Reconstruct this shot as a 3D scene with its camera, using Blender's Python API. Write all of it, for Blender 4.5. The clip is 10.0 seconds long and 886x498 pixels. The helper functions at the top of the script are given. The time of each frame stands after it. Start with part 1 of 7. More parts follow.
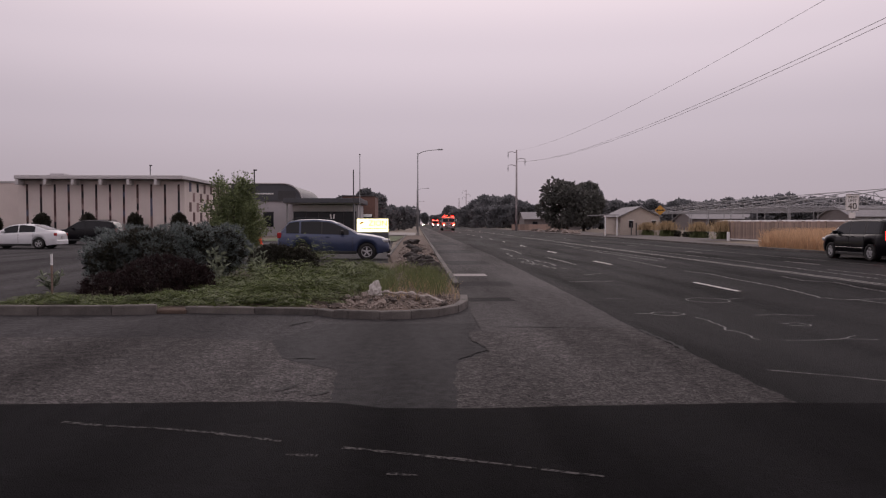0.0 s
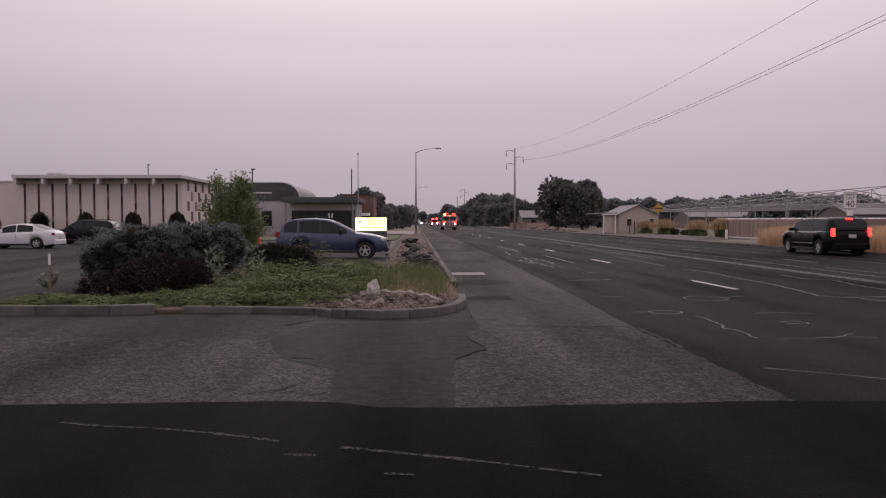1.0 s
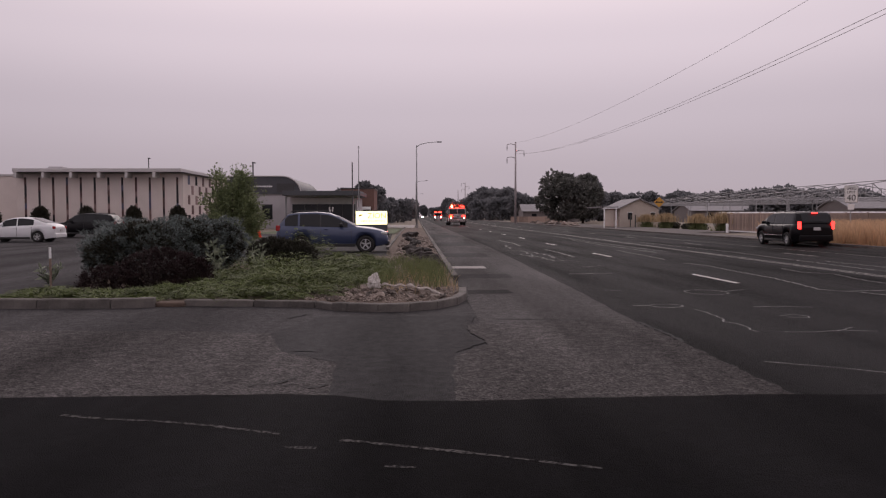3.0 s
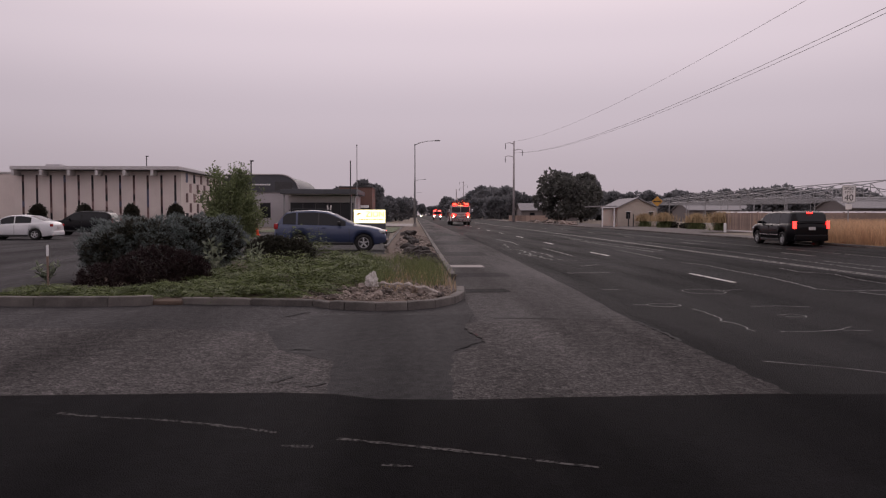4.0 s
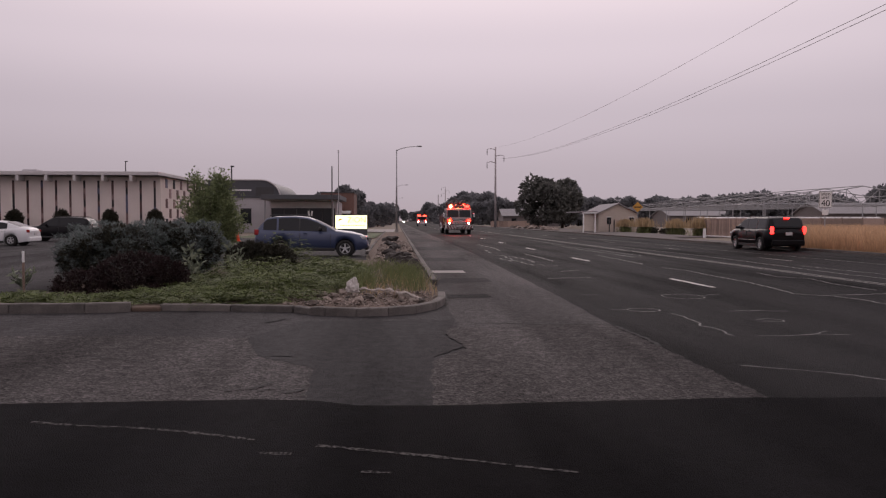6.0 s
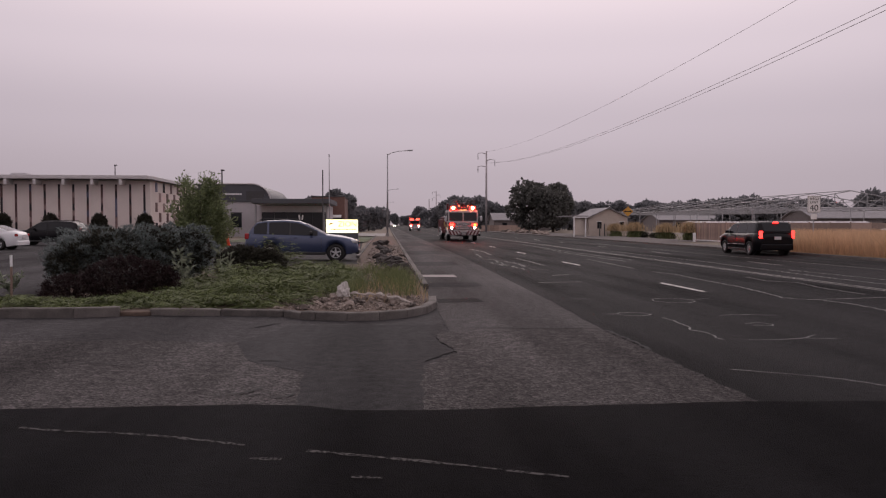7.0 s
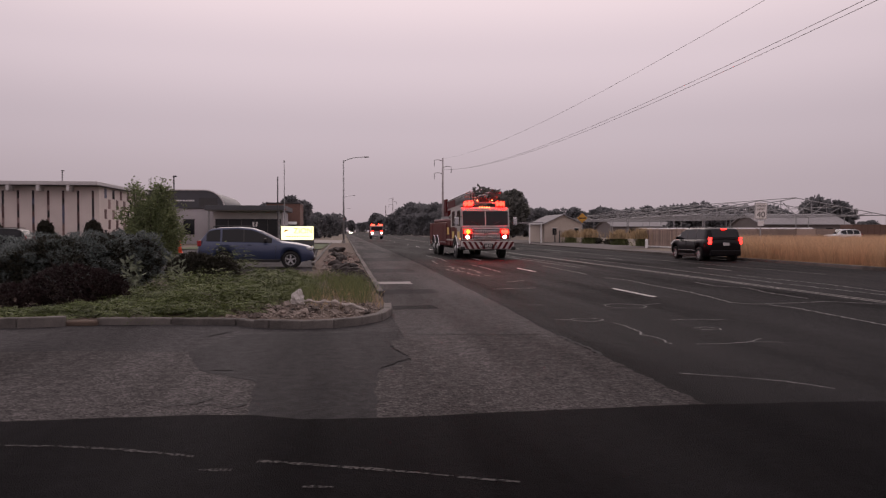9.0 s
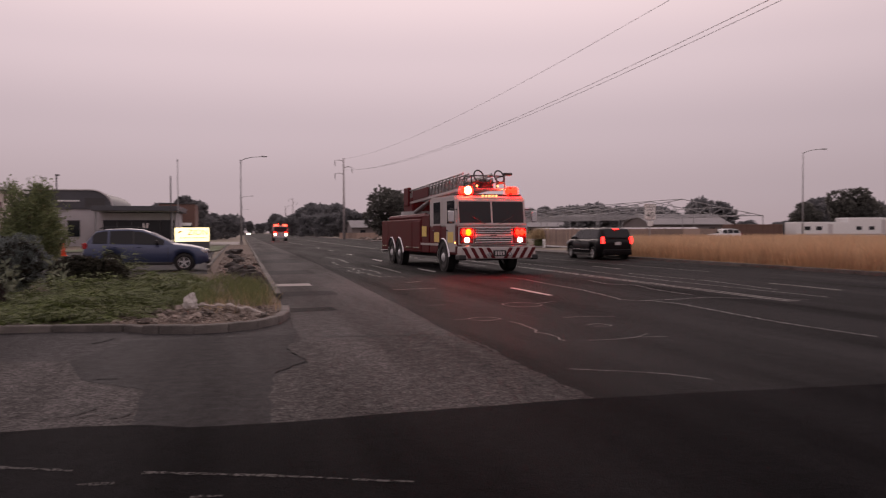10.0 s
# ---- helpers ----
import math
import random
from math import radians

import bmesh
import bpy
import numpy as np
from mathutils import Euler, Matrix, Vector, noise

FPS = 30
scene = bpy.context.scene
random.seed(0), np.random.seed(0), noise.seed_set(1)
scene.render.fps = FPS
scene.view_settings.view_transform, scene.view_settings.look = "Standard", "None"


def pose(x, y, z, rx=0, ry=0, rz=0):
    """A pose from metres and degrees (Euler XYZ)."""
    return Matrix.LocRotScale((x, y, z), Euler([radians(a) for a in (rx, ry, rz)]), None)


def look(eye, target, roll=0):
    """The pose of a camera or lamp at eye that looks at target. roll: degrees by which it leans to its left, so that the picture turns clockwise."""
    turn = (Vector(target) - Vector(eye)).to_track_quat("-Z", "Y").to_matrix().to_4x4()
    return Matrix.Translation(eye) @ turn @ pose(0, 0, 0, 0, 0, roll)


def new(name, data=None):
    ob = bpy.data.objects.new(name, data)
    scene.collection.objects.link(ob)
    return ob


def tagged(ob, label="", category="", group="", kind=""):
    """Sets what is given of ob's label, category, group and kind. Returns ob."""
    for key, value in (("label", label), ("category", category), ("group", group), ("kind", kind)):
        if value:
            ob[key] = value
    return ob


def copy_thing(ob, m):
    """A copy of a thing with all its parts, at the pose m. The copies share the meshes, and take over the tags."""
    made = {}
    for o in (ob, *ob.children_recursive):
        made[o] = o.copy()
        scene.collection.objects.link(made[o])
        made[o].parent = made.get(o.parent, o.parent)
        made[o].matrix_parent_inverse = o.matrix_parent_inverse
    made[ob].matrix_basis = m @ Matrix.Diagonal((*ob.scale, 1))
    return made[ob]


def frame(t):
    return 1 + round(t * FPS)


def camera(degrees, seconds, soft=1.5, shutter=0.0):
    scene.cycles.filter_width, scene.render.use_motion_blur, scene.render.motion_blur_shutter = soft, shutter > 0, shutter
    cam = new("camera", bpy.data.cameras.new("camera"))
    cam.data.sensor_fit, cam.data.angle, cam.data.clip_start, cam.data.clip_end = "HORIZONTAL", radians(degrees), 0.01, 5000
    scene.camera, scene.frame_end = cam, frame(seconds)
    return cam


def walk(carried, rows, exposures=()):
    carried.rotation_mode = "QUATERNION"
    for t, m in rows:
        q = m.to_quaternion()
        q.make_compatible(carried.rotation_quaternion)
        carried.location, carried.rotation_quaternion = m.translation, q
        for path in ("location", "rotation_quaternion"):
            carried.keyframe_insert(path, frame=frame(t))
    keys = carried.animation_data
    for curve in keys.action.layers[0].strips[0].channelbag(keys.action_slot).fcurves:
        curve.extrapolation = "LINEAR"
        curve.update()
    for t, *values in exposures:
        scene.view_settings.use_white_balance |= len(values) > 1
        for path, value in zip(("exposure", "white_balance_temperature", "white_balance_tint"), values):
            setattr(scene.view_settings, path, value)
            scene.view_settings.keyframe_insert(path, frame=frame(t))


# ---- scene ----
# the camera: held in the hand, turning slowly to the right
cam = camera(61, 10.0, soft=1.2, shutter=0.4)
walk(cam, [
    (0.0, pose(0.000, 0.000, 1.500, 88.070, 0.000, -1.950)),
    (0.5, pose(0.004, 0.001, 1.505, 87.986, 0.040, -2.025)),
    (1.0, pose(0.008, -0.001, 1.506, 87.964, 0.141, -2.071)),
    (1.5, pose(0.013, 0.004, 1.503, 87.885, 0.135, -2.049)),
    (2.0, pose(0.015, 0.007, 1.500, 87.795, 0.130, -2.023)),
    (2.5, pose(0.009, 0.002, 1.501, 87.627, 0.146, -2.004)),
    (4.0, pose(0.013, 0.007, 1.502, 87.393, -0.039, -2.157)),
    (4.5, pose(0.020, 0.008, 1.502, 87.462, -0.056, -2.388)),
    (5.0, pose(0.025, 0.006, 1.502, 87.537, 0.003, -2.793)),
    (5.5, pose(0.030, 0.010, 1.500, 87.664, 0.007, -3.182)),
    (7.0, pose(0.031, 0.011, 1.503, 88.137, -0.051, -4.221)),
    (7.5, pose(0.036, 0.011, 1.504, 88.258, -0.040, -4.630)),
    (8.0, pose(0.036, 0.003, 1.504, 88.340, 0.027, -5.177)),
    (8.5, pose(0.044, -0.004, 1.505, 88.447, 0.074, -6.049)),
    (9.0, pose(0.061, -0.011, 1.509, 88.644, 0.024, -7.512)),
    (9.5, pose(0.079, -0.037, 1.515, 88.715, 0.140, -10.221)),
    (10.0, pose(0.115, -0.032, 1.513, 88.675, 0.241, -14.966)),
], exposures=[(0.0, 0.0, 6450, 10), (6.0, 0.0, 6500, 10), (8.5, -0.02, 6600, 11), (9.3, -0.06, 6800, 13), (10.0, -0.06, 7000, 16)])

# ---- light: dusk under thick smoke ----
world = bpy.data.worlds.new("smoky_sky")
scene.world = world
world.use_nodes = True
wn, wl = world.node_tree.nodes, world.node_tree.links
wn.clear()
w_out = wn.new("ShaderNodeOutputWorld")
w_bg = wn.new("ShaderNodeBackground")
w_sky = wn.new("ShaderNodeTexSky")
w_sky.sky_type = "NISHITA"
w_sky.sun_disc = False
w_sky.sun_elevation, w_sky.sun_rotation = radians(62), radians(6)
w_sky.dust_density = 8
w_bgs = wn.new("ShaderNodeBackground")
w_bgs.inputs["Strength"].default_value = 0.006
wl.new(w_sky.outputs[0], w_bgs.inputs["Color"])
w_co = wn.new("ShaderNodeTexCoord")
w_sep = wn.new("ShaderNodeSeparateXYZ")
wl.new(w_co.outputs["Generated"], w_sep.inputs[0])
w_ramp = wn.new("ShaderNodeValToRGB")
w_ramp.color_ramp.interpolation = "EASE"
els = w_ramp.color_ramp.elements
els[0].position, els[0].color = 0.0, (0.43, 0.355, 0.39, 1)
els[1].position, els[1].color = 1.0, (0.74, 0.65, 0.69, 1)
for p, c in ((0.05, (0.455, 0.385, 0.43)), (0.13, (0.525, 0.447, 0.50)), (0.22, (0.655, 0.555, 0.61)), (0.31, (0.82, 0.685, 0.73)), (0.55, (0.86, 0.74, 0.78))):
    e = els.new(p)
    e.color = (*c, 1)
wl.new(w_sep.outputs["Z"], w_ramp.inputs[0])
# the glow of the hidden sun in the smoke, broad and soft
w_dot = wn.new("ShaderNodeVectorMath")
w_dot.operation = "DOT_PRODUCT"
w_dot.inputs[1].default_value = Vector((0.12, 0.96, 0.26)).normalized()
wl.new(w_co.outputs["Generated"], w_dot.inputs[0])
w_glow = wn.new("ShaderNodeMapRange")
w_glow.interpolation_type = "SMOOTHSTEP"
w_glow.inputs["From Min"].default_value, w_glow.inputs["From Max"].default_value = 0.72, 1.0
w_glow.inputs["To Min"].default_value, w_glow.inputs["To Max"].default_value = 0.93, 1.06
wl.new(w_dot.outputs["Value"], w_glow.inputs["Value"])
wl.new(w_glow.outputs[0], w_bg.inputs["Strength"])
wl.new(w_ramp.outputs[0], w_bg.inputs["Color"])
w_add = wn.new("ShaderNodeAddShader")
wl.new(w_bg.outputs[0], w_add.inputs[0])
wl.new(w_bgs.outputs[0], w_add.inputs[1])
wl.new(w_add.outputs[0], w_out.inputs[0])

sun = new("sun", bpy.data.lights.new("sun", "SUN"))
sun.data.energy, sun.data.angle, sun.data.color = 0.5, radians(35), (1.0, 0.86, 0.82)
sun.matrix_basis = look((0, 0, 0), (-0.06, -0.96, -0.5))
scene.view_settings.exposure = 0.0

# ---- materials ----
def material(name, color, rough=0.6, metal=0.0, vary=0.25, scale=3.0, fine=40.0, bump=0.15, bump_fine=60.0, spec=0.5, island=0.0, per_object=0.0, coat=0.0):
    """A procedural surface: broad stains and fine grain in the colour, fine relief."""
    m = bpy.data.materials.new(name)
    m.use_nodes = True
    n, l = m.node_tree.nodes, m.node_tree.links
    b = n["Principled BSDF"]
    b.inputs["Metallic"].default_value = metal
    b.inputs["Specular IOR Level"].default_value = spec
    b.inputs["Coat Weight"].default_value = coat
    b.inputs["Coat Roughness"].default_value = 0.06
    co = n.new("ShaderNodeTexCoord")
    fac = None
    for sc, detail, weight in ((scale, 4, 0.6), (fine, 3, 0.4)):
        t = n.new("ShaderNodeTexNoise")
        t.inputs["Scale"].default_value, t.inputs["Detail"].default_value = sc, detail
        l.new(co.outputs["Object"], t.inputs["Vector"])
        k = n.new("ShaderNodeMath")
        k.operation = "MULTIPLY_ADD"
        k.inputs[1].default_value = weight
        l.new(t.outputs["Fac"], k.inputs[0])
        if fac is None:
            k.inputs[2].default_value = 0.0
        else:
            l.new(fac, k.inputs[2])
        fac = k.outputs[0]
    for node, out, amount in (("ShaderNodeNewGeometry", "Random Per Island", island), ("ShaderNodeObjectInfo", "Random", per_object)):
        if amount:
            g = n.new(node)
            k = n.new("ShaderNodeMath")
            k.operation = "MULTIPLY_ADD"
            k.inputs[1].default_value = amount
            l.new(g.outputs[out], k.inputs[0])
            k2 = n.new("ShaderNodeMath")
            k2.operation = "ADD"
            k2.inputs[1].default_value = -amount / 2
            l.new(fac, k2.inputs[0])
            l.new(k2.outputs[0], k.inputs[2])
            fac = k.outputs[0]
    ramp = n.new("ShaderNodeValToRGB")
    e = ramp.color_ramp.elements
    e[0].position, e[1].position = 0.25, 0.75
    e[0].color = (*[c * (1 - vary) for c in color], 1)
    e[1].color = (*[min(1, c * (1 + vary)) for c in color], 1)
    l.new(fac, ramp.inputs[0])
    l.new(ramp.outputs[0], b.inputs["Base Color"])
    r = n.new("ShaderNodeMapRange")
    r.inputs["To Min"].default_value, r.inputs["To Max"].default_value = max(0.02, rough - 0.08), min(1, rough + 0.08)
    l.new(fac, r.inputs["Value"])
    l.new(r.outputs[0], b.inputs["Roughness"])
    if bump:
        t = n.new("ShaderNodeTexNoise")
        t.inputs["Scale"].default_value, t.inputs["Detail"].default_value = bump_fine, 3
        l.new(co.outputs["Object"], t.inputs["Vector"])
        bn = n.new("ShaderNodeBump")
        bn.inputs["Strength"].default_value, bn.inputs["Distance"].default_value = bump, 0.02
        l.new(t.outputs["Fac"], bn.inputs["Height"])
        l.new(bn.outputs[0], b.inputs["Normal"])
    return m


def asphalt(name, color, chip=90.0, contrast=0.5, bump=0.5, stain=0.35, rough=0.85, spec=0.15):
    """Asphalt: stone chips of their own tone in binder, wheel-worn and stained."""
    m = bpy.data.materials.new(name)
    m.use_nodes = True
    n, l = m.node_tree.nodes, m.node_tree.links
    b = n["Principled BSDF"]
    b.inputs["Roughness"].default_value = rough
    b.inputs["Specular IOR Level"].default_value = spec
    co = n.new("ShaderNodeTexCoord")
    v = n.new("ShaderNodeTexVoronoi")
    v.inputs["Scale"].default_value = chip
    l.new(co.outputs["Object"], v.inputs["Vector"])
    chips = n.new("ShaderNodeSeparateColor")
    l.new(v.outputs["Color"], chips.inputs[0])
    mid = n.new("ShaderNodeTexNoise")
    mid.inputs["Scale"].default_value, mid.inputs["Detail"].default_value = 7.0, 6
    l.new(co.outputs["Object"], mid.inputs["Vector"])
    grit = n.new("ShaderNodeTexNoise")
    grit.inputs["Scale"].default_value, grit.inputs["Detail"].default_value = 26.0, 4
    l.new(co.outputs["Object"], grit.inputs["Vector"])
    big = n.new("ShaderNodeTexNoise")
    big.inputs["Scale"].default_value, big.inputs["Detail"].default_value = 0.55, 5
    mp = n.new("ShaderNodeMapping")
    mp.inputs["Scale"].default_value = (1.3, 0.14, 1.0)
    l.new(co.outputs["Object"], mp.inputs["Vector"])
    l.new(mp.outputs[0], big.inputs["Vector"])
    val = None
    for out, lo, hi in ((chips.outputs[0], 1 - contrast, 1 + contrast), (mid.outputs["Fac"], 0.5, 1.5), (grit.outputs["Fac"], 0.55, 1.45), (big.outputs["Fac"], 1 - stain, 1 + stain)):
        r = n.new("ShaderNodeMapRange")
        r.inputs["From Min"].default_value, r.inputs["From Max"].default_value = (0, 1) if val is None else (0.25, 0.75)
        r.inputs["To Min"].default_value, r.inputs["To Max"].default_value = lo, hi
        l.new(out, r.inputs["Value"])
        if val is None:
            val = r.outputs[0]
        else:
            k = n.new("ShaderNodeMath")
            k.operation = "MULTIPLY"
            l.new(val, k.inputs[0])
            l.new(r.outputs[0], k.inputs[1])
            val = k.outputs[0]
    worn = n.new("ShaderNodeMapRange")
    worn.inputs["From Min"].default_value, worn.inputs["From Max"].default_value = 0.3, 0.7
    worn.inputs["To Min"].default_value, worn.inputs["To Max"].default_value = spec * 0.35, spec * 1.65
    l.new(big.outputs["Fac"], worn.inputs["Value"])
    l.new(worn.outputs[0], b.inputs["Specular IOR Level"])
    sc = n.new("ShaderNodeVectorMath")
    sc.operation = "SCALE"
    sc.inputs[0].default_value = color
    l.new(val, sc.inputs["Scale"])
    l.new(sc.outputs[0], b.inputs["Base Color"])
    bn = n.new("ShaderNodeBump")
    bn.inputs["Strength"].default_value, bn.inputs["Distance"].default_value = bump, 0.012
    l.new(v.outputs["Distance"], bn.inputs["Height"])
    l.new(bn.outputs[0], b.inputs["Normal"])
    return m


def worn_paint(name, color, cover=0.5, under=(0.024, 0.022, 0.024), spec=0.2, flake=13.0, rough=0.85):
    """Road paint worn through to the asphalt in flakes."""
    m = bpy.data.materials.new(name)
    m.use_nodes = True
    n, l = m.node_tree.nodes, m.node_tree.links
    b = n["Principled BSDF"]
    b.inputs["Roughness"].default_value = rough
    b.inputs["Specular IOR Level"].default_value = spec
    co = n.new("ShaderNodeTexCoord")
    t = n.new("ShaderNodeTexNoise")
    t.inputs["Scale"].default_value, t.inputs["Detail"].default_value = flake, 9
    l.new(co.outputs["Object"], t.inputs["Vector"])
    r = n.new("ShaderNodeValToRGB")
    e = r.color_ramp.elements
    e[0].position, e[1].position = 0.62 - cover * 0.35, 0.72 - cover * 0.35
    e[0].color, e[1].color = (*under, 1), (*color, 1)
    l.new(t.outputs["Fac"], r.inputs[0])
    l.new(r.outputs[0], b.inputs["Base Color"])
    return m


def foliage(name, color, spread=0.5, rough=0.6, through_light=0.25):
    """Leaves: every leaf of its own tone, a little light passes through."""
    m = bpy.data.materials.new(name)
    m.use_nodes = True
    n, l = m.node_tree.nodes, m.node_tree.links
    b = n["Principled BSDF"]
    b.inputs["Roughness"].default_value = rough
    b.inputs["Specular IOR Level"].default_value = 0.3
    g = n.new("ShaderNodeNewGeometry")
    co = n.new("ShaderNodeTexCoord")
    t = n.new("ShaderNodeTexNoise")
    t.inputs["Scale"].default_value = 1.6
    l.new(co.outputs["Object"], t.inputs["Vector"])
    k = n.new("ShaderNodeMath")
    k.operation = "MULTIPLY_ADD"
    k.inputs[1].default_value = 0.5
    l.new(g.outputs["Random Per Island"], k.inputs[0])
    h = n.new("ShaderNodeMath")
    h.operation = "MULTIPLY"
    h.inputs[1].default_value = 0.5
    l.new(t.outputs["Fac"], h.inputs[0])
    l.new(h.outputs[0], k.inputs[2])
    r = n.new("ShaderNodeValToRGB")
    e = r.color_ramp.elements
    e[0].position, e[1].position = 0.15, 0.85
    e[0].color = (*[c * (1 - spread) for c in color], 1)
    e[1].color = (color[0] * (1 + spread * 1.1), color[1] * (1 + spread), color[2] * (1 + spread * 0.8), 1)
    l.new(k.outputs[0], r.inputs[0])
    l.new(r.outputs[0], b.inputs["Base Color"])
    tr = n.new("ShaderNodeBsdfTranslucent")
    l.new(r.outputs[0], tr.inputs["Color"])
    mx = n.new("ShaderNodeMixShader")
    mx.inputs[0].default_value = through_light
    l.new(b.outputs[0], mx.inputs[1])
    l.new(tr.outputs[0], mx.inputs[2])
    l.new(mx.outputs[0], n["Material Output"].inputs[0])
    return m


def glow(name, color, strength):
    m = bpy.data.materials.new(name)
    m.use_nodes = True
    b = m.node_tree.nodes["Principled BSDF"]
    b.inputs["Base Color"].default_value = (*[c * 0.8 for c in color], 1)
    b.inputs["Emission Color"].default_value = (*color, 1)
    b.inputs["Emission Strength"].default_value = strength
    return m


def glassy(name, tint=(0.02, 0.022, 0.025), rough=0.06, spec=0.28):
    """Dark tinted vehicle or shop glass, seen from outside."""
    m = material(name, tint, rough=rough, vary=0.1, bump=0.0, spec=spec)
    return m


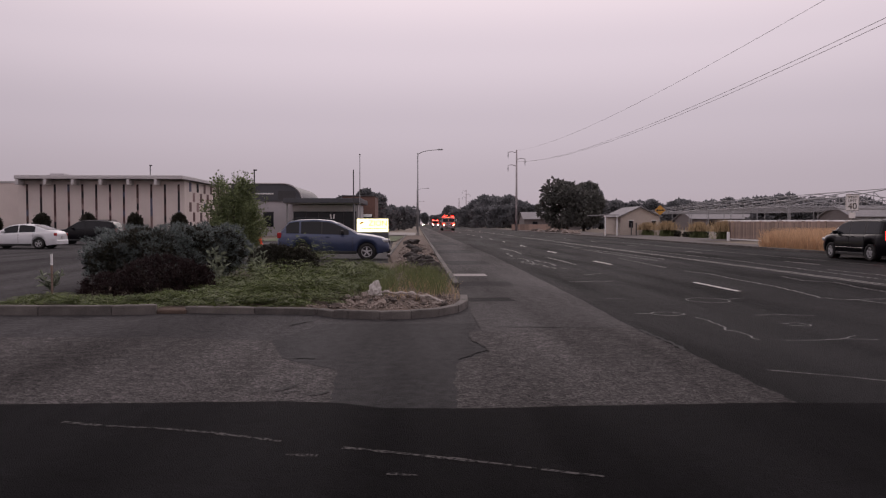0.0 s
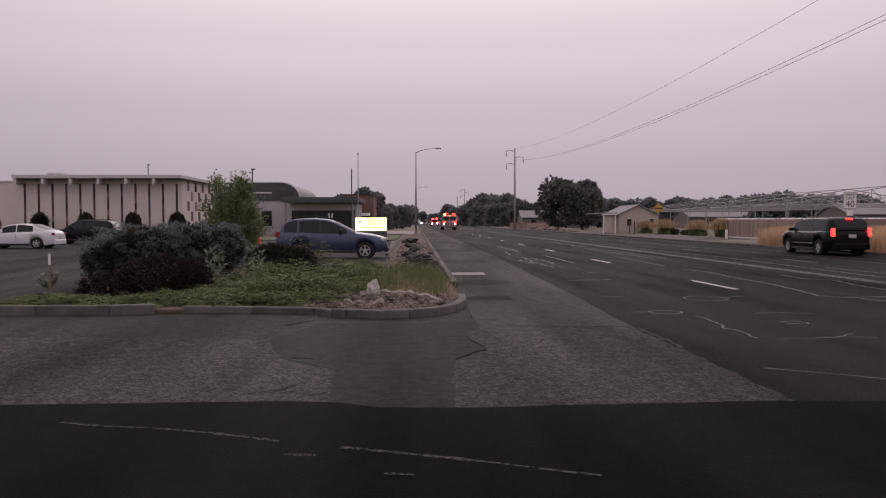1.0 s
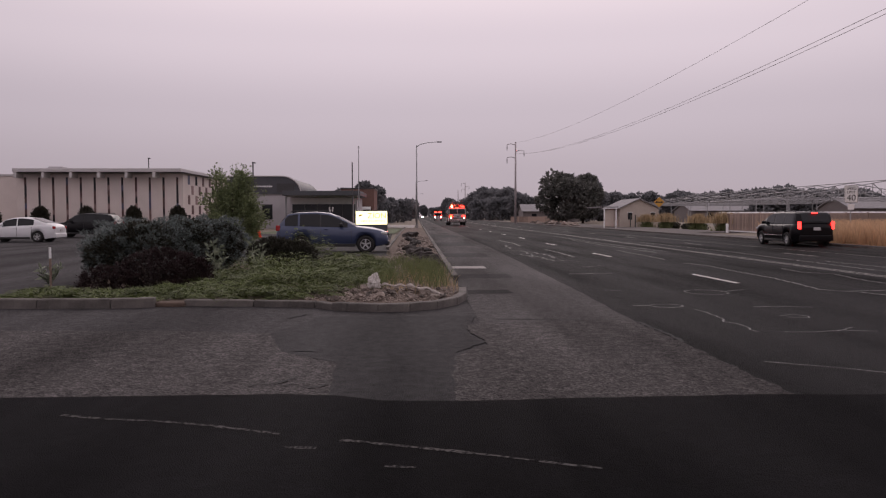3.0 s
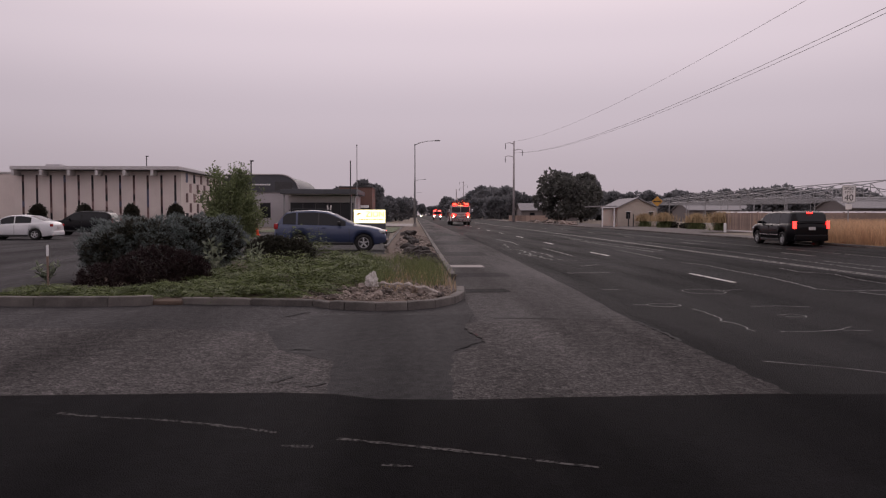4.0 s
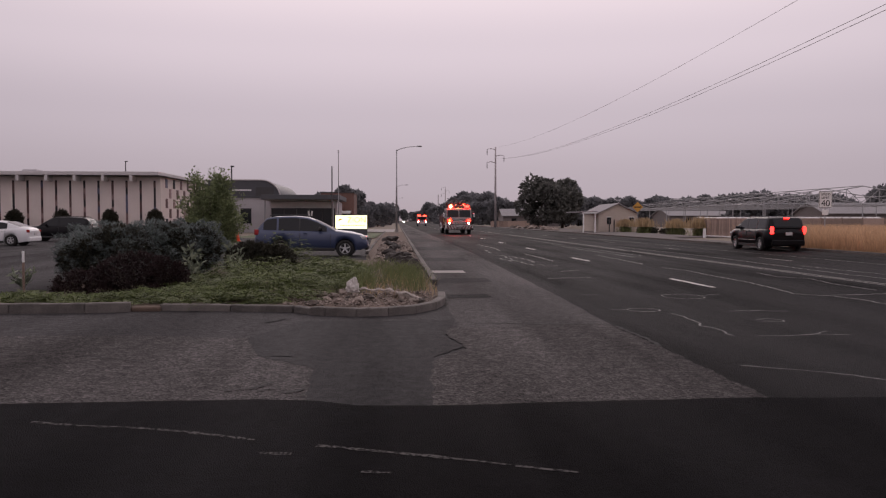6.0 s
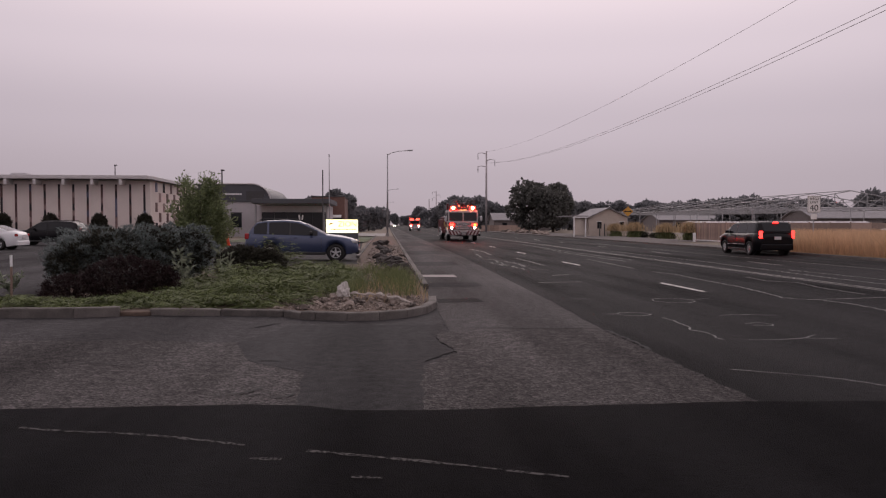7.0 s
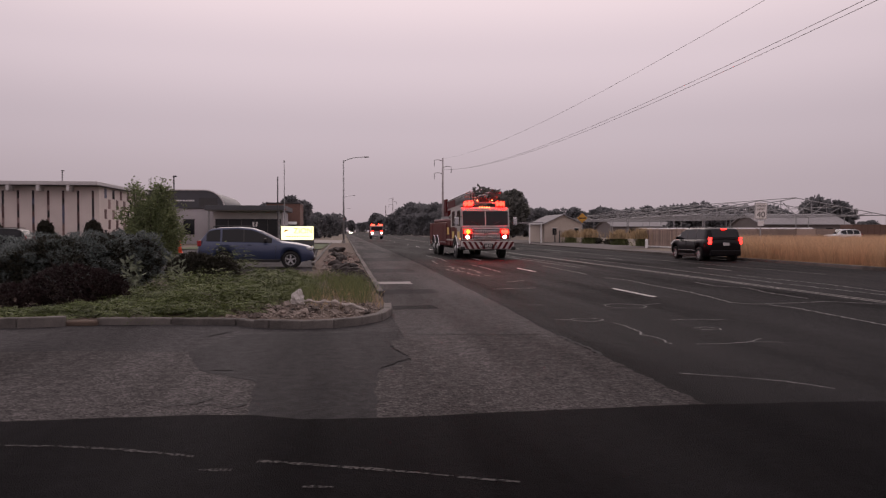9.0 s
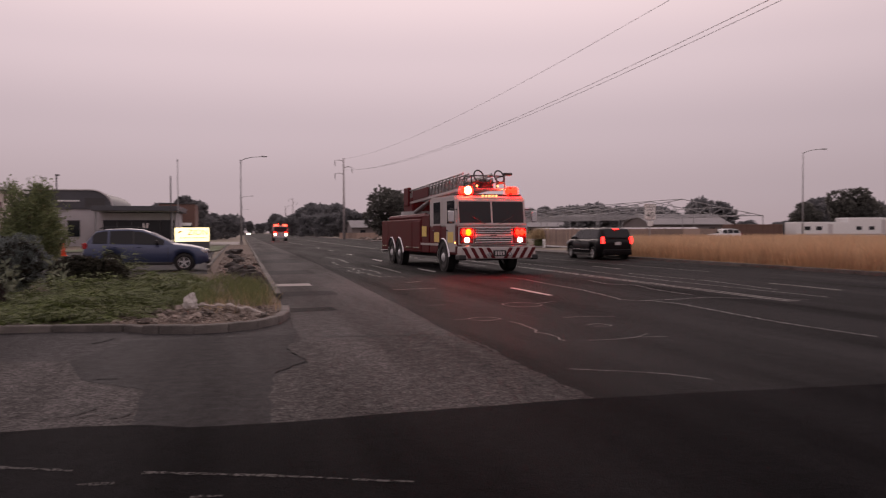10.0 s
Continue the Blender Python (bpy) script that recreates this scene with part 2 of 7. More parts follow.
M = dict(
    dirt=material("dry_ground", (0.16, 0.13, 0.10), 0.9, vary=0.35, scale=0.3, fine=6, bump=0.5),
    lot=asphalt("lot_asphalt", (0.030, 0.028, 0.030), chip=60, contrast=0.6, stain=0.45),
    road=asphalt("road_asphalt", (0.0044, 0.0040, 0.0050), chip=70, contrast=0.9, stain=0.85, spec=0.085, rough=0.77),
    shoulder=asphalt("shoulder_asphalt", (0.038, 0.0345, 0.0355), chip=60, contrast=0.7, stain=0.5, spec=0.2),
    chipseal=asphalt("chip_seal", (0.0405, 0.0364, 0.0366), chip=46, contrast=0.75, bump=0.7, stain=0.5),
    patch=asphalt("smooth_patch", (0.0188, 0.018, 0.0197), chip=120, contrast=0.4, bump=0.3, stain=0.45),
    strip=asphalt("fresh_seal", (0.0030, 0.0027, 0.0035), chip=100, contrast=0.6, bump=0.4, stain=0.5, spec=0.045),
    paint=worn_paint("white_paint", (0.62, 0.60, 0.58), 0.75),
    paint_worn=worn_paint("worn_white_paint", (0.37, 0.355, 0.345), 0.55, flake=26.0),
    paint_faint=worn_paint("faint_white_paint", (0.085, 0.080, 0.080), 0.48, under=(0.0062, 0.0058, 0.0066), spec=0.06, flake=38.0),
    paint_mid=worn_paint("scuffed_white_paint", (0.088, 0.082, 0.081), 0.50, under=(0.0062, 0.0058, 0.0066), spec=0.06, flake=38.0),
    sealant=worn_paint("crack_seal", (0.095, 0.089, 0.092), 0.44, under=(0.010, 0.0092, 0.0104), spec=0.45, flake=24.0, rough=0.5),
    worn_seal=worn_paint("worn_seal", (0.040, 0.037, 0.039), 0.36, under=(0.007, 0.0064, 0.0074), spec=0.25, flake=11.0, rough=0.55),
    crack=material("crack", (0.012, 0.012, 0.013), 0.95, bump=0),
    concrete=material("concrete", (0.27, 0.25, 0.24), 0.85, vary=0.3, scale=2.5, fine=45, bump=0.4),
    kerb=material("kerb_concrete", (0.10, 0.090, 0.084), 0.9, vary=0.6, scale=3.5, fine=40, bump=0.5, per_object=0.25),
    panel=material("cast_panel", (0.62, 0.545, 0.515), 0.8, vary=0.12, scale=0.6, fine=8, bump=0.2),
    fascia=material("roof_fascia", (0.50, 0.475, 0.48), 0.6, vary=0.12, bump=0.05),
    slot=glassy("slot_glass", (0.03, 0.026, 0.03), 0.25),
    slot_b=material("slot_brown", (0.085, 0.038, 0.036), 0.5, per_object=0.3),
    slot_c=material("slot_blue", (0.075, 0.075, 0.125), 0.5, per_object=0.3),
    slot_d=material("slot_rose", (0.22, 0.14, 0.135), 0.5, per_object=0.3),
    darkwall=material("dark_cladding", (0.060, 0.062, 0.072), 0.55, vary=0.15, bump=0.1),
    greywall=material("grey_stucco", (0.44, 0.42, 0.44), 0.85, vary=0.12, scale=0.8, bump=0.25),
    darkglass=glassy("dark_window"),
    brick=material("red_brick", (0.15, 0.085, 0.07), 0.85, vary=0.25, bump=0.2, island=0.3),
    metal=material("galvanised", (0.31, 0.31, 0.32), 0.5, 0.4, vary=0.15, bump=0.05),
    darkmetal=material("dark_metal", (0.055, 0.053, 0.056), 0.5, 0.3, vary=0.2, bump=0.05),
    wood_pole=material("weathered_pole", (0.36, 0.33, 0.335), 0.85, vary=0.3, bump=0.3),
    wire=material("cable", (0.26, 0.245, 0.25), 0.6, vary=0.1, bump=0),
    fence=material("fence_board", (0.29, 0.215, 0.18), 0.85, vary=0.3, scale=4, fine=30, bump=0.3, per_object=0.5),
    brown_board=material("brown_board", (0.13, 0.075, 0.058), 0.8, vary=0.25, bump=0.2),
    white=material("white_enamel", (0.72, 0.72, 0.72), 0.45, vary=0.08, bump=0.03),
    black=material("black_plastic", (0.014, 0.014, 0.015), 0.55, vary=0.2, bump=0.1),
    sign_yellow=material("sign_yellow", (0.52, 0.27, 0.045), 0.5, vary=0.08, bump=0),
    stone=material("landscape_stone", (0.16, 0.132, 0.115), 0.9, vary=0.8, scale=3, fine=25, bump=0.5, island=0.6, per_object=0.5),
    darkstone=material("dark_stone", (0.040, 0.034, 0.032), 0.9, vary=0.4, scale=3, fine=25, bump=0.5, per_object=0.5),
    gravel=material("gravel_verge", (0.105, 0.092, 0.088), 0.95, vary=0.35, scale=1.2, fine=35, bump=0.6),
    lawn=material("lawn", (0.075, 0.095, 0.045), 0.9, vary=0.4, scale=0.8, fine=30, bump=0.5),
    soil=material("soil", (0.10, 0.070, 0.054), 0.95, vary=0.4, scale=2.5, fine=30, bump=0.7),
    bark=material("bark", (0.075, 0.058, 0.048), 0.9, vary=0.35, scale=4, fine=30, bump=0.5),
    juniper_blue=foliage("blue_juniper", (0.140, 0.170, 0.174), 0.5, through_light=0.12),
    juniper_green=foliage("green_juniper", (0.092, 0.120, 0.042), 0.8, through_light=0.12),
    barberry=foliage("barberry", (0.021, 0.0105, 0.0115), 0.5, through_light=0.1),
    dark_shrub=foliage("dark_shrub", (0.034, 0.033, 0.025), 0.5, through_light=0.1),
    sapling=foliage("sapling_leaf", (0.16, 0.195, 0.10), 0.45),
    weed=foliage("weed_leaf", (0.19, 0.22, 0.165), 0.4),
    grass=foliage("verge_grass", (0.135, 0.158, 0.072), 0.5),
    straw=foliage("dry_grass", (0.54, 0.37, 0.24), 0.3, through_light=0.45),
    plume=foliage("grass_plume", (0.38, 0.29, 0.18), 0.35),
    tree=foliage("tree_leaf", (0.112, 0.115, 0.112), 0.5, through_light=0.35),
    # paler and greyer than tree_leaf: smoke haze put into the leaf colour
    tree_hazed=foliage("far_tree_leaf", (0.17, 0.175, 0.19), 0.25, through_light=0.45),
    housewall=material("dim_siding", (0.17, 0.152, 0.15), 0.85, vary=0.2, bump=0.15),
    tan=material("tan_siding", (0.45, 0.39, 0.34), 0.8, vary=0.12, bump=0.15),
    shingle=material("shingle", (0.25, 0.24, 0.25), 0.9, vary=0.25, fine=12, bump=0.4),
    bag=material("white_bag", (0.52, 0.49, 0.47), 0.6, vary=0.15, bump=0.3),
    rag=material("dirty_sheeting", (0.34, 0.30, 0.275), 0.8, vary=0.5, scale=9, bump=0.3),
    cone=material("cone_orange", (0.75, 0.10, 0.04), 0.5, vary=0.1, bump=0),
    stake=material("stake", (0.20, 0.14, 0.11), 0.8),
)


# ---- building tools ----
from mathutils.geometry import delaunay_2d_cdt


def mesh_of(name, verts, faces, mat, smooth=False):
    me = bpy.data.meshes.new(name)
    me.from_pydata([tuple(v) for v in verts], [], [tuple(f) for f in faces])
    for one in (mat if isinstance(mat, (list, tuple)) else [mat]):
        me.materials.append(one)
    if smooth:
        me.polygons.foreach_set("use_smooth", [True] * len(me.polygons))
    me.update()
    return me


def put(name, me, parent=None, m=None, label="", category="", group="", kind=""):
    ob = new(name, me)
    if parent is not None:
        ob.parent = parent
    if m is not None:
        ob.matrix_basis = m
    return tagged(ob, label, category, group, kind)


def part(name, bm, mat, parent, label="", m=None, smooth=False):
    """Links a bmesh as one mesh object under a thing or part."""
    me = bpy.data.meshes.new(name)
    bm.to_mesh(me)
    bm.free()
    me.materials.append(mat)
    if smooth:
        me.polygons.foreach_set("use_smooth", [True] * len(me.polygons))
    return put(name, me, parent, m, label)


def thing(name, m, label, category, group="", kind=""):
    return put(name, None, None, m, label, category, group, kind)


def box(bm, lo, hi, bevel=0.0):
    """A block from corner to corner, with softened edges."""
    lo, hi = Vector(lo), Vector(hi)
    made = bmesh.ops.create_cube(bm, size=1, matrix=Matrix.LocRotScale((lo + hi) / 2, None, hi - lo))["verts"]
    if bevel:
        edges = list({e for v in made for e in v.link_edges})
        bmesh.ops.bevel(bm, geom=edges, offset=bevel, segments=2, affect="EDGES", profile=0.5)
    return bm


def block(lo, hi, bevel=0.0):
    return box(bmesh.new(), lo, hi, bevel)


def tube(bm, points, radii, sides=10, caps=True):
    """A tapered round bar along points."""
    pts = [Vector(p) for p in points]
    if not isinstance(radii, (list, tuple)):
        radii = [radii] * len(pts)
    rings = []
    for i, p in enumerate(pts):
        d = (pts[min(i + 1, len(pts) - 1)] - pts[max(i - 1, 0)]).normalized()
        a = d.orthogonal().normalized() if abs(d.z) > 0.9 else d.cross(Vector((0, 0, 1))).normalized()
        b = d.cross(a)
        rings.append([bm.verts.new(p + radii[i] * (a * math.cos(k) + b * math.sin(k))) for k in [j * 2 * math.pi / sides for j in range(sides)]])
    for r, s in zip(rings, rings[1:]):
        for j in range(sides):
            bm.faces.new((r[j], r[(j + 1) % sides], s[(j + 1) % sides], s[j]))
    if caps:
        bm.faces.new(rings[0][::-1])
        bm.faces.new(rings[-1])
    bmesh.ops.recalc_face_normals(bm, faces=bm.faces[:])
    return bm


def rod(points, radii, sides=10):
    return tube(bmesh.new(), points, radii, sides)


def disc_wheel(bm, r0, r1, width, at=(0, 0, 0), sides=28):
    """A ring about the x axis: outer radius r1, inner r0."""
    prof = [(r0, -width / 2), (r1 * 0.93, -width / 2), (r1, -width * 0.36), (r1, width * 0.36), (r1 * 0.93, width / 2), (r0, width / 2)]
    rings = []
    for k in range(sides):
        a = 2 * math.pi * k / sides
        rings.append([bm.verts.new((at[0] + x, at[1] + r * math.cos(a), at[2] + r * math.sin(a))) for r, x in prof])
    for k in range(sides):
        r, s = rings[k], rings[(k + 1) % sides]
        for j in range(len(prof)):
            j2 = (j + 1) % len(prof)
            bm.faces.new((r[j], r[j2], s[j2], s[j]))
    bmesh.ops.recalc_face_normals(bm, faces=bm.faces[:])
    return bm


def sheet(points, z, mat, name, wobble=0.0, step=0.25, label="", category="", kind="structure", seed=3, parent=None):
    """A flat piece of ground with a slightly ragged outline."""
    rng = random.Random(seed)
    outline = []
    for (x0, y0), (x1, y1) in zip(points, points[1:] + points[:1]):
        d = math.hypot(x1 - x0, y1 - y0)
        n = max(1, min(160, int(d / step))) if wobble else 1
        for i in range(n):
            f = i / n
            nx, ny = (y1 - y0) / d, (x0 - x1) / d
            w = wobble * rng.uniform(-1, 1) if 0 < i else 0
            outline.append((x0 + (x1 - x0) * f + nx * w, y0 + (y1 - y0) * f + ny * w))
    co, _, tris, *_ = delaunay_2d_cdt([Vector(p) for p in outline], [], [list(range(len(outline)))], 1, 1e-5)
    me = mesh_of(name, [(p.x, p.y, z) for p in co], tris, mat)
    return put(name, me, parent, None, label, category, "", kind)


def ribbon(points, width, z, mat, name, parent, wobble=0.0, step=0.2, seed=1):
    """A thin flat band along a line: paint, or a sealed crack."""
    rng = random.Random(seed)
    fine = []
    for (x0, y0), (x1, y1) in zip(points, points[1:]):
        n = max(1, int(math.hypot(x1 - x0, y1 - y0) / step)) if wobble else 1
        fine += [(x0 + (x1 - x0) * i / n + rng.uniform(-wobble, wobble), y0 + (y1 - y0) * i / n + rng.uniform(-wobble, wobble)) for i in range(n)]
    fine.append(points[-1])
    v, f = [], []
    for i, p in enumerate(fine):
        a, b = fine[max(0, i - 1)], fine[min(len(fine) - 1, i + 1)]
        d = math.hypot(b[0] - a[0], b[1] - a[1]) or 1
        w = width / 2 * (rng.uniform(0.45, 1.3) if wobble else 1)
        nx, ny = -(b[1] - a[1]) / d * w, (b[0] - a[0]) / d * w
        v += [(p[0] + nx, p[1] + ny, z), (p[0] - nx, p[1] - ny, z)]
        if i:
            f.append((2 * i - 2, 2 * i - 1, 2 * i + 1, 2 * i))
    return put(name, mesh_of(name, v, f, mat), parent)


def leaves(rng, centres, size, normals=None, long=1.6, per=1, spread=0.0, droop=0.0):
    """Many small pointed leaves, four corners each, round the given centres. Returns vertices and faces."""
    c = np.repeat(np.asarray(centres, float), per, axis=0)
    n = len(c)
    c = c + rng.normal(0, 1, (n, 3)) * spread
    d = rng.normal(0, 1, (n, 3))
    if normals is not None:
        d = d * 0.55 + np.repeat(np.asarray(normals, float), per, axis=0)
    d[:, 2] -= droop
    d /= np.linalg.norm(d, axis=1)[:, None] + 1e-9
    s = np.cross(d, rng.normal(0, 1, (n, 3)))
    s /= np.linalg.norm(s, axis=1)[:, None] + 1e-9
    k = size * rng.uniform(0.6, 1.4, (n, 1))
    tip, mid, side = c + d * k * long, c + d * k * long * 0.45, s * k * 0.5
    v = np.stack([c, mid + side, tip, mid - side], 1).reshape(-1, 3)
    f = np.arange(4 * n).reshape(-1, 4)
    return v, f


def cloud(name, v, f, mat):
    me = bpy.data.meshes.new(name)
    me.vertices.add(len(v))
    me.vertices.foreach_set("co", np.asarray(v, np.float32).ravel())
    me.loops.add(f.size)
    me.loops.foreach_set("vertex_index", f.ravel().astype(np.int32))
    me.polygons.add(len(f))
    me.polygons.foreach_set("loop_start", np.arange(0, f.size, f.shape[1], dtype=np.int32))
    me.materials.append(mat)
    me.update(calc_edges=True)
    me.validate()
    return me


def lumpy(rng, n, radii, lumps=9, rough=0.28, floor=None):
    """Points on an uneven rounded mass made of many smaller mounds, with their outward directions."""
    d = rng.normal(0, 1, (n, 3))
    d /= np.linalg.norm(d, axis=1)[:, None]
    h = rng.normal(0, 1, (lumps * 3, 3))
    h /= np.linalg.norm(h, axis=1)[:, None]
    near = (d @ h.T).max(axis=1)
    r = 1 - rough + rough * np.clip((near - 0.6) / 0.4, 0, 1) + rng.normal(0, 0.035, n)
    r *= rng.uniform(0.86, 1.0, n)
    p = d * r[:, None] * np.asarray(radii)
    if floor is not None:
        p[:, 2] = np.maximum(p[:, 2], floor * rng.uniform(0.6, 1, n))
    return p, d


def billows(rng, n, radii, cells=70, depth=0.24):
    """Points on a mass of many small rounded billows with creases between, and their outward directions."""
    d = rng.normal(0, 1, (n, 3))
    d /= np.linalg.norm(d, axis=1)[:, None]
    h = rng.normal(0, 1, (cells, 3))
    h /= np.linalg.norm(h, axis=1)[:, None]
    dots = d @ h.T
    own = dots.argmax(axis=1)
    away = np.arccos(np.clip(dots.max(axis=1), -1, 1)) / (2.0 / math.sqrt(cells))
    r = (1 - depth * np.clip(away, 0, 1.15) ** 2) * (1 + rng.normal(0, 0.02, n)) * rng.uniform(0.88, 1.06, cells)[own]
    out = d + (d - h[own]) * 2.2
    out /= np.linalg.norm(out, axis=1)[:, None]
    r *= 1.04 / (np.abs(d) ** 3).sum(axis=1) ** (1 / 3) * 0.93
    return d * r[:, None] * np.asarray(radii), out


def tree(name, seed, height, width, mat, leaf=0.3, count=5200, m=None, trunk_h=0.28, blobs=16, label="", group=""):
    """A broad tree: tapered trunk, limbs, and a crown of leaf clumps with gaps."""
    rng = np.random.default_rng(seed)
    t = thing(name, m, label, "tree", group)
    bm = bmesh.new()
    tube(bm, [(0, 0, -0.1), (0.05, 0.03, height * trunk_h * 0.6), (0.1, -0.05, height * trunk_h * 1.3), (0.0, 0.0, height * 0.7)], [height * 0.035, height * 0.026, height * 0.02, height * 0.006], 8)
    cents = []
    for i in range(blobs):
        a, u = rng.uniform(0, 2 * math.pi), rng.uniform(0, 1)
        z = height * (trunk_h + 0.10 + (0.86 - trunk_h - 0.10) * u)
        rad = width * 0.5 * math.sqrt(max(0.05, 1 - (abs(u - 0.38) / 0.68) ** 2)) * rng.uniform(0.35, 0.82)
        c = (rad * math.cos(a), rad * math.sin(a), z)
        cents.append((c, width * rng.uniform(0.15, 0.25)))
        tube(bm, [(0, 0, height * trunk_h * rng.uniform(0.8, 1.3)), (c[0] * 0.5, c[1] * 0.5, c[2] * 0.8), c], [height * 0.011, height * 0.007, height * 0.002], 5)
    part("trunk", bm, M["bark"], t, smooth=True)
    vs, fs, k = [], [], 0
    for c, r in cents:
        p, d = lumpy(rng, count // blobs, (r, r, r * 0.85), 6, 0.35)
        v, f = leaves(rng, p + np.array(c), leaf, d, 1.5)
        vs.append(v)
        fs.append(f + k)
        k += len(v)
    put("crown", cloud("crown", np.vstack(vs), np.vstack(fs), mat), t, kind="stuff")
    return t


# ---- the ground ----
sheet([(-2500, -300), (2500, -300), (2500, 3200), (-2500, 3200)], -0.03, M["dirt"], "ground", label="dry bare earth running out to the horizon", category="ground")
sheet([(-120, -40), (0.9, -40), (3.1, -40), (3.1, 6.1), (3.1, 12), (0.95, 12.2), (0.9, 13.5), (-1.2, 30), (-2.0, 62), (-60, 72), (-120, 72)], 0.0, M["lot"], "parking_lot", label="worn grey asphalt of a parking lot", category="parking lot")
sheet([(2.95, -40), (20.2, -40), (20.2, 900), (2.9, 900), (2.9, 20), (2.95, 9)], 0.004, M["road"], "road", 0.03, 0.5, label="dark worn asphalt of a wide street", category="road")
sheet([(0.9, 10.0), (3.08, 10.0), (3.2, 14), (3.5, 34), (3.6, 900), (0.95, 900)], 0.008, M["shoulder"], "road_shoulder", 0.02, 0.5, label="lighter asphalt strip between kerb and lanes", category="road")
sheet([(-14, 5.9), (-0.6, 5.9), (-0.60, 7.0), (-0.62, 7.55), (-1.0, 7.9), (-1.37, 8.37), (-1.62, 9.2), (-1.68, 9.6), (-3.0, 9.9), (-6, 10.1), (-14, 10.3)], 0.006, M["chipseal"], "chip_seal_patch", 0.035, 0.12, "coarse grey chip-seal asphalt, crumbling at the edge", "pavement", seed=5)
sheet([(0.31, 5.9), (3.17, 5.9), (3.14, 7.5), (3.12, 9.5), (3.08, 10.34), (2.94, 10.71), (1.81, 10.49), (0.85, 10.37), (0.67, 10.22), (0.71, 9.46), (0.83, 9.04), (0.84, 8.67), (0.42, 7.94), (0.34, 6.9)], 0.012, M["chipseal"], "chip_seal_patch", 0.03, 0.12, "coarse grey chip-seal asphalt patch beside the lanes", "pavement", seed=6)
sheet([(-0.72, 5.9), (0.33, 5.9), (0.42, 7.6), (0.44, 8.2), (0.83, 8.86), (0.65, 9.74), (0.9, 11.2), (-1.4, 11.2), (-1.85, 9.6), (-1.5, 8.35), (-0.8, 7.62)], 0.009, M["patch"], "smooth_patch", 0.02, 0.15, "smooth darker asphalt repair between the coarse patches", "pavement", seed=7)
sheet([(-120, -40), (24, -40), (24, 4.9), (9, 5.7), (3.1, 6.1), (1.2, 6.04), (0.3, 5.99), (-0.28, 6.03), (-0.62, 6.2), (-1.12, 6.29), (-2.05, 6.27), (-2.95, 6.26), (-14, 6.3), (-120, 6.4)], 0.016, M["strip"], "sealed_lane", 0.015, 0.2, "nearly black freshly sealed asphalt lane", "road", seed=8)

marks = thing("road_marking", pose(0, 0, 0), "worn white lane lines and pale sealed cracks on the asphalt", "road marking", kind="structure")
for i in range(36):
    y = 16.35 + 10.9 * i
    ribbon([(7.1, y), (7.05, y + 2.55)], 0.12, 0.009, M["paint"], "lane_dash", marks)
for i in range(36):
    y = 15.6 + 11.2 * i
    ribbon([(14.6, y), (14.6, y + 2.6)], 0.11, 0.009, M["paint_worn"], "lane_dash", marks)
for x in (11.28, 11.5):
    ribbon([(x, 13.4), (x + 0.15, 60), (x + 0.6, 400)], 0.08, 0.0095, M["paint_worn"], "centre_line", marks)
ribbon([(-2.65, 5.68), (-2.35, 5.57), (-1.82, 5.46), (-1.45, 5.34), (-0.93, 5.11)], 0.05, 0.0185, M["paint_faint"], "faded_line", marks, 0.006, 0.08, 4)
ribbon([(-0.50, 4.95), (-0.31, 4.89), (0.0, 4.78), (0.45, 4.61), (0.72, 4.49)], 0.042, 0.0185, M["paint_mid"], "faded_line", marks, 0.006, 0.08, 5)
ribbon([(-0.85, 4.82), (-0.64, 4.79)], 0.05, 0.0185, M["paint_faint"], "faded_line", marks, 0.006, 0.08, 6)
ribbon([(-0.18, 4.43), (0.0, 4.39)], 0.045, 0.0185, M["paint_faint"], "faded_line", marks, 0.006, 0.08, 7)
ribbon([(0.75, 4.47), (1.1, 4.33)], 0.04, 0.0185, M["paint_faint"], "faded_line", marks, 0.006, 0.08, 8)
# pale sealed cracks in the lanes, near ones first
def sealed(lines, width, wobble, seed):
    for k, pts in enumerate(lines):
        ribbon(pts, width, 0.0075, M["sealant"], "sealed_crack", marks, wobble, 0.1, seed + k)


sealed((
    [(4.42, 11.78), (4.48, 11.51), (4.44, 10.69), (4.34, 10.4), (4.44, 10.21), (4.46, 9.93), (4.37, 9.65), (4.40, 9.5)],
    [(3.62, 12.34), (3.88, 12.32)] + [(4.14 + 0.27 * math.cos(3.14 - a / 2), 12.3 + 0.24 * math.sin(3.14 - a / 2)) for a in range(13)],
    [(6.56, 14.87), (6.1, 14.62)] + [(5.66 + 0.40 * math.cos(a / 2), 14.45 + 0.46 * math.sin(a / 2)) for a in range(13)],
    [(5.42, 10.99), (5.69, 11.13), (5.82, 10.91), (5.76, 10.76), (5.47, 10.82)], [(4.71, 9.43), (5.13, 9.42), (5.53, 9.54), (5.84, 9.8)], [(5.53, 9.54), (5.95, 9.44)],
    [(3.56, 7.53), (3.84, 7.37), (4.17, 7.16), (4.43, 6.98), (4.7, 6.58)], [(5.51, 12.06), (5.97, 12.12), (6.45, 11.97)], [(3.78, 14.91), (4.1, 14.88)]), 0.026, 0.016, 20)
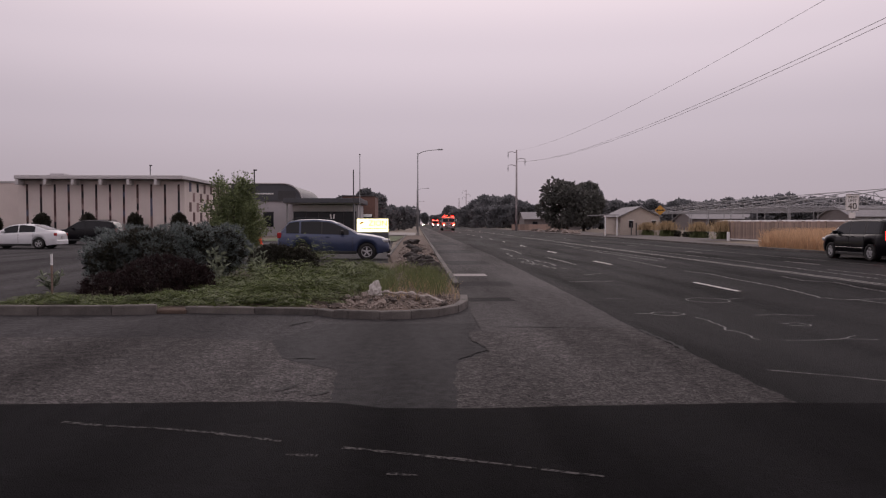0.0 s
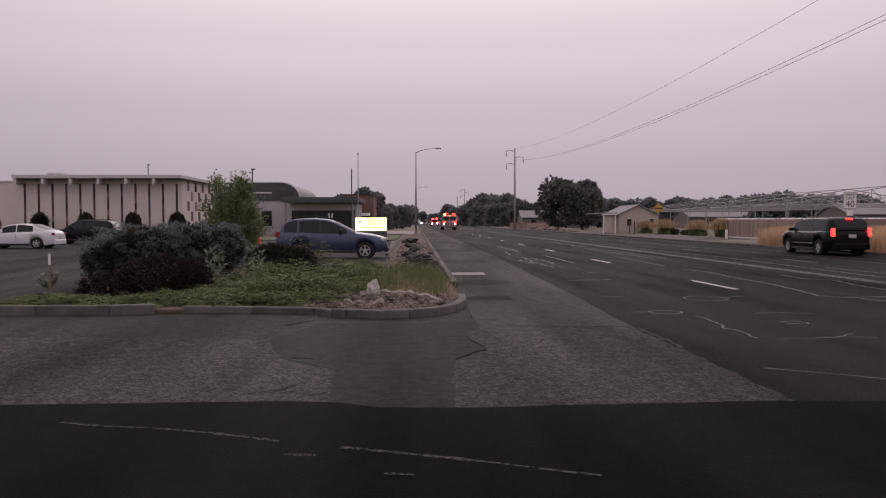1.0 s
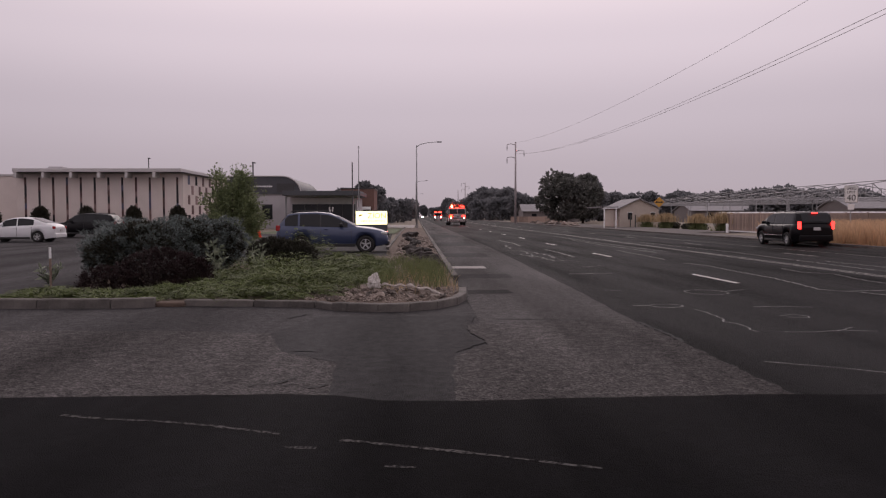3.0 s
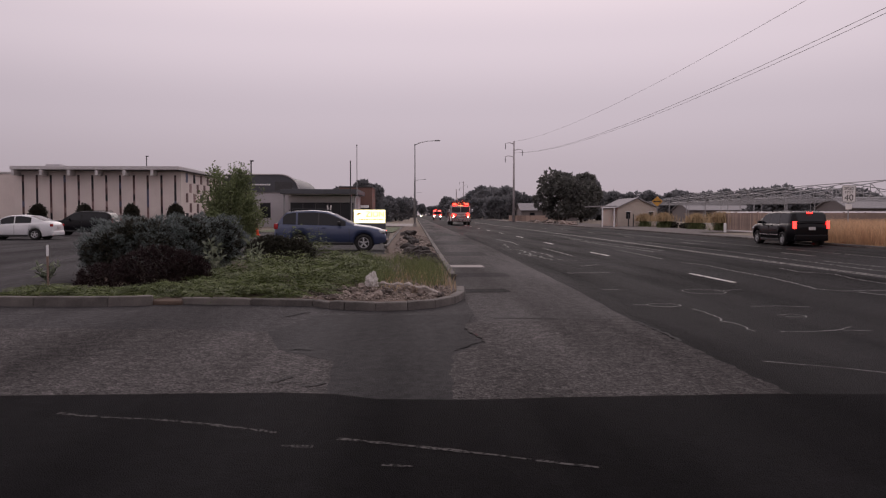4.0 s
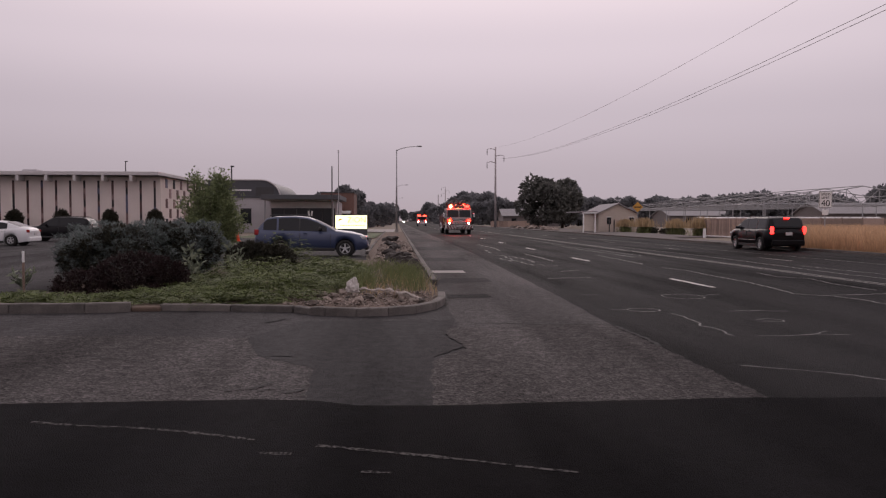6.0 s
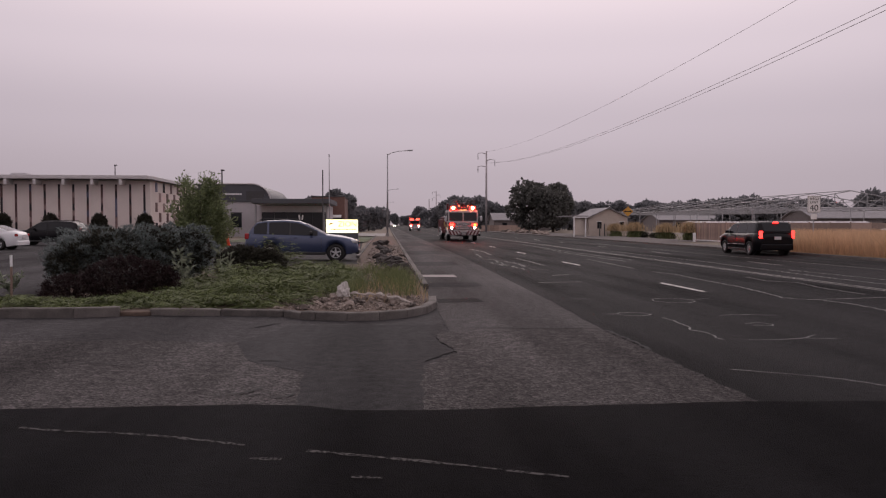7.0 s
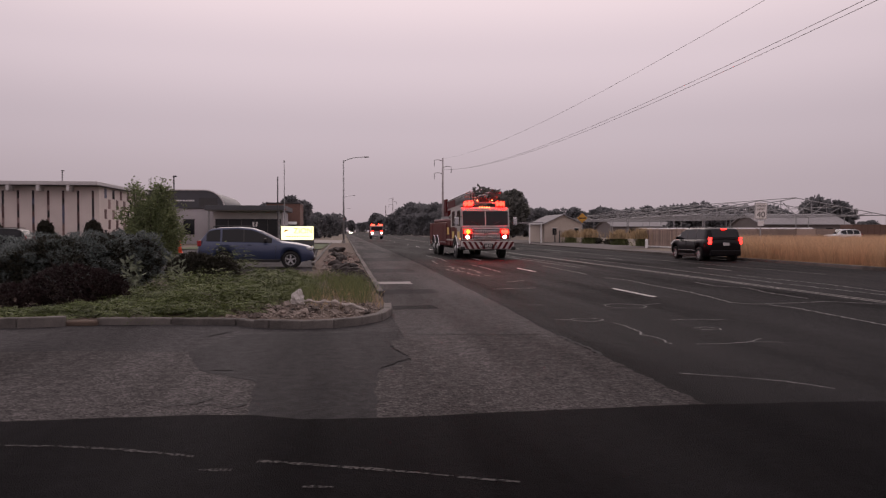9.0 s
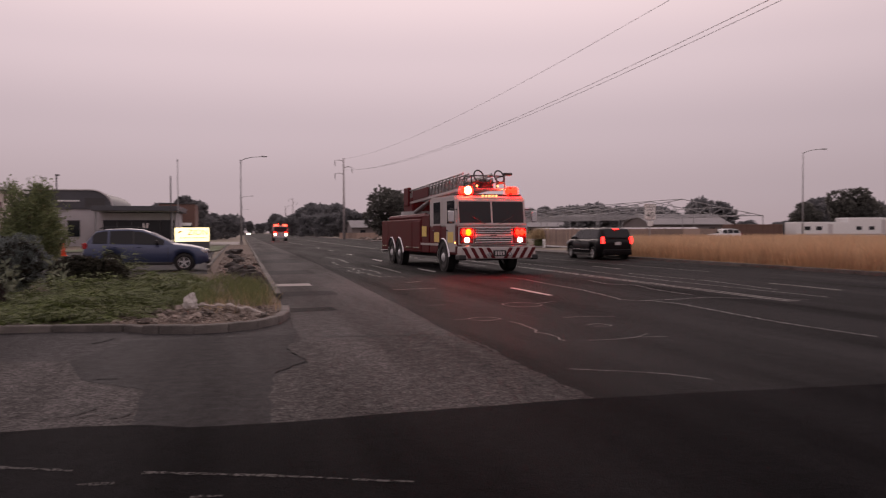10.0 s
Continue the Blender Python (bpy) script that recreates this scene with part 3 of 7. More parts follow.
sealed((
    [(8.44, 23.4), (8.7, 22.0), (8.54, 19.8), (8.54, 18.95), (8.51, 17.5), (8.3, 15.9), (8.14, 14.87), (8.45, 14.47), (9.35, 14.6), (10.27, 14.82), (11.1, 14.1), (12.0, 13.7)],
    [(8.65, 14.3), (8.82, 13.55), (8.72, 12.06), (8.6, 10.4), (8.75, 8.6)], [(8.62, 32.0), (8.58, 29.0), (8.44, 25.2)], [(10.3, 20.8), (10.13, 19.4), (10.64, 18.75), (10.3, 16.9), (10.3, 15.5)],
    [(3.92, 19.16), (5.1, 19.41)], [(4.86, 21.76), (5.48, 22.33)]), 0.055, 0.03, 40)
sealed((
    [(5.75, 33.4), (5.79, 29.8), (5.75, 27.2)], [(9.6, 46), (9.5, 38), (9.7, 30)], [(12.6, 42), (12.9, 30), (12.5, 20), (12.8, 14)], [(10.2, 56), (10.0, 43), (10.4, 31)], [(16.4, 60), (16.2, 40), (16.6, 24)],
    [(13.3, 24), (13.6, 19.5), (13.2, 16.2)], [(5.0, 46), (5.3, 41), (5.1, 37)]), 0.07, 0.05, 60)
# dark cracks in the lot and along the coarse patch
for k, (pts, w) in enumerate((([(-4.48, 9.5), (-4.01, 9.76), (-3.46, 9.93), (-3.05, 9.94), (-2.86, 10.3), (-2.58, 10.43), (-2.26, 10.55), (-1.93, 10.75), (-1.74, 10.83)], 0.025),
                              ([(-1.87, 11.08), (-1.76, 11.29), (-1.72, 11.51), (-1.59, 11.54)], 0.06), ([(-3.39, 8.36), (-3.06, 8.29), (-2.3, 7.94)], 0.02), ([(-1.35, 8.32), (-1.13, 8.3)], 0.05),
                              ([(3.10, 10.4), (3.13, 9.77), (3.18, 9.23), (3.15, 8.7)], 0.05), ([(1.19, 10.77), (1.9, 10.72), (2.86, 10.61)], 0.05), ([(-9, 11.0), (-6.5, 11.2), (-4.6, 10.9)], 0.02),
                              ([(-1.45, 6.62), (-1.25, 6.75), (-1.1, 6.95)], 0.03), ([(-1.2, 6.6), (-1.0, 6.72)], 0.03), ([(-0.95, 6.5), (-0.78, 6.68)], 0.03))):
    ribbon(pts, w, 0.0175, M["crack"], "crack", marks, 0.03, 0.09, 50 + k)
ribbon([(1.0, 21.8), (2.0, 21.8)], 1.0, 0.0125, M["concrete"], "drain_apron", marks)
for k, (x1, y0, y1, mat) in enumerate(((2.35, 17.9, 19.3, "patch"), (2.7, 27.2, 30.0, "patch"), (3.0, 37.5, 42.5, "patch"), (1.9, 14.3, 15.1, "road"), (2.9, 52, 60, "patch"))):
    sheet([(1.0, y0), (x1, y0 + 0.1), (x1 - 0.05, y1), (1.0, y1 - 0.05)], 0.0125, M[mat], "dark_repair", 0.03, 0.2, parent=marks, kind="", seed=60 + k)
for k, pts in enumerate(([(3.9, 32.5), (4.5, 31.8), (4.38, 28.1), (4.51, 25.8), (4.57, 24.7)], [(4.7, 31), (5.0, 28.2), (4.9, 26.4)], [(4.5, 38), (4.3, 34)], [(4.1, 29.5), (4.2, 27)], [(4.8, 25.2), (5.3, 24.4)])):
    ribbon(pts, 0.085, 0.0085, M["worn_seal"], "worn_patch", marks, 0.10, 0.2, 90 + k)

# ---- kerbs ----
def kerb_stone(name, a, b, parent, z0=-0.02, h=0.15, w=0.15, worn=0.0):
    """One kerb stone from a to b, its road side on the right of the way."""
    d = Vector((b[0] - a[0], b[1] - a[1], 0))
    n = max(0.02, d.length)
    bm = block((0.004, 0, z0), (n - 0.004, w, h), 0.02)
    if worn:
        bmesh.ops.subdivide_edges(bm, edges=[e for e in bm.edges if e.calc_length() > 0.2], cuts=9)
        for v in bm.verts:
            q = Vector((a[0] + v.co.x, a[1], v.co.z))
            v.co.y += worn * (noise.noise(q * 4) + 0.6 * noise.noise(q * 13))
            v.co.z += worn * (0.7 * noise.noise(q * 3 + Vector((9, 0, 0))) + 0.6 * noise.noise(q * 11)) * (v.co.z > 0.03)
    return part(name, bm, M["kerb"], parent, m=Matrix.LocRotScale((a[0], a[1], 0), Euler((0, 0, math.atan2(d.y, d.x))), None))


island_kerb = thing("island_kerb", pose(0, 0, 0), "chipped weathered concrete kerb round the planted bed", "kerb", kind="structure")
front = [(-7.15, 12.75), (-6.97, 12.52), (-6.2, 12.46), (-5.0, 12.43), (-4.32, 12.56)]
for a, b in zip(front, front[1:]):
    kerb_stone("kerb_stone", a, b, island_kerb, h=0.16, worn=0.007)
front = [(-3.9, 12.7), (-2.71, 12.56), (-1.66, 12.34), (-1.35, 12.02), (-1.1, 11.88), (-0.6, 11.74), (-0.1, 11.8), (0.35, 12.1), (0.7, 12.65), (0.9, 13.4), (0.97, 14.5)]
for a, b in zip(front, front[1:]):
    kerb_stone("kerb_stone", a, b, island_kerb, h=0.11 if a[0] < -1.5 else 0.13, worn=0.010)
for i in range(75):
    y = 17.3 + 3.0 * i
    kerb_stone("kerb_stone", (0.97, y), (0.97, y + 3.0), island_kerb, h=0.14, worn=0.015 if i < 8 else 0)
for i in range(20):
    y = 34 + 3.0 * i
    kerb_stone("kerb_stone", (-1.38 - 0.008 * i, y + 3.0), (-1.37 - 0.008 * i, y), island_kerb, h=0.12)
spill = block((-4.36, 12.62, -0.02), (-3.86, 13.1, 0.075), 0.03)
part("soil_spill", spill, M["soil"], island_kerb, "soil spilling through the gap in the kerb")
street_kerb = thing("street_kerb", pose(0, 0, 0), "concrete kerb along the far side of the street", "kerb", kind="structure")
for i in range(80):
    y = 0 + 3.0 * i
    kerb_stone("kerb_stone", (20.2, y + 3.0), (20.2, y), street_kerb, h=0.14, w=0.18)
sheet([(20.4, -40), (24, -40), (24, 900), (20.4, 900)], 0.03, M["gravel"], "verge", 0.05, 1.0, "bare dry earth beside the street", "verge", seed=12)
sheet([(24, 64), (29, 64), (30, 160), (24, 160)], 0.036, M["gravel"], "gravel_drive", 0.1, 1.0, "grey gravel apron before the shed", "pavement", seed=13)


def bed_height(x, y):
    """Height of the planted bed."""
    return 0.07 + 0.03 * noise.noise(Vector((x * 0.5, y * 0.5, 0)))


def planted_bed():
    """Soil within the kerb, gently uneven."""
    out = [(-7.2, 12.95), (-6.95, 12.64), (-4.4, 12.66), (-3.9, 12.82), (-2.65, 12.68), (-1.55, 12.46), (-1.2, 12.1), (-0.55, 11.88), (-0.1, 11.95), (0.25, 12.2), (0.58, 12.75), (0.78, 13.4), (0.85, 14.6), (0.85, 17.3), (0.84, 30), (0.84, 92), (-1.3, 92), (-1.6, 60), (-1.2, 33), (-0.9, 27.5), (-4.5, 25.5), (-7.6, 23), (-7.7, 19), (-7.1, 16.8), (-6.9, 15)]
    ob = sheet(out, 0.0, M["soil"], "planted_bed", 0.0, label="bare soil of a planted bed with rocks and weeds", category="flower bed")
    bm = bmesh.new()
    bm.from_mesh(ob.data)
    long = [e for e in bm.edges if e.calc_length() > 1.2]
    bmesh.ops.subdivide_edges(bm, edges=long, cuts=6, use_grid_fill=True)
    for v in bm.verts:
        v.co.z = bed_height(v.co.x, v.co.y)
    bm.to_mesh(ob.data)
    bm.free()


planted_bed()
sheet([(-5.0, 96), (-0.3, 93), (-0.2, 122), (-5.0, 124)], 0.06, M["concrete"], "walkway", label="pale concrete walkway slab", category="pavement")
sheet([(-14, 64), (-1.8, 63), (-1.6, 88), (-14, 88)], 0.05, M["lawn"], "lawn", 0.1, 1.0, "mown green lawn round the lit sign", "lawn", seed=17)


# ---- buildings beyond the parking lot ----
def church_hall():
    """A long hall of pale cast panels with slit windows under a flat projecting roof."""
    h = thing("church_hall", pose(0, 0, 0), "long pale cast-panel hall with dark slit windows and flat roof", "building")
    x0, x1, y0, y1, top = -39.0, -22.9, 75.0, 92.0, 5.75
    part("wall", block((x0, y0, -0.05), (x1, y1, top), 0.03), M["panel"], h)
    part("roof", block((x0 + 0.3, y0 - 1.3, top + 0.06), (x1 + 0.2, y1 + 0.8, top + 0.42), 0.04), M["fascia"], h, "pale flat roof slab")
    part("eave", block((x0 + 0.3, y0 - 1.0, top + 0.003), (x1 + 0.5, y1 + 0.6, top + 0.056)), M["darkmetal"], h)
    rng = random.Random(4)
    slot = mesh_of("slit_window", *slit_geometry(0.20, 4.9), M["slot"])
    bits = [mesh_of("tinted_pane", *slit_geometry(0.205, 0.55), M[k]) for k in ("slot_b", "slot_d", "slot_b", "slot_c")]
    for i in range(12):
        x = -38.12 + 1.332 * i
        w = put("slit_window", slot, h, pose(x, y0 - 0.012, 0.45))
        for j in range(8):
            if rng.random() < 0.6:
                put("tinted_pane", rng.choice(bits), w, pose(0, -0.014, 0.02 + 0.6 * j))
    beam = bpy.data.meshes.new("roof_beam")
    bm = block((-0.14, -1.32, 5.25), (0.14, 0.1, 5.79), 0.03)
    bm.to_mesh(beam)
    bm.free()
    beam.materials.append(M["fascia"])
    for i in range(6):
        put("roof_beam", beam, h, pose(-38.45 + 2.63 * i, y0, 0))
    panes = [mesh_of("slot_window", *slit_geometry(0.68, 0.93), M[k]) for k in ("slot_c", "slot_b", "slot", "slot_d", "slot_b")]
    for row in range(5):
        for i in range(6):
            put("slot_window", panes[(row * 3 + i * (2 if row != 1 else 3)) % 5], h, pose(x1 + 0.015, y0 + (1.85 if row % 2 == 0 else 3.05) + 2.55 * i - (0.5 if i == 5 and row % 2 else 0), 4.72 - 1.0 * row, 0, 0, 90))
    part("roof_unit", block((-37.9, 79, top + 0.42), (-36.4, 80.4, top + 0.95), 0.12), M["greywall"], h)
    return h


def slit_geometry(w, h, t=0.03):
    """A thin upright pane, its face towards -y."""
    v = [(x, y, z) for z in (0, h) for y in (-t / 2, t / 2) for x in (-w / 2, w / 2)]
    return v, [(0, 1, 5, 4), (1, 3, 7, 5), (3, 2, 6, 7), (2, 0, 4, 6), (4, 5, 7, 6), (0, 2, 3, 1)]


def hall_wing():
    h = thing("hall_wing", pose(0, 0, 0), "lower plain pale wing of the church hall", "building")
    part("wall", block((-75, 76.5, -0.05), (-39.05, 92, 5.55), 0.03), M["panel"], h)
    part("parapet", block((-75.1, 76.4, 5.56), (-39.03, 92.1, 5.75), 0.02), M["fascia"], h)


def modern_block():
    """Grey stucco hall with a dark clad upper storey whose roof curves down at one end."""
    h = thing("modern_hall", pose(0, 0, 0), "grey stucco hall with dark clad upper storey and curved roof end", "building")
    part("wall", block((-24.5, 95, -0.05), (-13.6, 112, 4.3), 0.03), M["greywall"], h)
    bm = bmesh.new()
    prof = [(-24.6, 4.31), (-24.6, 6.45), (-16.8, 6.45)] + [(-16.8 + 2.4 * math.sin(a), 4.31 + 2.14 * math.cos(a)) for a in [math.pi / 2 * k / 10 for k in range(1, 11)]]
    rings = [[bm.verts.new((x, y, z)) for x, z in prof] for y in (94.8, 112.1)]
    n = len(prof)
    for j in range(n):
        bm.faces.new((rings[0][j], rings[0][(j + 1) % n], rings[1][(j + 1) % n], rings[1][j]))
    bm.faces.new(rings[0])
    bm.faces.new(rings[1])
    bmesh.ops.recalc_face_normals(bm, faces=bm.faces[:])
    part("upper_storey", bm, M["darkwall"], h, "dark clad upper storey")
    bm = bmesh.new()
    tube(bm, [(x, 94.7, z + 0.06) for x, z in prof[1:]], 0.09, 6)
    part("roof_edge", bm, M["fascia"], h)
    part("recess", block((-17.4, 94.74, 4.5), (-15.2, 94.80, 5.6)), M["darkmetal"], h)
    w = part("window", block((-19.3, 94.93, 1.12), (-18.0, 95.05, 2.9)), M["darkglass"], h)
    part("frame", block((-19.36, 94.92, 2.9), (-17.94, 95.05, 3.0)), M["darkmetal"], w)
    rng = random.Random(2)
    x = -20.3
    while x < -18.0:
        wd = rng.uniform(0.1, 0.3)
        part("sign_bar", block((x, 94.72, 5.15), (x + wd, 94.79, 5.33)), M["white"], h)
        x += wd + 0.05


def canopy_building():
    h = thing("entrance_building", pose(0, 0, 0), "low entrance building with deep flat canopy and dark glass front", "building")
    part("wall", block((-14.9, 89.5, -0.05), (-7.0, 98, 3.75), 0.02), M["greywall"], h)
    part("canopy", block((-15.3, 86.5, 3.88), (-6.45, 98.3, 4.42), 0.03), M["darkwall"], h, "dark flat canopy")
    part("soffit", block((-15.0, 87.0, 3.79), (-6.9, 89.4, 3.875)), M["greywall"], h)
    part("fascia_band", block((-14.7, 89.3, 2.95), (-7.2, 89.49, 3.69)), M["fascia"], h, "pale band above the glass")
    for i in range(5):
        w = part("window", block((-14.6 + 1.48 * i, 89.34, 0.15), (-13.2 + 1.48 * i, 89.5, 2.92)), M["darkglass"], h)
        part("mullion", block((-13.19 + 1.48 * i, 89.3, 0.1), (-13.13 + 1.48 * i, 89.5, 2.94)), M["darkmetal"], w)
    for x in (-15.0, -7.3):
        part("column", rod([(x, 87.4, 0), (x, 87.4, 3.85)], 0.11), M["metal"], h)


def brick_block():
    h = thing("brick_building", pose(0, 0, 0), "red brick block with pale awnings behind the entrance", "building")
    part("wall", block((-9.9, 100, -0.05), (-5.6, 108, 5.1), 0.02), M["brick"], h)
    part("coping", block((-10.0, 99.9, 5.1), (-5.5, 108.1, 5.25), 0.02), M["darkmetal"], h)
    for i in range(2):
        bm = block((-0.6, -1.0, 0), (0.6, 0, 0.08), 0.01)
        part("awning", bm, M["white"], h, "pale sloping awning", pose(-8.0 + 1.4 * i, 99.95, 3.9 - 1.2 * i, 20, 0, 0))
    for i in range(2):
        part("window", block((-8.6 + 1.6 * i, 99.9, 1.0), (-7.5 + 1.6 * i, 100.02, 2.5)), M["darkglass"], h)


church_hall()
hall_wing()
modern_block()
canopy_building()
brick_block()


# ---- the far side of the street ----
def shed():
    """A small gabled shed, its gable to the street corner, with a porch roof on two white posts."""
    h = thing("shed", pose(26.4, 97, 0), "small tan gabled shed with grey roof and white porch posts", "shed")
    bm = bmesh.new()
    prof = [(0, 0), (5.1, 0), (5.1, 2.45), (2.55, 3.62), (0, 2.45)]
    rings = [[bm.verts.new((x, y, z)) for x, z in prof] for y in (0, 8)]
    for j in range(5):
        bm.faces.new((rings[0][j], rings[0][(j + 1) % 5], rings[1][(j + 1) % 5], rings[1][j]))
    bm.faces.new(rings[0])
    bm.faces.new(rings[1])
    bmesh.ops.recalc_face_normals(bm, faces=bm.faces[:])
    part("wall", bm, M["tan"], h)
    for s in (-1, 1):
        bm = block((-0.03, -0.35, 0), (3.1, 8.4, 0.1), 0.01)
        part("roof", bm, M["shingle"], h, m=pose(2.55, 0, 3.66, 0, 0, 0) @ (pose(0, 0, 0, 0, 24.7, 0) if s > 0 else Matrix.Rotation(math.pi, 4, "Z") @ pose(0, -8.05, 0, 0, 24.7, 0)))
    part("porch_roof", block((-3.65, -6.0, 2.5), (-1.75, 3.0, 2.62), 0.02), M["shingle"], h)
    part("porch_link", block((-1.745, 0.3, 2.5), (-0.02, 3.0, 2.62), 0.02), M["shingle"], h)
    for x, y in ((-3.45, -5.75), (-2.0, -5.75)):
        part("post", block((x - 0.07, y - 0.07, 0), (x + 0.07, y + 0.07, 2.5), 0.01), M["white"], h, "white porch post")
    part("porch_beam", block((-3.6, -5.98, 2.36), (-1.8, -5.83, 2.497)), M["white"], h)
    for x in (1.1, 4.1):
        w = part("window", block((x, -0.04, 1.0), (x + 0.55, 0.03, 1.9)), M["darkglass"], h)
        part("frame", block((x - 0.08, -0.05, 1.9), (x + 0.63, 0.02, 1.98)), M["white"], w)


shed()


def frame_hall():
    """The bare steel frame of a long greenhouse: gabled trusses on posts joined by purlins."""
    h = thing("greenhouse_frame", pose(0, 0, 0), "bare steel frame of a long gabled greenhouse", "greenhouse")
    for k in range(9):
        y = 92 + 8.5 * k
        bm = bmesh.new()
        l, r, ap = (46, y, 3.6), (72, y, 3.6), (59, y, 5.85)
        for a, b in ((l, ap), (ap, r), (l, r)):
            tube(bm, [a, b], 0.06, 5)
        for j in range(1, 6):
            for s in (-1, 1):
                x = 59 + s * 13 * j / 6
                z = 5.85 - 2.25 * j / 6
                tube(bm, [(x, y, 3.6), (x, y, z)], 0.05, 4)
                tube(bm, [(x, y, z), (59 + s * 13 * (j - 1) / 6, y, 3.6)], 0.045, 4)
        for x in (46, 59, 72):
            tube(bm, [(x, y, 0), (x, y, 3.6)], 0.07, 5)
        part("truss", bm, M["metal"], h)
    for x, z in ((46, 3.6), (52.5, 4.72), (59, 5.85), (65.5, 4.72), (72, 3.6)):
        part("purlin", rod([(x, 92, z + 0.05), (x, 160, z + 0.05)], 0.055, 5), M["metal"], h)


frame_hall()


def fence_run():
    f = thing("board_fence", pose(0, 0, 0), "weathered brown upright board fence", "fence")
    rng = random.Random(9)
    bm = block((-0.012, 0, 0.04), (0.012, 0.19, 1.0), 0.004)
    me = bpy.data.meshes.new("board")
    bm.to_mesh(me)
    bm.free()
    me.materials.append(M["fence"])
    n = 78
    for i in range(n):
        y = 54 + 0.215 * i
        ob = put("board", me, f, pose(29.3 + rng.uniform(-0.01, 0.01), y, 0, rng.uniform(-1, 1), 0, rng.uniform(-3, 3)))
        ob.scale = (1, 1, 1.62 + rng.uniform(-0.04, 0.05))
    for z in (0.45, 1.25):
        part("rail", block((29.33, 54, z), (29.38, 54 + 0.215 * n, z + 0.09)), M["fence"], f)
    for i in range(8):
        part("post", block((29.34, 54.1 + 2.37 * i, 0), (29.46, 54.22 + 2.37 * i, 1.7), 0.01), M["fence"], f)
    part("gravel_board", block((29.2, 54, 0.0), (29.27, 71, 0.12), 0.01), M["white"], f)


fence_run()


def far_fence():
    f = thing("plank_screen", pose(0, 0, 0), "long dark plank screen along the far lot", "fence")
    for i in range(10):
        part("panel", block((34 + 2.5 * i, 84.0, 0.02), (36.46 + 2.5 * i, 84.08, 1.75), 0.01), M["fence"], f)
    for i in range(11):
        part("post", block((33.92 + 2.5 * i, 84.1, 0), (34.04 + 2.5 * i, 84.22, 1.85), 0.01), M["fence"], f)


far_fence()


def low_house(m, w, d, hgt, label):
    h = thing("house", m, label, "house")
    bm = bmesh.new()
    prof = [(0, 0), (d, 0), (d, hgt * 0.62), (d / 2, hgt), (0, hgt * 0.62)]
    rings = [[bm.verts.new((x, y, z)) for y, z in prof] for x in (0, w)]
    for j in range(5):
        bm.faces.new((rings[0][j], rings[0][(j + 1) % 5], rings[1][(j + 1) % 5], rings[1][j]))
    bm.faces.new(rings[0])
    bm.faces.new(rings[1])
    bmesh.ops.recalc_face_normals(bm, faces=bm.faces[:])
    part("wall", bm, M["housewall"], h)
    slope = math.degrees(math.atan2(hgt * 0.38, d / 2))
    ln = math.hypot(hgt * 0.38, d / 2) + 0.5
    part("roof", block((-0.4, -0.05, 0.03), (w + 0.4, ln, 0.16), 0.01), M["shingle"], h, m=pose(0, d / 2, hgt, -slope, 0, 0))
    part("roof", block((-0.4, -ln, 0.03), (w + 0.4, 0.05, 0.16), 0.01), M["shingle"], h, m=pose(0, d / 2, hgt, slope, 0, 0))
    for k in range(3):
        part("window", block((w * (0.15 + 0.3 * k), -0.04, 0.9), (w * (0.15 + 0.3 * k) + 1.2, 0.03, 2.0)), M["darkglass"], h)
    return h


low_house(pose(26.5, 186, 0), 14, 9, 4.3, "low tan house with grey shingle roof among trees")
low_house(pose(62, 168, 0), 26, 11, 4.2, "long low barn with grey roof behind the lot")
low_house(pose(65.8, 112, 0), 15, 9, 4.2, "low tan building with brown gabled roof behind the lot")


def garden_wall():
    w = thing("garden_wall", pose(0, 0, 0), "low brown board wall before the distant house", "fence")
    for i in range(12):
        part("panel", block((21.6 + 1.0 * i, 172, -0.04), (22.57 + 1.0 * i, 172.1, 1.35), 0.01), M["fence"], w)


garden_wall()


def dark_container():
    c = thing("dark_container", pose(62.4, 85.5, 0), "long brown boarded stack standing in the far lot", "container")
    part("box", block((0, 0, -0.04), (7.7, 2.4, 2.3), 0.05), M["brown_board"], c)
    for k in range(9):
        part("rib", block((0.3 + 0.85 * k, -0.05, 0.1), (0.38 + 0.85 * k, -0.003, 2.34), 0.01), M["brown_board"], c)


dark_container()


def hoop_house(m, l, label):
    """A low white plastic tunnel on hoops."""
    h = thing("poly_tunnel", m, label, "greenhouse", "white tunnels")
    v, f = [], []
    for i, x in enumerate((0, l)):
        v += [(x, 2.0 * math.cos(a), 1.95 * math.sin(a)) for a in [math.pi * k / 12 for k in range(13)]]
    for k in range(12):
        f.append((k, k + 1, 14 + k, 13 + k))
    f += [tuple(range(13)), tuple(range(13, 26))]
    put("cover", mesh_of("cover", v, f, M["fascia"]), h)
    for i in range(int(l / 2) + 1):
        part("hoop", rod([(2 * i, 2.03 * math.cos(a), 1.98 * math.sin(a)) for a in [math.pi * k / 12 for k in range(13)]], 0.03, 4), M["metal"], h)


hoop_house(pose(45, 92, 0), 16, "low white plastic growing tunnel behind the fence")
hoop_house(pose(40, 98, 0), 9, "low white plastic growing tunnel behind the fence")


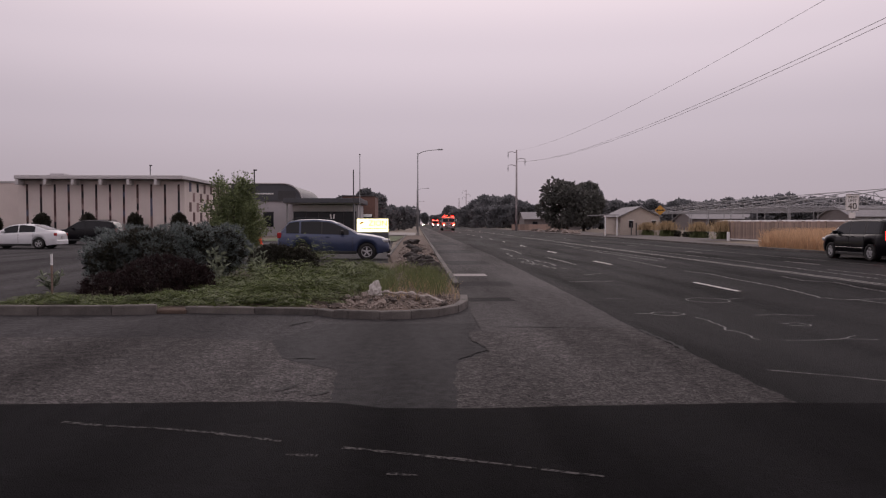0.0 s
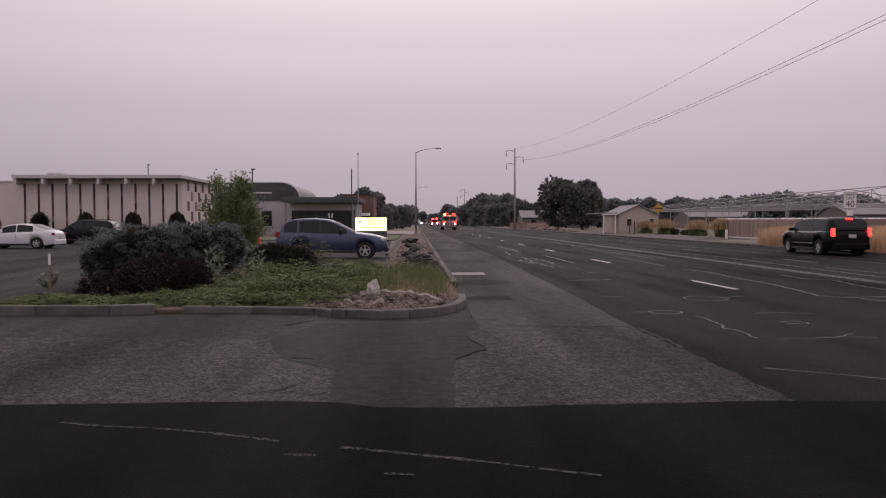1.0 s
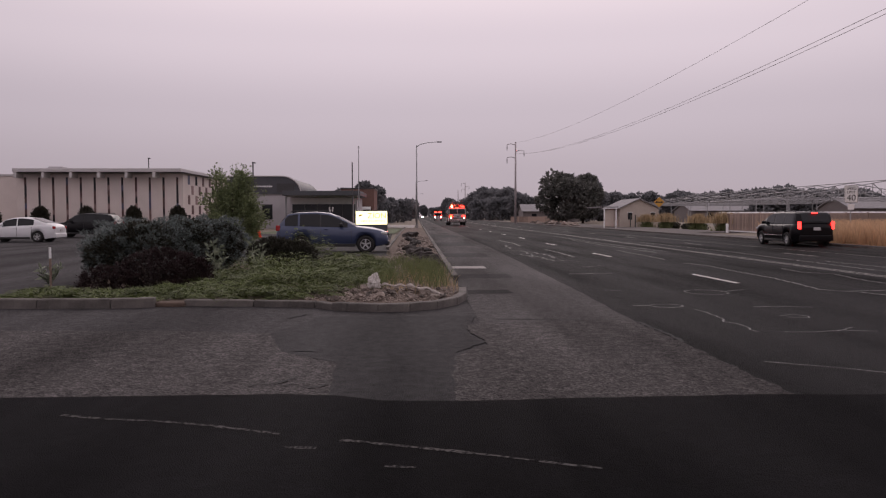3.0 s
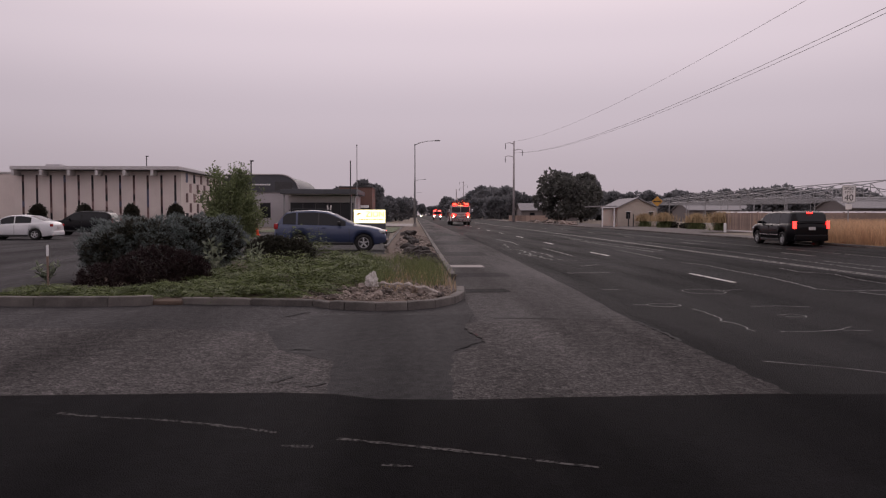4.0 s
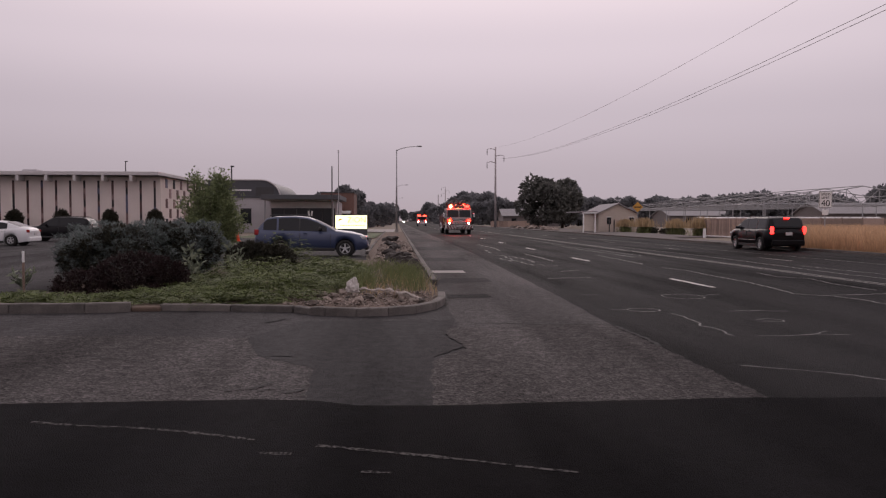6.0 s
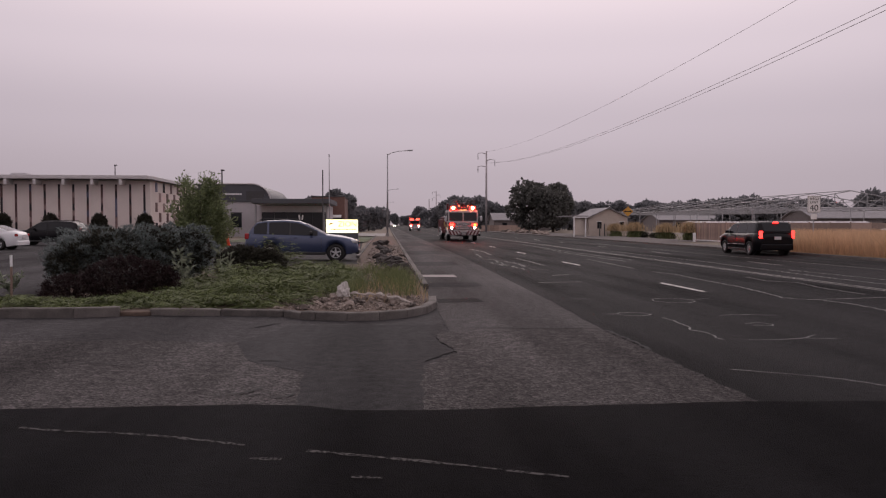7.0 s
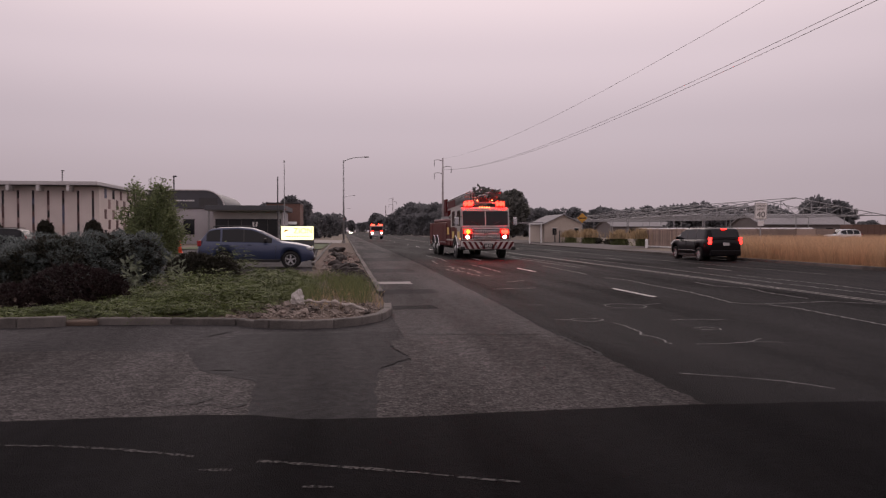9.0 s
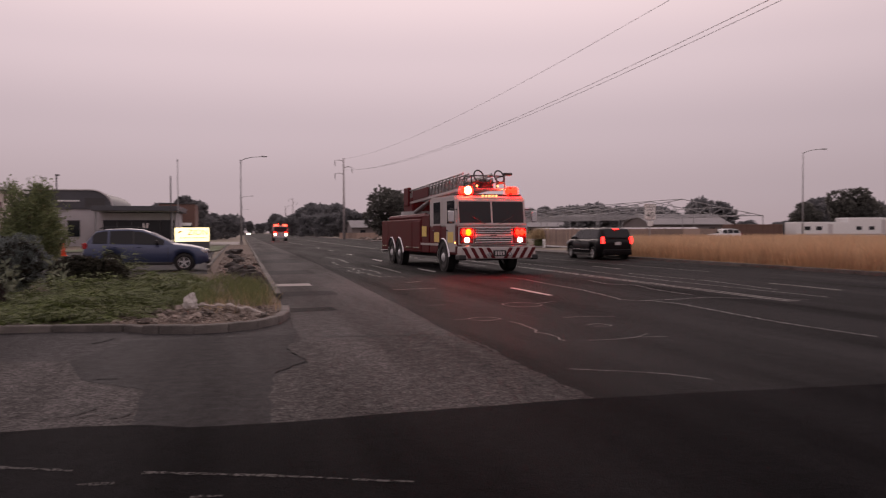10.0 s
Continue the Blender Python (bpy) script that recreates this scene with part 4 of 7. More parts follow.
# ---- poles, lamps, signs, wires ----
def power_pole(m, top, label):
    p = thing("power_pole", m, label, "utility pole", "power poles")
    part("pole", rod([(0, 0, -0.1), (0, 0, top)], [0.26, 0.14], 12), M["wood_pole"], p, smooth=True)
    for s, z in ((-1, top - 0.6), (1, top - 1.9), (-1, top - 3.2)):
        a = part("arm", rod([(0, 0, z), (s * 0.9, 0, z + 0.25), (s * 1.75, 0, z + 0.1)], [0.09, 0.07, 0.05], 6), M["wood_pole"], p)
        part("insulator", rod([(s * 1.7, 0, z + 0.1), (s * 1.7, 0, z - 0.5), (s * 1.7, 0, z - 1.1)], [0.05, 0.10, 0.05], 8), M["metal"], a)
    return p


power_pole(pose(19.8, 150, 0), 16.2, "tall weathered utility pole with three side arms")
power_pole(pose(21.4, 330, 0), 16.2, "distant utility pole with side arms")
part("pole", rod([(0, 0, 0), (0, 0, 13.5)], [0.25, 0.16], 8), M["wood_pole"], thing("pole_stub", pose(19.5, 352, 0), "plain distant utility pole", "utility pole"))


def street_lamp(m, top, label):
    p = thing("street_lamp", m, label, "street lamp", "street lamps")
    part("pole", rod([(0, 0, 0), (0, 0, top)], [0.11, 0.065], 10), M["metal"], p, smooth=True)
    part("base", block((-0.2, -0.2, 0), (0.2, 0.2, 0.45), 0.04), M["concrete"], p)
    arm = [(0, 0, top - 0.15), (0.5, 0, top + 0.12), (1.3, 0, top + 0.32), (2.5, 0, top + 0.42)]
    part("arm", rod(arm, [0.05, 0.045, 0.04, 0.035], 8), M["metal"], p, smooth=True)
    part("lamp_head", block((2.4, -0.13, top + 0.35), (3.05, 0.13, top + 0.5), 0.05), M["metal"], p)
    return p


street_lamp(pose(0.05, 91, 0), 10.0, "tall grey street lamp with a long arm")
street_lamp(pose(-0.1, 190, 0), 10.0, "distant grey street lamp with a long arm")
street_lamp(pose(-0.3, 300, 0), 10.0, "distant grey street lamp with a long arm")


def lot_pole(x, y, top, label, head=True):
    p = thing("lamp_post", pose(x, y, 0), label, "lamp post", "lot lamp posts")
    part("pole", rod([(0, 0, 0), (0, 0, top)], [0.07, 0.06], 8), M["darkmetal"], p)
    part("base", rod([(0, 0, 0), (0, 0, 0.6)], 0.22, 10), M["concrete"], p)
    if head:
        part("lamp_head", block((-0.08, -0.12, top - 0.03), (0.24, 0.12, top + 0.09), 0.03), M["darkmetal"], p)


lot_pole(-15.0, 70, 6.4, "thin dark lamp post in the parking lot")
lot_pole(-33.2, 95, 8.7, "thin dark lamp post before the hall")
street_lamp(pose(68.5, 80, 0, 0, 0, -10), 11.3, "slim grey street lamp beyond the dry grass")
lot_pole(-6.75, 80, 7.2, "thin dark lamp post beside the entrance", head=False)

flag = thing("flagpole", pose(-6.3, 83, 0), "slim pale flagpole with a gold ball top", "flagpole")
part("pole", rod([(0, 0, 0), (0, 0, 8.8)], [0.07, 0.035], 8), M["metal"], flag)
bm = bmesh.new()
bmesh.ops.create_uvsphere(bm, u_segments=10, v_segments=8, radius=0.09, matrix=Matrix.Translation((0, 0, 9.08)))
part("ball", bm, M["metal"], flag)
part("truck_ring", rod([(0, 0, 8.85), (0, 0, 8.95)], 0.07, 8), M["metal"], flag)


def text_mesh(text, size, mat, name, parent, m, depth=0.004):
    cu = bpy.data.curves.new(name, "FONT")
    cu.body, cu.size, cu.extrude, cu.align_x, cu.align_y = text, size, depth, "CENTER", "CENTER"
    tmp = bpy.data.objects.new(name, cu)
    scene.collection.objects.link(tmp)
    me = bpy.data.meshes.new_from_object(tmp.evaluated_get(bpy.context.evaluated_depsgraph_get()))
    bpy.data.objects.remove(tmp)
    me.materials.clear()
    me.materials.append(mat)
    return put(name, me, parent, m)


def speed_sign():
    s = thing("speed_sign", pose(27.35, 46.5, 0, 0, 0, -6), "white speed limit sign reading 40 on a steel post", "road sign")
    part("post", block((-0.035, 0.0, 0), (0.035, 0.05, 3.4), 0.005), M["metal"], s)
    p = part("plate", block((-0.42, -0.03, 2.28), (0.42, -0.005, 3.38), 0.01), M["white"], s)
    for lo, hi in (((-0.4, -0.034, 3.33), (0.4, -0.031, 3.355)), ((-0.4, -0.034, 2.305), (0.4, -0.031, 2.33)), ((-0.4, -0.034, 2.331), (-0.38, -0.031, 3.329)), ((0.38, -0.034, 2.331), (0.4, -0.031, 3.329))):
        part("border", block(lo, hi), M["black"], p)
    for t, z, size in (("SPEED", 3.16, 0.22), ("LIMIT", 2.94, 0.22), ("40", 2.58, 0.56)):
        text_mesh(t, size, M["black"], "letters", p, pose(0, -0.034, z, 90, 0, 0))
    part("small_plate", block((-0.2, -0.03, 1.85), (0.2, -0.005, 2.2), 0.01), M["white"], s)


def warning_sign():
    s = thing("warning_sign", pose(29.95, 92, 0, 0, 0, -10), "yellow diamond warning sign with a black arrow mark", "road sign")
    part("post", block((-0.05, 0.0, 0), (0.05, 0.06, 3.0), 0.005), M["metal"], s)
    part("plate", block((-0.46, -0.03, -0.46), (0.46, 0.0, 0.46), 0.02), M["sign_yellow"], s, m=pose(0, -0.01, 3.16, 0, 45, 0))
    bm = block((-0.32, -0.05, 3.10), (0.32, -0.043, 3.22))
    for k in (-1, 1):
        tip = [bm.verts.new((k * x, y, z)) for y in (-0.05, -0.043) for x, z in ((0.28, 3.03), (0.28, 3.29), (0.50, 3.16))]
        bm.faces.new(tip[:3])
        bm.faces.new(tip[3:])
        for i in range(3):
            bm.faces.new((tip[i], tip[(i + 1) % 3], tip[3 + (i + 1) % 3], tip[3 + i]))
    bmesh.ops.recalc_face_normals(bm, faces=bm.faces[:])
    part("arrow", bm, M["black"], s)


speed_sign()
warning_sign()


def monument_sign():
    s = thing("lit_sign", pose(0, 0, 0), "glowing cream church sign reading ZION on a low dark base", "sign")
    y = 72.0
    part("base", block((-5.55, y - 0.2, 0), (-2.75, y + 0.25, 0.72), 0.03), M["darkwall"], s)
    b = part("cabinet", block((-5.8, y - 0.18, 0.66), (-2.72, y + 0.24, 2.02), 0.04), M["darkmetal"], s)
    part("lit_face", block((-5.75, y - 0.21, 0.71), (-2.77, y - 0.185, 1.97), 0.008), glow("sign_face", (1.0, 0.90, 0.52), 1.7), b, "glowing cream face")
    text_mesh("ZION", 0.72, glow("sign_letters", (0.75, 0.5, 0.12), 0.35), "letters", b, pose(-3.75, y - 0.216, 1.52, 90, 0, 0))
    x, rng = -5.3, random.Random(8)
    while x < -3.0:
        w = rng.uniform(0.1, 0.25)
        part("writing_bar", block((x, y - 0.216, 1.0), (x + w, y - 0.211, 1.08)), M["sign_yellow"], b)
        x += w + 0.07
    bm = bmesh.new()
    tube(bm, [(-5.5, y - 0.215, 1.45), (-5.3, y - 0.215, 1.6), (-5.05, y - 0.215, 1.62)], [0.02, 0.1, 0.01], 6)
    part("emblem", bm, M["sign_yellow"], b)


monument_sign()


def wires():
    for x, ends, sag, r in ((19.95, (16.1, 15.3), 3.35, 0.011), (20.0, (13.9, 13.6), 3.75, 0.013), (20.5, (13.9, 13.6), 3.75, 0.013)):
        w = thing("power_line", pose(0, 0, 0), "thin sagging overhead power line", "power line", "power lines", "")
        pts = []
        for i in range(41):
            f = i / 40
            y = -32 + 182 * f
            pts.append((x, y, ends[1] + (ends[0] - ends[1]) * f - sag * 4 * f * (1 - f)))
        part("cable", rod(pts, r, 5), M["wire"], w)


wires()


# ---- plants ----
def shrub(name, lobes, mat, leaf, count, seed, label, long=2.2, stems=True, category="shrub"):
    """A clipped or sprawling shrub: lobes are (x, y, z, rx, ry, rz, share)."""
    rng = np.random.default_rng(seed)
    x0, y0 = lobes[0][0], lobes[0][1]
    s = thing(name, pose(x0, y0, 0), label, category)
    vs, fs, k = [], [], 0
    bm = bmesh.new()
    for x, y, z, rx, ry, rz, share in lobes:
        n = int(count * share)
        tips = max(60, n // 22)
        p, d = lumpy(rng, tips, (rx, ry, rz), 12, 0.26)
        p += np.array([x - x0, y - y0, z])
        ok = p[:, 2] > 0.06
        p, d = p[ok], d[ok]
        up = d + np.array([0, 0, 0.25])
        v, f = leaves(rng, p, leaf, up, long, 22, leaf * 1.1)
        vs.append(v)
        fs.append(f + k)
        k += len(v)
        inner = rng.normal(0, 1, (n // 8, 3))
        inner *= (rng.uniform(0.3, 0.8, (len(inner), 1)) / np.linalg.norm(inner, axis=1)[:, None])
        q = inner * np.array([rx, ry, rz]) + np.array([x - x0, y - y0, z])
        v, f = leaves(rng, q[q[:, 2] > 0.05], leaf * 1.6, None, long)
        vs.append(v)
        fs.append(f + k)
        k += len(v)
        for j in range(7):
            a = rng.uniform(0, 6.28)
            tube(bm, [(x - x0 + 0.05 * math.cos(a), y - y0 + 0.05 * math.sin(a), 0.02), (x - x0 + rx * 0.6 * math.cos(a), y - y0 + ry * 0.6 * math.sin(a), max(0.1, z + rz * 0.35))], [0.03, 0.012], 5)
    tagged(part("stem", bm, M["bark"], s), kind="stuff")
    put("leaf_mass", cloud("leaf_mass", np.vstack(vs), np.vstack(fs), mat), s, kind="stuff")
    return s


shrub("barberry", [(-5.15, 15.4, 0.38, 0.92, 0.55, 0.46, 0.6), (-6.1, 15.0, 0.22, 0.55, 0.45, 0.30, 0.25), (-4.6, 15.5, 0.34, 0.46, 0.4, 0.34, 0.15)], M["barberry"], 0.022, 26000, 12, "low dark purple-red barberry shrub", 1.6)
shrub("dark_shrub", [(-3.85, 20.6, 0.40, 0.70, 0.65, 0.50, 0.65), (-3.3, 20.7, 0.38, 0.56, 0.5, 0.44, 0.35)], M["dark_shrub"], 0.026, 32000, 13, "low rounded dark green shrub")


def sprays(rng, c, d, length, size, n=13, sag=0.05):
    """Feathery sprays: from each point c along d, small pointed leaves to both sides."""
    count = len(c)
    d = d / np.linalg.norm(d, axis=1)[:, None]
    side = np.cross(d, rng.normal(0, 0.4, (count, 3)) + np.array([0, 0, 1.0]))
    side /= np.linalg.norm(side, axis=1)[:, None] + 1e-9
    f = np.linspace(0, 1, n)[None, :, None]
    ln = rng.uniform(*length, count)[:, None, None]
    at = c[:, None] + d[:, None] * f * ln
    at[:, :, 2] -= sag * (f ** 2)[:, :, 0]
    sgn = np.where(np.arange(n) % 2 == 0, 1, -1)[None, :, None]
    ld = d[:, None] * 0.75 + side[:, None] * sgn * 0.75 + rng.normal(0, 0.25, (count, n, 3))
    ld /= np.linalg.norm(ld, axis=2)[:, :, None]
    nrm = np.cross(ld, rng.normal(0, 0.3, (count, 1, 3)) + np.array([0, 0, 1.0]))
    k = size * (1.1 - 0.7 * f) * rng.uniform(0.7, 1.3, (count, n, 1))
    v = np.stack([at, at + ld * k * 0.5 + nrm * k * 0.2, at + ld * k, at + ld * k * 0.5 - nrm * k * 0.2], 2).reshape(-1, 3)
    return v, np.arange(len(v)).reshape(-1, 4)


def blue_juniper(seed, label):
    """A broad shrub of upswept blue-grey sprays over inner leaves coloured dark as shade in the gaps."""
    rng = np.random.default_rng(seed)
    s = thing("blue_juniper", pose(-6.3, 18.8, 0), label, "shrub")
    lobes = [(-6.6, 18.5, 0.70, 1.45, 1.15, 0.86), (-5.35, 20.0, 0.76, 1.0, 1.15, 0.84), (-5.75, 19.1, 0.78, 1.05, 1.05, 0.82), (-7.15, 18.0, 0.60, 0.82, 0.8, 0.66)]
    vs, fs, k = [], [], 0
    ws, gs, k2 = [], [], 0
    bm = bmesh.new()
    for x, y, z, rx, ry, rz in lobes:
        n = int(8200 * rx * ry)
        p, d = billows(rng, n, (rx, ry, rz), int(95 * rx), 0.21)
        p += np.array([x + 6.3, y - 18.8, z])
        ok = p[:, 2] > 0.08
        v, f = sprays(rng, p[ok] - d[ok] * 0.08, d[ok] + np.array([0, 0, 0.35]) + rng.normal(0, 0.3, (ok.sum(), 3)), (0.04, 0.085), 0.038, 7, 0.0)
        vs.append(v)
        fs.append(f + k)
        k += len(v)
        # inner leaves, coloured dark so the creases read as shaded
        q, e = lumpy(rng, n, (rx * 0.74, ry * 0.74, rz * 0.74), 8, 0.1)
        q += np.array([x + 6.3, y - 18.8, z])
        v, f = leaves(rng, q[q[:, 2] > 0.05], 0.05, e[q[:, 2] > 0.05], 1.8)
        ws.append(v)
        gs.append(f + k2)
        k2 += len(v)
        for j in range(6):
            a = rng.uniform(0, 6.28)
            tube(bm, [(x + 6.3, y - 18.8, 0.02), (x + 6.3 + rx * 0.6 * math.cos(a), y - 18.8 + ry * 0.6 * math.sin(a), max(0.1, z + rz * 0.3))], [0.04, 0.012], 5)
    part("stem", bm, M["bark"], s)
    put("leaf_mass", cloud("leaf_mass", np.vstack(vs), np.vstack(fs), M["juniper_blue"]), s, kind="stuff")
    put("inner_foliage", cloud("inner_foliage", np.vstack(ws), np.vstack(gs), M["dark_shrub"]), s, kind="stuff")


blue_juniper(11, "broad rounded blue-grey juniper shrub")


def creeping_juniper(seed, count, label):
    """Low mounds of flat feathery sprays that lie outwards over one another."""
    rng = np.random.default_rng(seed)
    s = thing("creeping_juniper", pose(-3.2, 16.5, 0), label, "ground cover")
    mounds = [(-3.1, 17.2, 1.25, 1.0, 0.36), (-3.55, 22.0, 1.2, 0.75, 0.70), (-3.7, 15.5, 1.0, 0.9, 0.12), (-2.5, 15.1, 1.4, 1.2, 0.24), (-5.8, 13.8, 1.2, 0.5, 0.04), (-1.7, 19.5, 1.0, 2.0, 0.20), (-3.0, 19.4, 1.0, 0.8, 0.10), (-1.7, 16.9, 0.9, 1.2, 0.20),
              (-3.9, 14.1, 1.3, 0.8, 0.10), (-4.8, 14.1, 0.8, 0.5, 0.05), (-2.2, 13.5, 0.9, 0.6, 0.12), (-7.0, 14.3, 0.4, 0.7, 0.04), (-3.9, 16.4, 0.8, 0.7, 0.16), (-1.9, 21.6, 0.9, 1.2, 0.24), (-2.4, 20.2, 0.8, 0.7, 0.22), (-1.2, 18.2, 0.7, 1.0, 0.20), (-5.2, 13.35, 1.3, 0.6, 0.07), (-6.5, 13.5, 0.8, 0.6, 0.05), (-3.1, 13.35, 1.1, 0.6, 0.09)]
    area = np.array([m[2] * m[3] for m in mounds])
    pick = rng.choice(len(mounds), count, p=area / area.sum())
    mo = np.array(mounds)[pick]
    r, a = np.sqrt(rng.uniform(0, 1, count)), rng.uniform(0, 2 * math.pi, count)
    hgt = 1.3 * mo[:, 4] * np.sqrt(np.clip(1 - r ** 2, 0, 1)) * rng.uniform(0.55, 1.05, count) + 0.07
    # shelves: each layer of branches rises towards its outer lip and hangs over the next
    at_x, at_y = mo[:, 0] + mo[:, 2] * r * np.cos(a), mo[:, 1] + mo[:, 3] * r * np.sin(a)
    wave = np.array([noise.noise(Vector((x * 0.9, y * 0.9, 0))) for x, y in zip(at_x, at_y)])
    shelf = np.mod(at_y / 0.85 + wave * 1.7 + 0.35 * at_x, 1.0)
    hgt += (0.05 + 0.55 * mo[:, 4]) * (0.7 - 1.6 * shelf) * rng.uniform(0.8, 1.0, count)
    c = np.stack([mo[:, 0] + mo[:, 2] * r * np.cos(a) + 3.2, mo[:, 1] + mo[:, 3] * r * np.sin(a) - 16.5, np.maximum(hgt, 0.05)], 1)
    way = a + rng.normal(0, 0.7, count)
    d = np.stack([np.cos(way), np.sin(way), rng.uniform(0.0, 0.45, count)], 1)
    v, f = sprays(rng, c, d, (0.14, 0.36), 0.048, 18, 0.08)
    put("spray_mass", cloud("spray_mass", v, f, M["juniper_green"]), s, kind="stuff")
    bm = bmesh.new()
    for x, y, rx, ry, h in mounds:
        for j in range(6):
            b = rng.uniform(0, 6.28)
            tube(bm, [(x + 3.2, y - 16.5, 0.04), (x + 3.2 + rx * 0.7 * math.cos(b), y - 16.5 + ry * 0.7 * math.sin(b), 0.04 + h * 0.4)], [0.025, 0.008], 5)
    tagged(part("stem", bm, M["bark"], s), kind="stuff")


creeping_juniper(14, 19000, "spreading green creeping juniper covering the bed")



def sapling(x, y, h, seed, label):
    """An upright bushy young tree with loose leafy shoots."""
    rng = np.random.default_rng(seed)
    s = thing("young_tree", pose(x, y, 0), label, "tree")
    bm = bmesh.new()
    cents, dirs = [], []
    for i in range(56):
        a, u = rng.uniform(0, 6.28), rng.uniform(0.35, 1)
        r = 1.42 * (1.15 - u * 0.75) * rng.uniform(0.35, 1.0)
        top = Vector((r * math.cos(a), r * math.sin(a), h * u))
        base = Vector((0.1 * math.cos(a), 0.1 * math.sin(a), 0.1))
        mid = base.lerp(top, 0.55) + Vector((0.12 * math.cos(a), 0.12 * math.sin(a), 0.1))
        tube(bm, [base, mid, top], [0.03, 0.016, 0.005], 5)
        for j in range(46):
            f = rng.uniform(0.3, 1.06)
            c = mid.lerp(top, (f - 0.5) * 2) if f > 0.5 else base.lerp(mid, f * 2)
            cents.append(np.array(c) + rng.normal(0, 0.10, 3))
            dirs.append((math.cos(a) * 0.6, math.sin(a) * 0.6, 0.5))
    part("trunk", bm, M["bark"], s)
    v, f = leaves(rng, cents, 0.042, dirs, 2.0, 9, 0.06)
    put("crown", cloud("crown", v, f, M["sapling"]), s, kind="stuff")


sapling(-5.85, 24.3, 2.95, 21, "bushy light green young tree behind the shrubs")


def spiky_weed(x, y, seed, h=0.75):
    rng = np.random.default_rng(seed)
    s = thing("tall_weed", pose(x, y, 0), "pale green upright weed with long leaves", "weed", "tall weeds")
    bm = bmesh.new()
    cents, dirs = [], []
    for i in range(5):
        a = rng.uniform(0, 6.28)
        top = Vector((0.22 * math.cos(a), 0.22 * math.sin(a), h * rng.uniform(0.7, 1.1)))
        tube(bm, [(0, 0, 0), top * 0.5, top], [0.008, 0.006, 0.003], 4)
        for j in range(16):
            cents.append(np.array(top) * rng.uniform(0.15, 1))
            dirs.append((rng.normal(), rng.normal(), 0.9))
    part("stem", bm, M["weed"], s)
    v, f = leaves(rng, cents, 0.055, dirs, 3.0)
    put("leaf_mass", cloud("leaf_mass", v, f, M["weed"]), s, kind="stuff")


spiky_weed(-4.62, 17.7, 31, 0.85)
spiky_weed(-3.98, 18.7, 32, 0.85)
spiky_weed(-7.9, 16.5, 34, 0.45)


def blades(rng, xs, ys, zs, h, w, lean, mat, name):
    """Upright blades of grass, bent once, tapering to the tip."""
    n = len(xs)
    a = rng.uniform(0, 2 * math.pi, n)
    hh = h * rng.uniform(0.55, 1.2, n)
    ln = lean * hh * rng.uniform(0.2, 1.4, n)
    base = np.stack([xs, ys, zs], 1)
    dirv = np.stack([np.cos(a), np.sin(a), 0 * a], 1)
    side = np.stack([-np.sin(a + 1.2), np.cos(a + 1.2), 0 * a], 1) * w / 2
    mid = base + dirv * (ln * 0.35)[:, None] + np.array([0, 0, 1]) * (hh * 0.6)[:, None]
    tip = base + dirv * ln[:, None] + np.array([0, 0, 1]) * hh[:, None]
    v = np.stack([base - side, base + side, mid + side * 0.7, mid - side * 0.7, tip], 1).reshape(-1, 3)
    k = np.arange(n)[:, None] * 5
    quads = k + np.array([0, 1, 2, 3])
    tris = k + np.array([3, 2, 4])
    me = bpy.data.meshes.new(name)
    me.from_pydata(v.tolist(), [], quads.tolist() + tris.tolist())
    me.materials.append(mat)
    return me


rng = np.random.default_rng(41)
n = 2600
tuft = np.stack([rng.uniform(-1.3, 0.6, 70), 14.8 + rng.beta(1.3, 1.8, 70) * 8.5], 1)[rng.integers(0, 70, n)]
xs, ys = np.clip(tuft[:, 0] + rng.normal(0, 0.13, n), -1.4, 0.8), tuft[:, 1] + rng.normal(0, 0.18, n)
put("bed_grass", blades(rng, xs, ys, np.full(n, 0.06), 0.35, 0.012, 0.6, M["grass"], "bed_grass"), label="thin tall green grass and weeds in the bed", category="grass", kind="stuff")
n = 240
xs, ys = rng.uniform(-0.6, 0.8, n), rng.uniform(13.6, 18, n)
put("dry_bed_grass", blades(rng, xs, ys, np.full(n, 0.06), 0.26, 0.012, 0.6, M["plume"], "dry_bed_grass"), label="thin dry straw-coloured grass among the rocks", category="grass", kind="stuff")

# the field of tall dry grass beyond the street
n = 150000
xs, ys = 21.3 + rng.beta(1.0, 1.4, n) * 26, 8 + rng.uniform(0, 1, n) ** 1.1 * 48
keep = ~((xs > 28.6) & (ys > 53)) & (ys < 46 + (xs - 21) * 1.2)
xs, ys = xs[keep], ys[keep]
put("dry_grass_field", blades(rng, xs, ys, np.full(len(xs), 0.0), 1.12, 0.028, 0.45, M["straw"], "dry_grass_field"), label="tall golden dry grass beside the street", category="grass", kind="stuff")
sheet([(21.0, -20), (60, -20), (60, 58), (30, 58), (21.0, 47)], 0.034, M["soil"], "field", 0.2, 1.0, "dry earth under the tall grass", "field", seed=15)


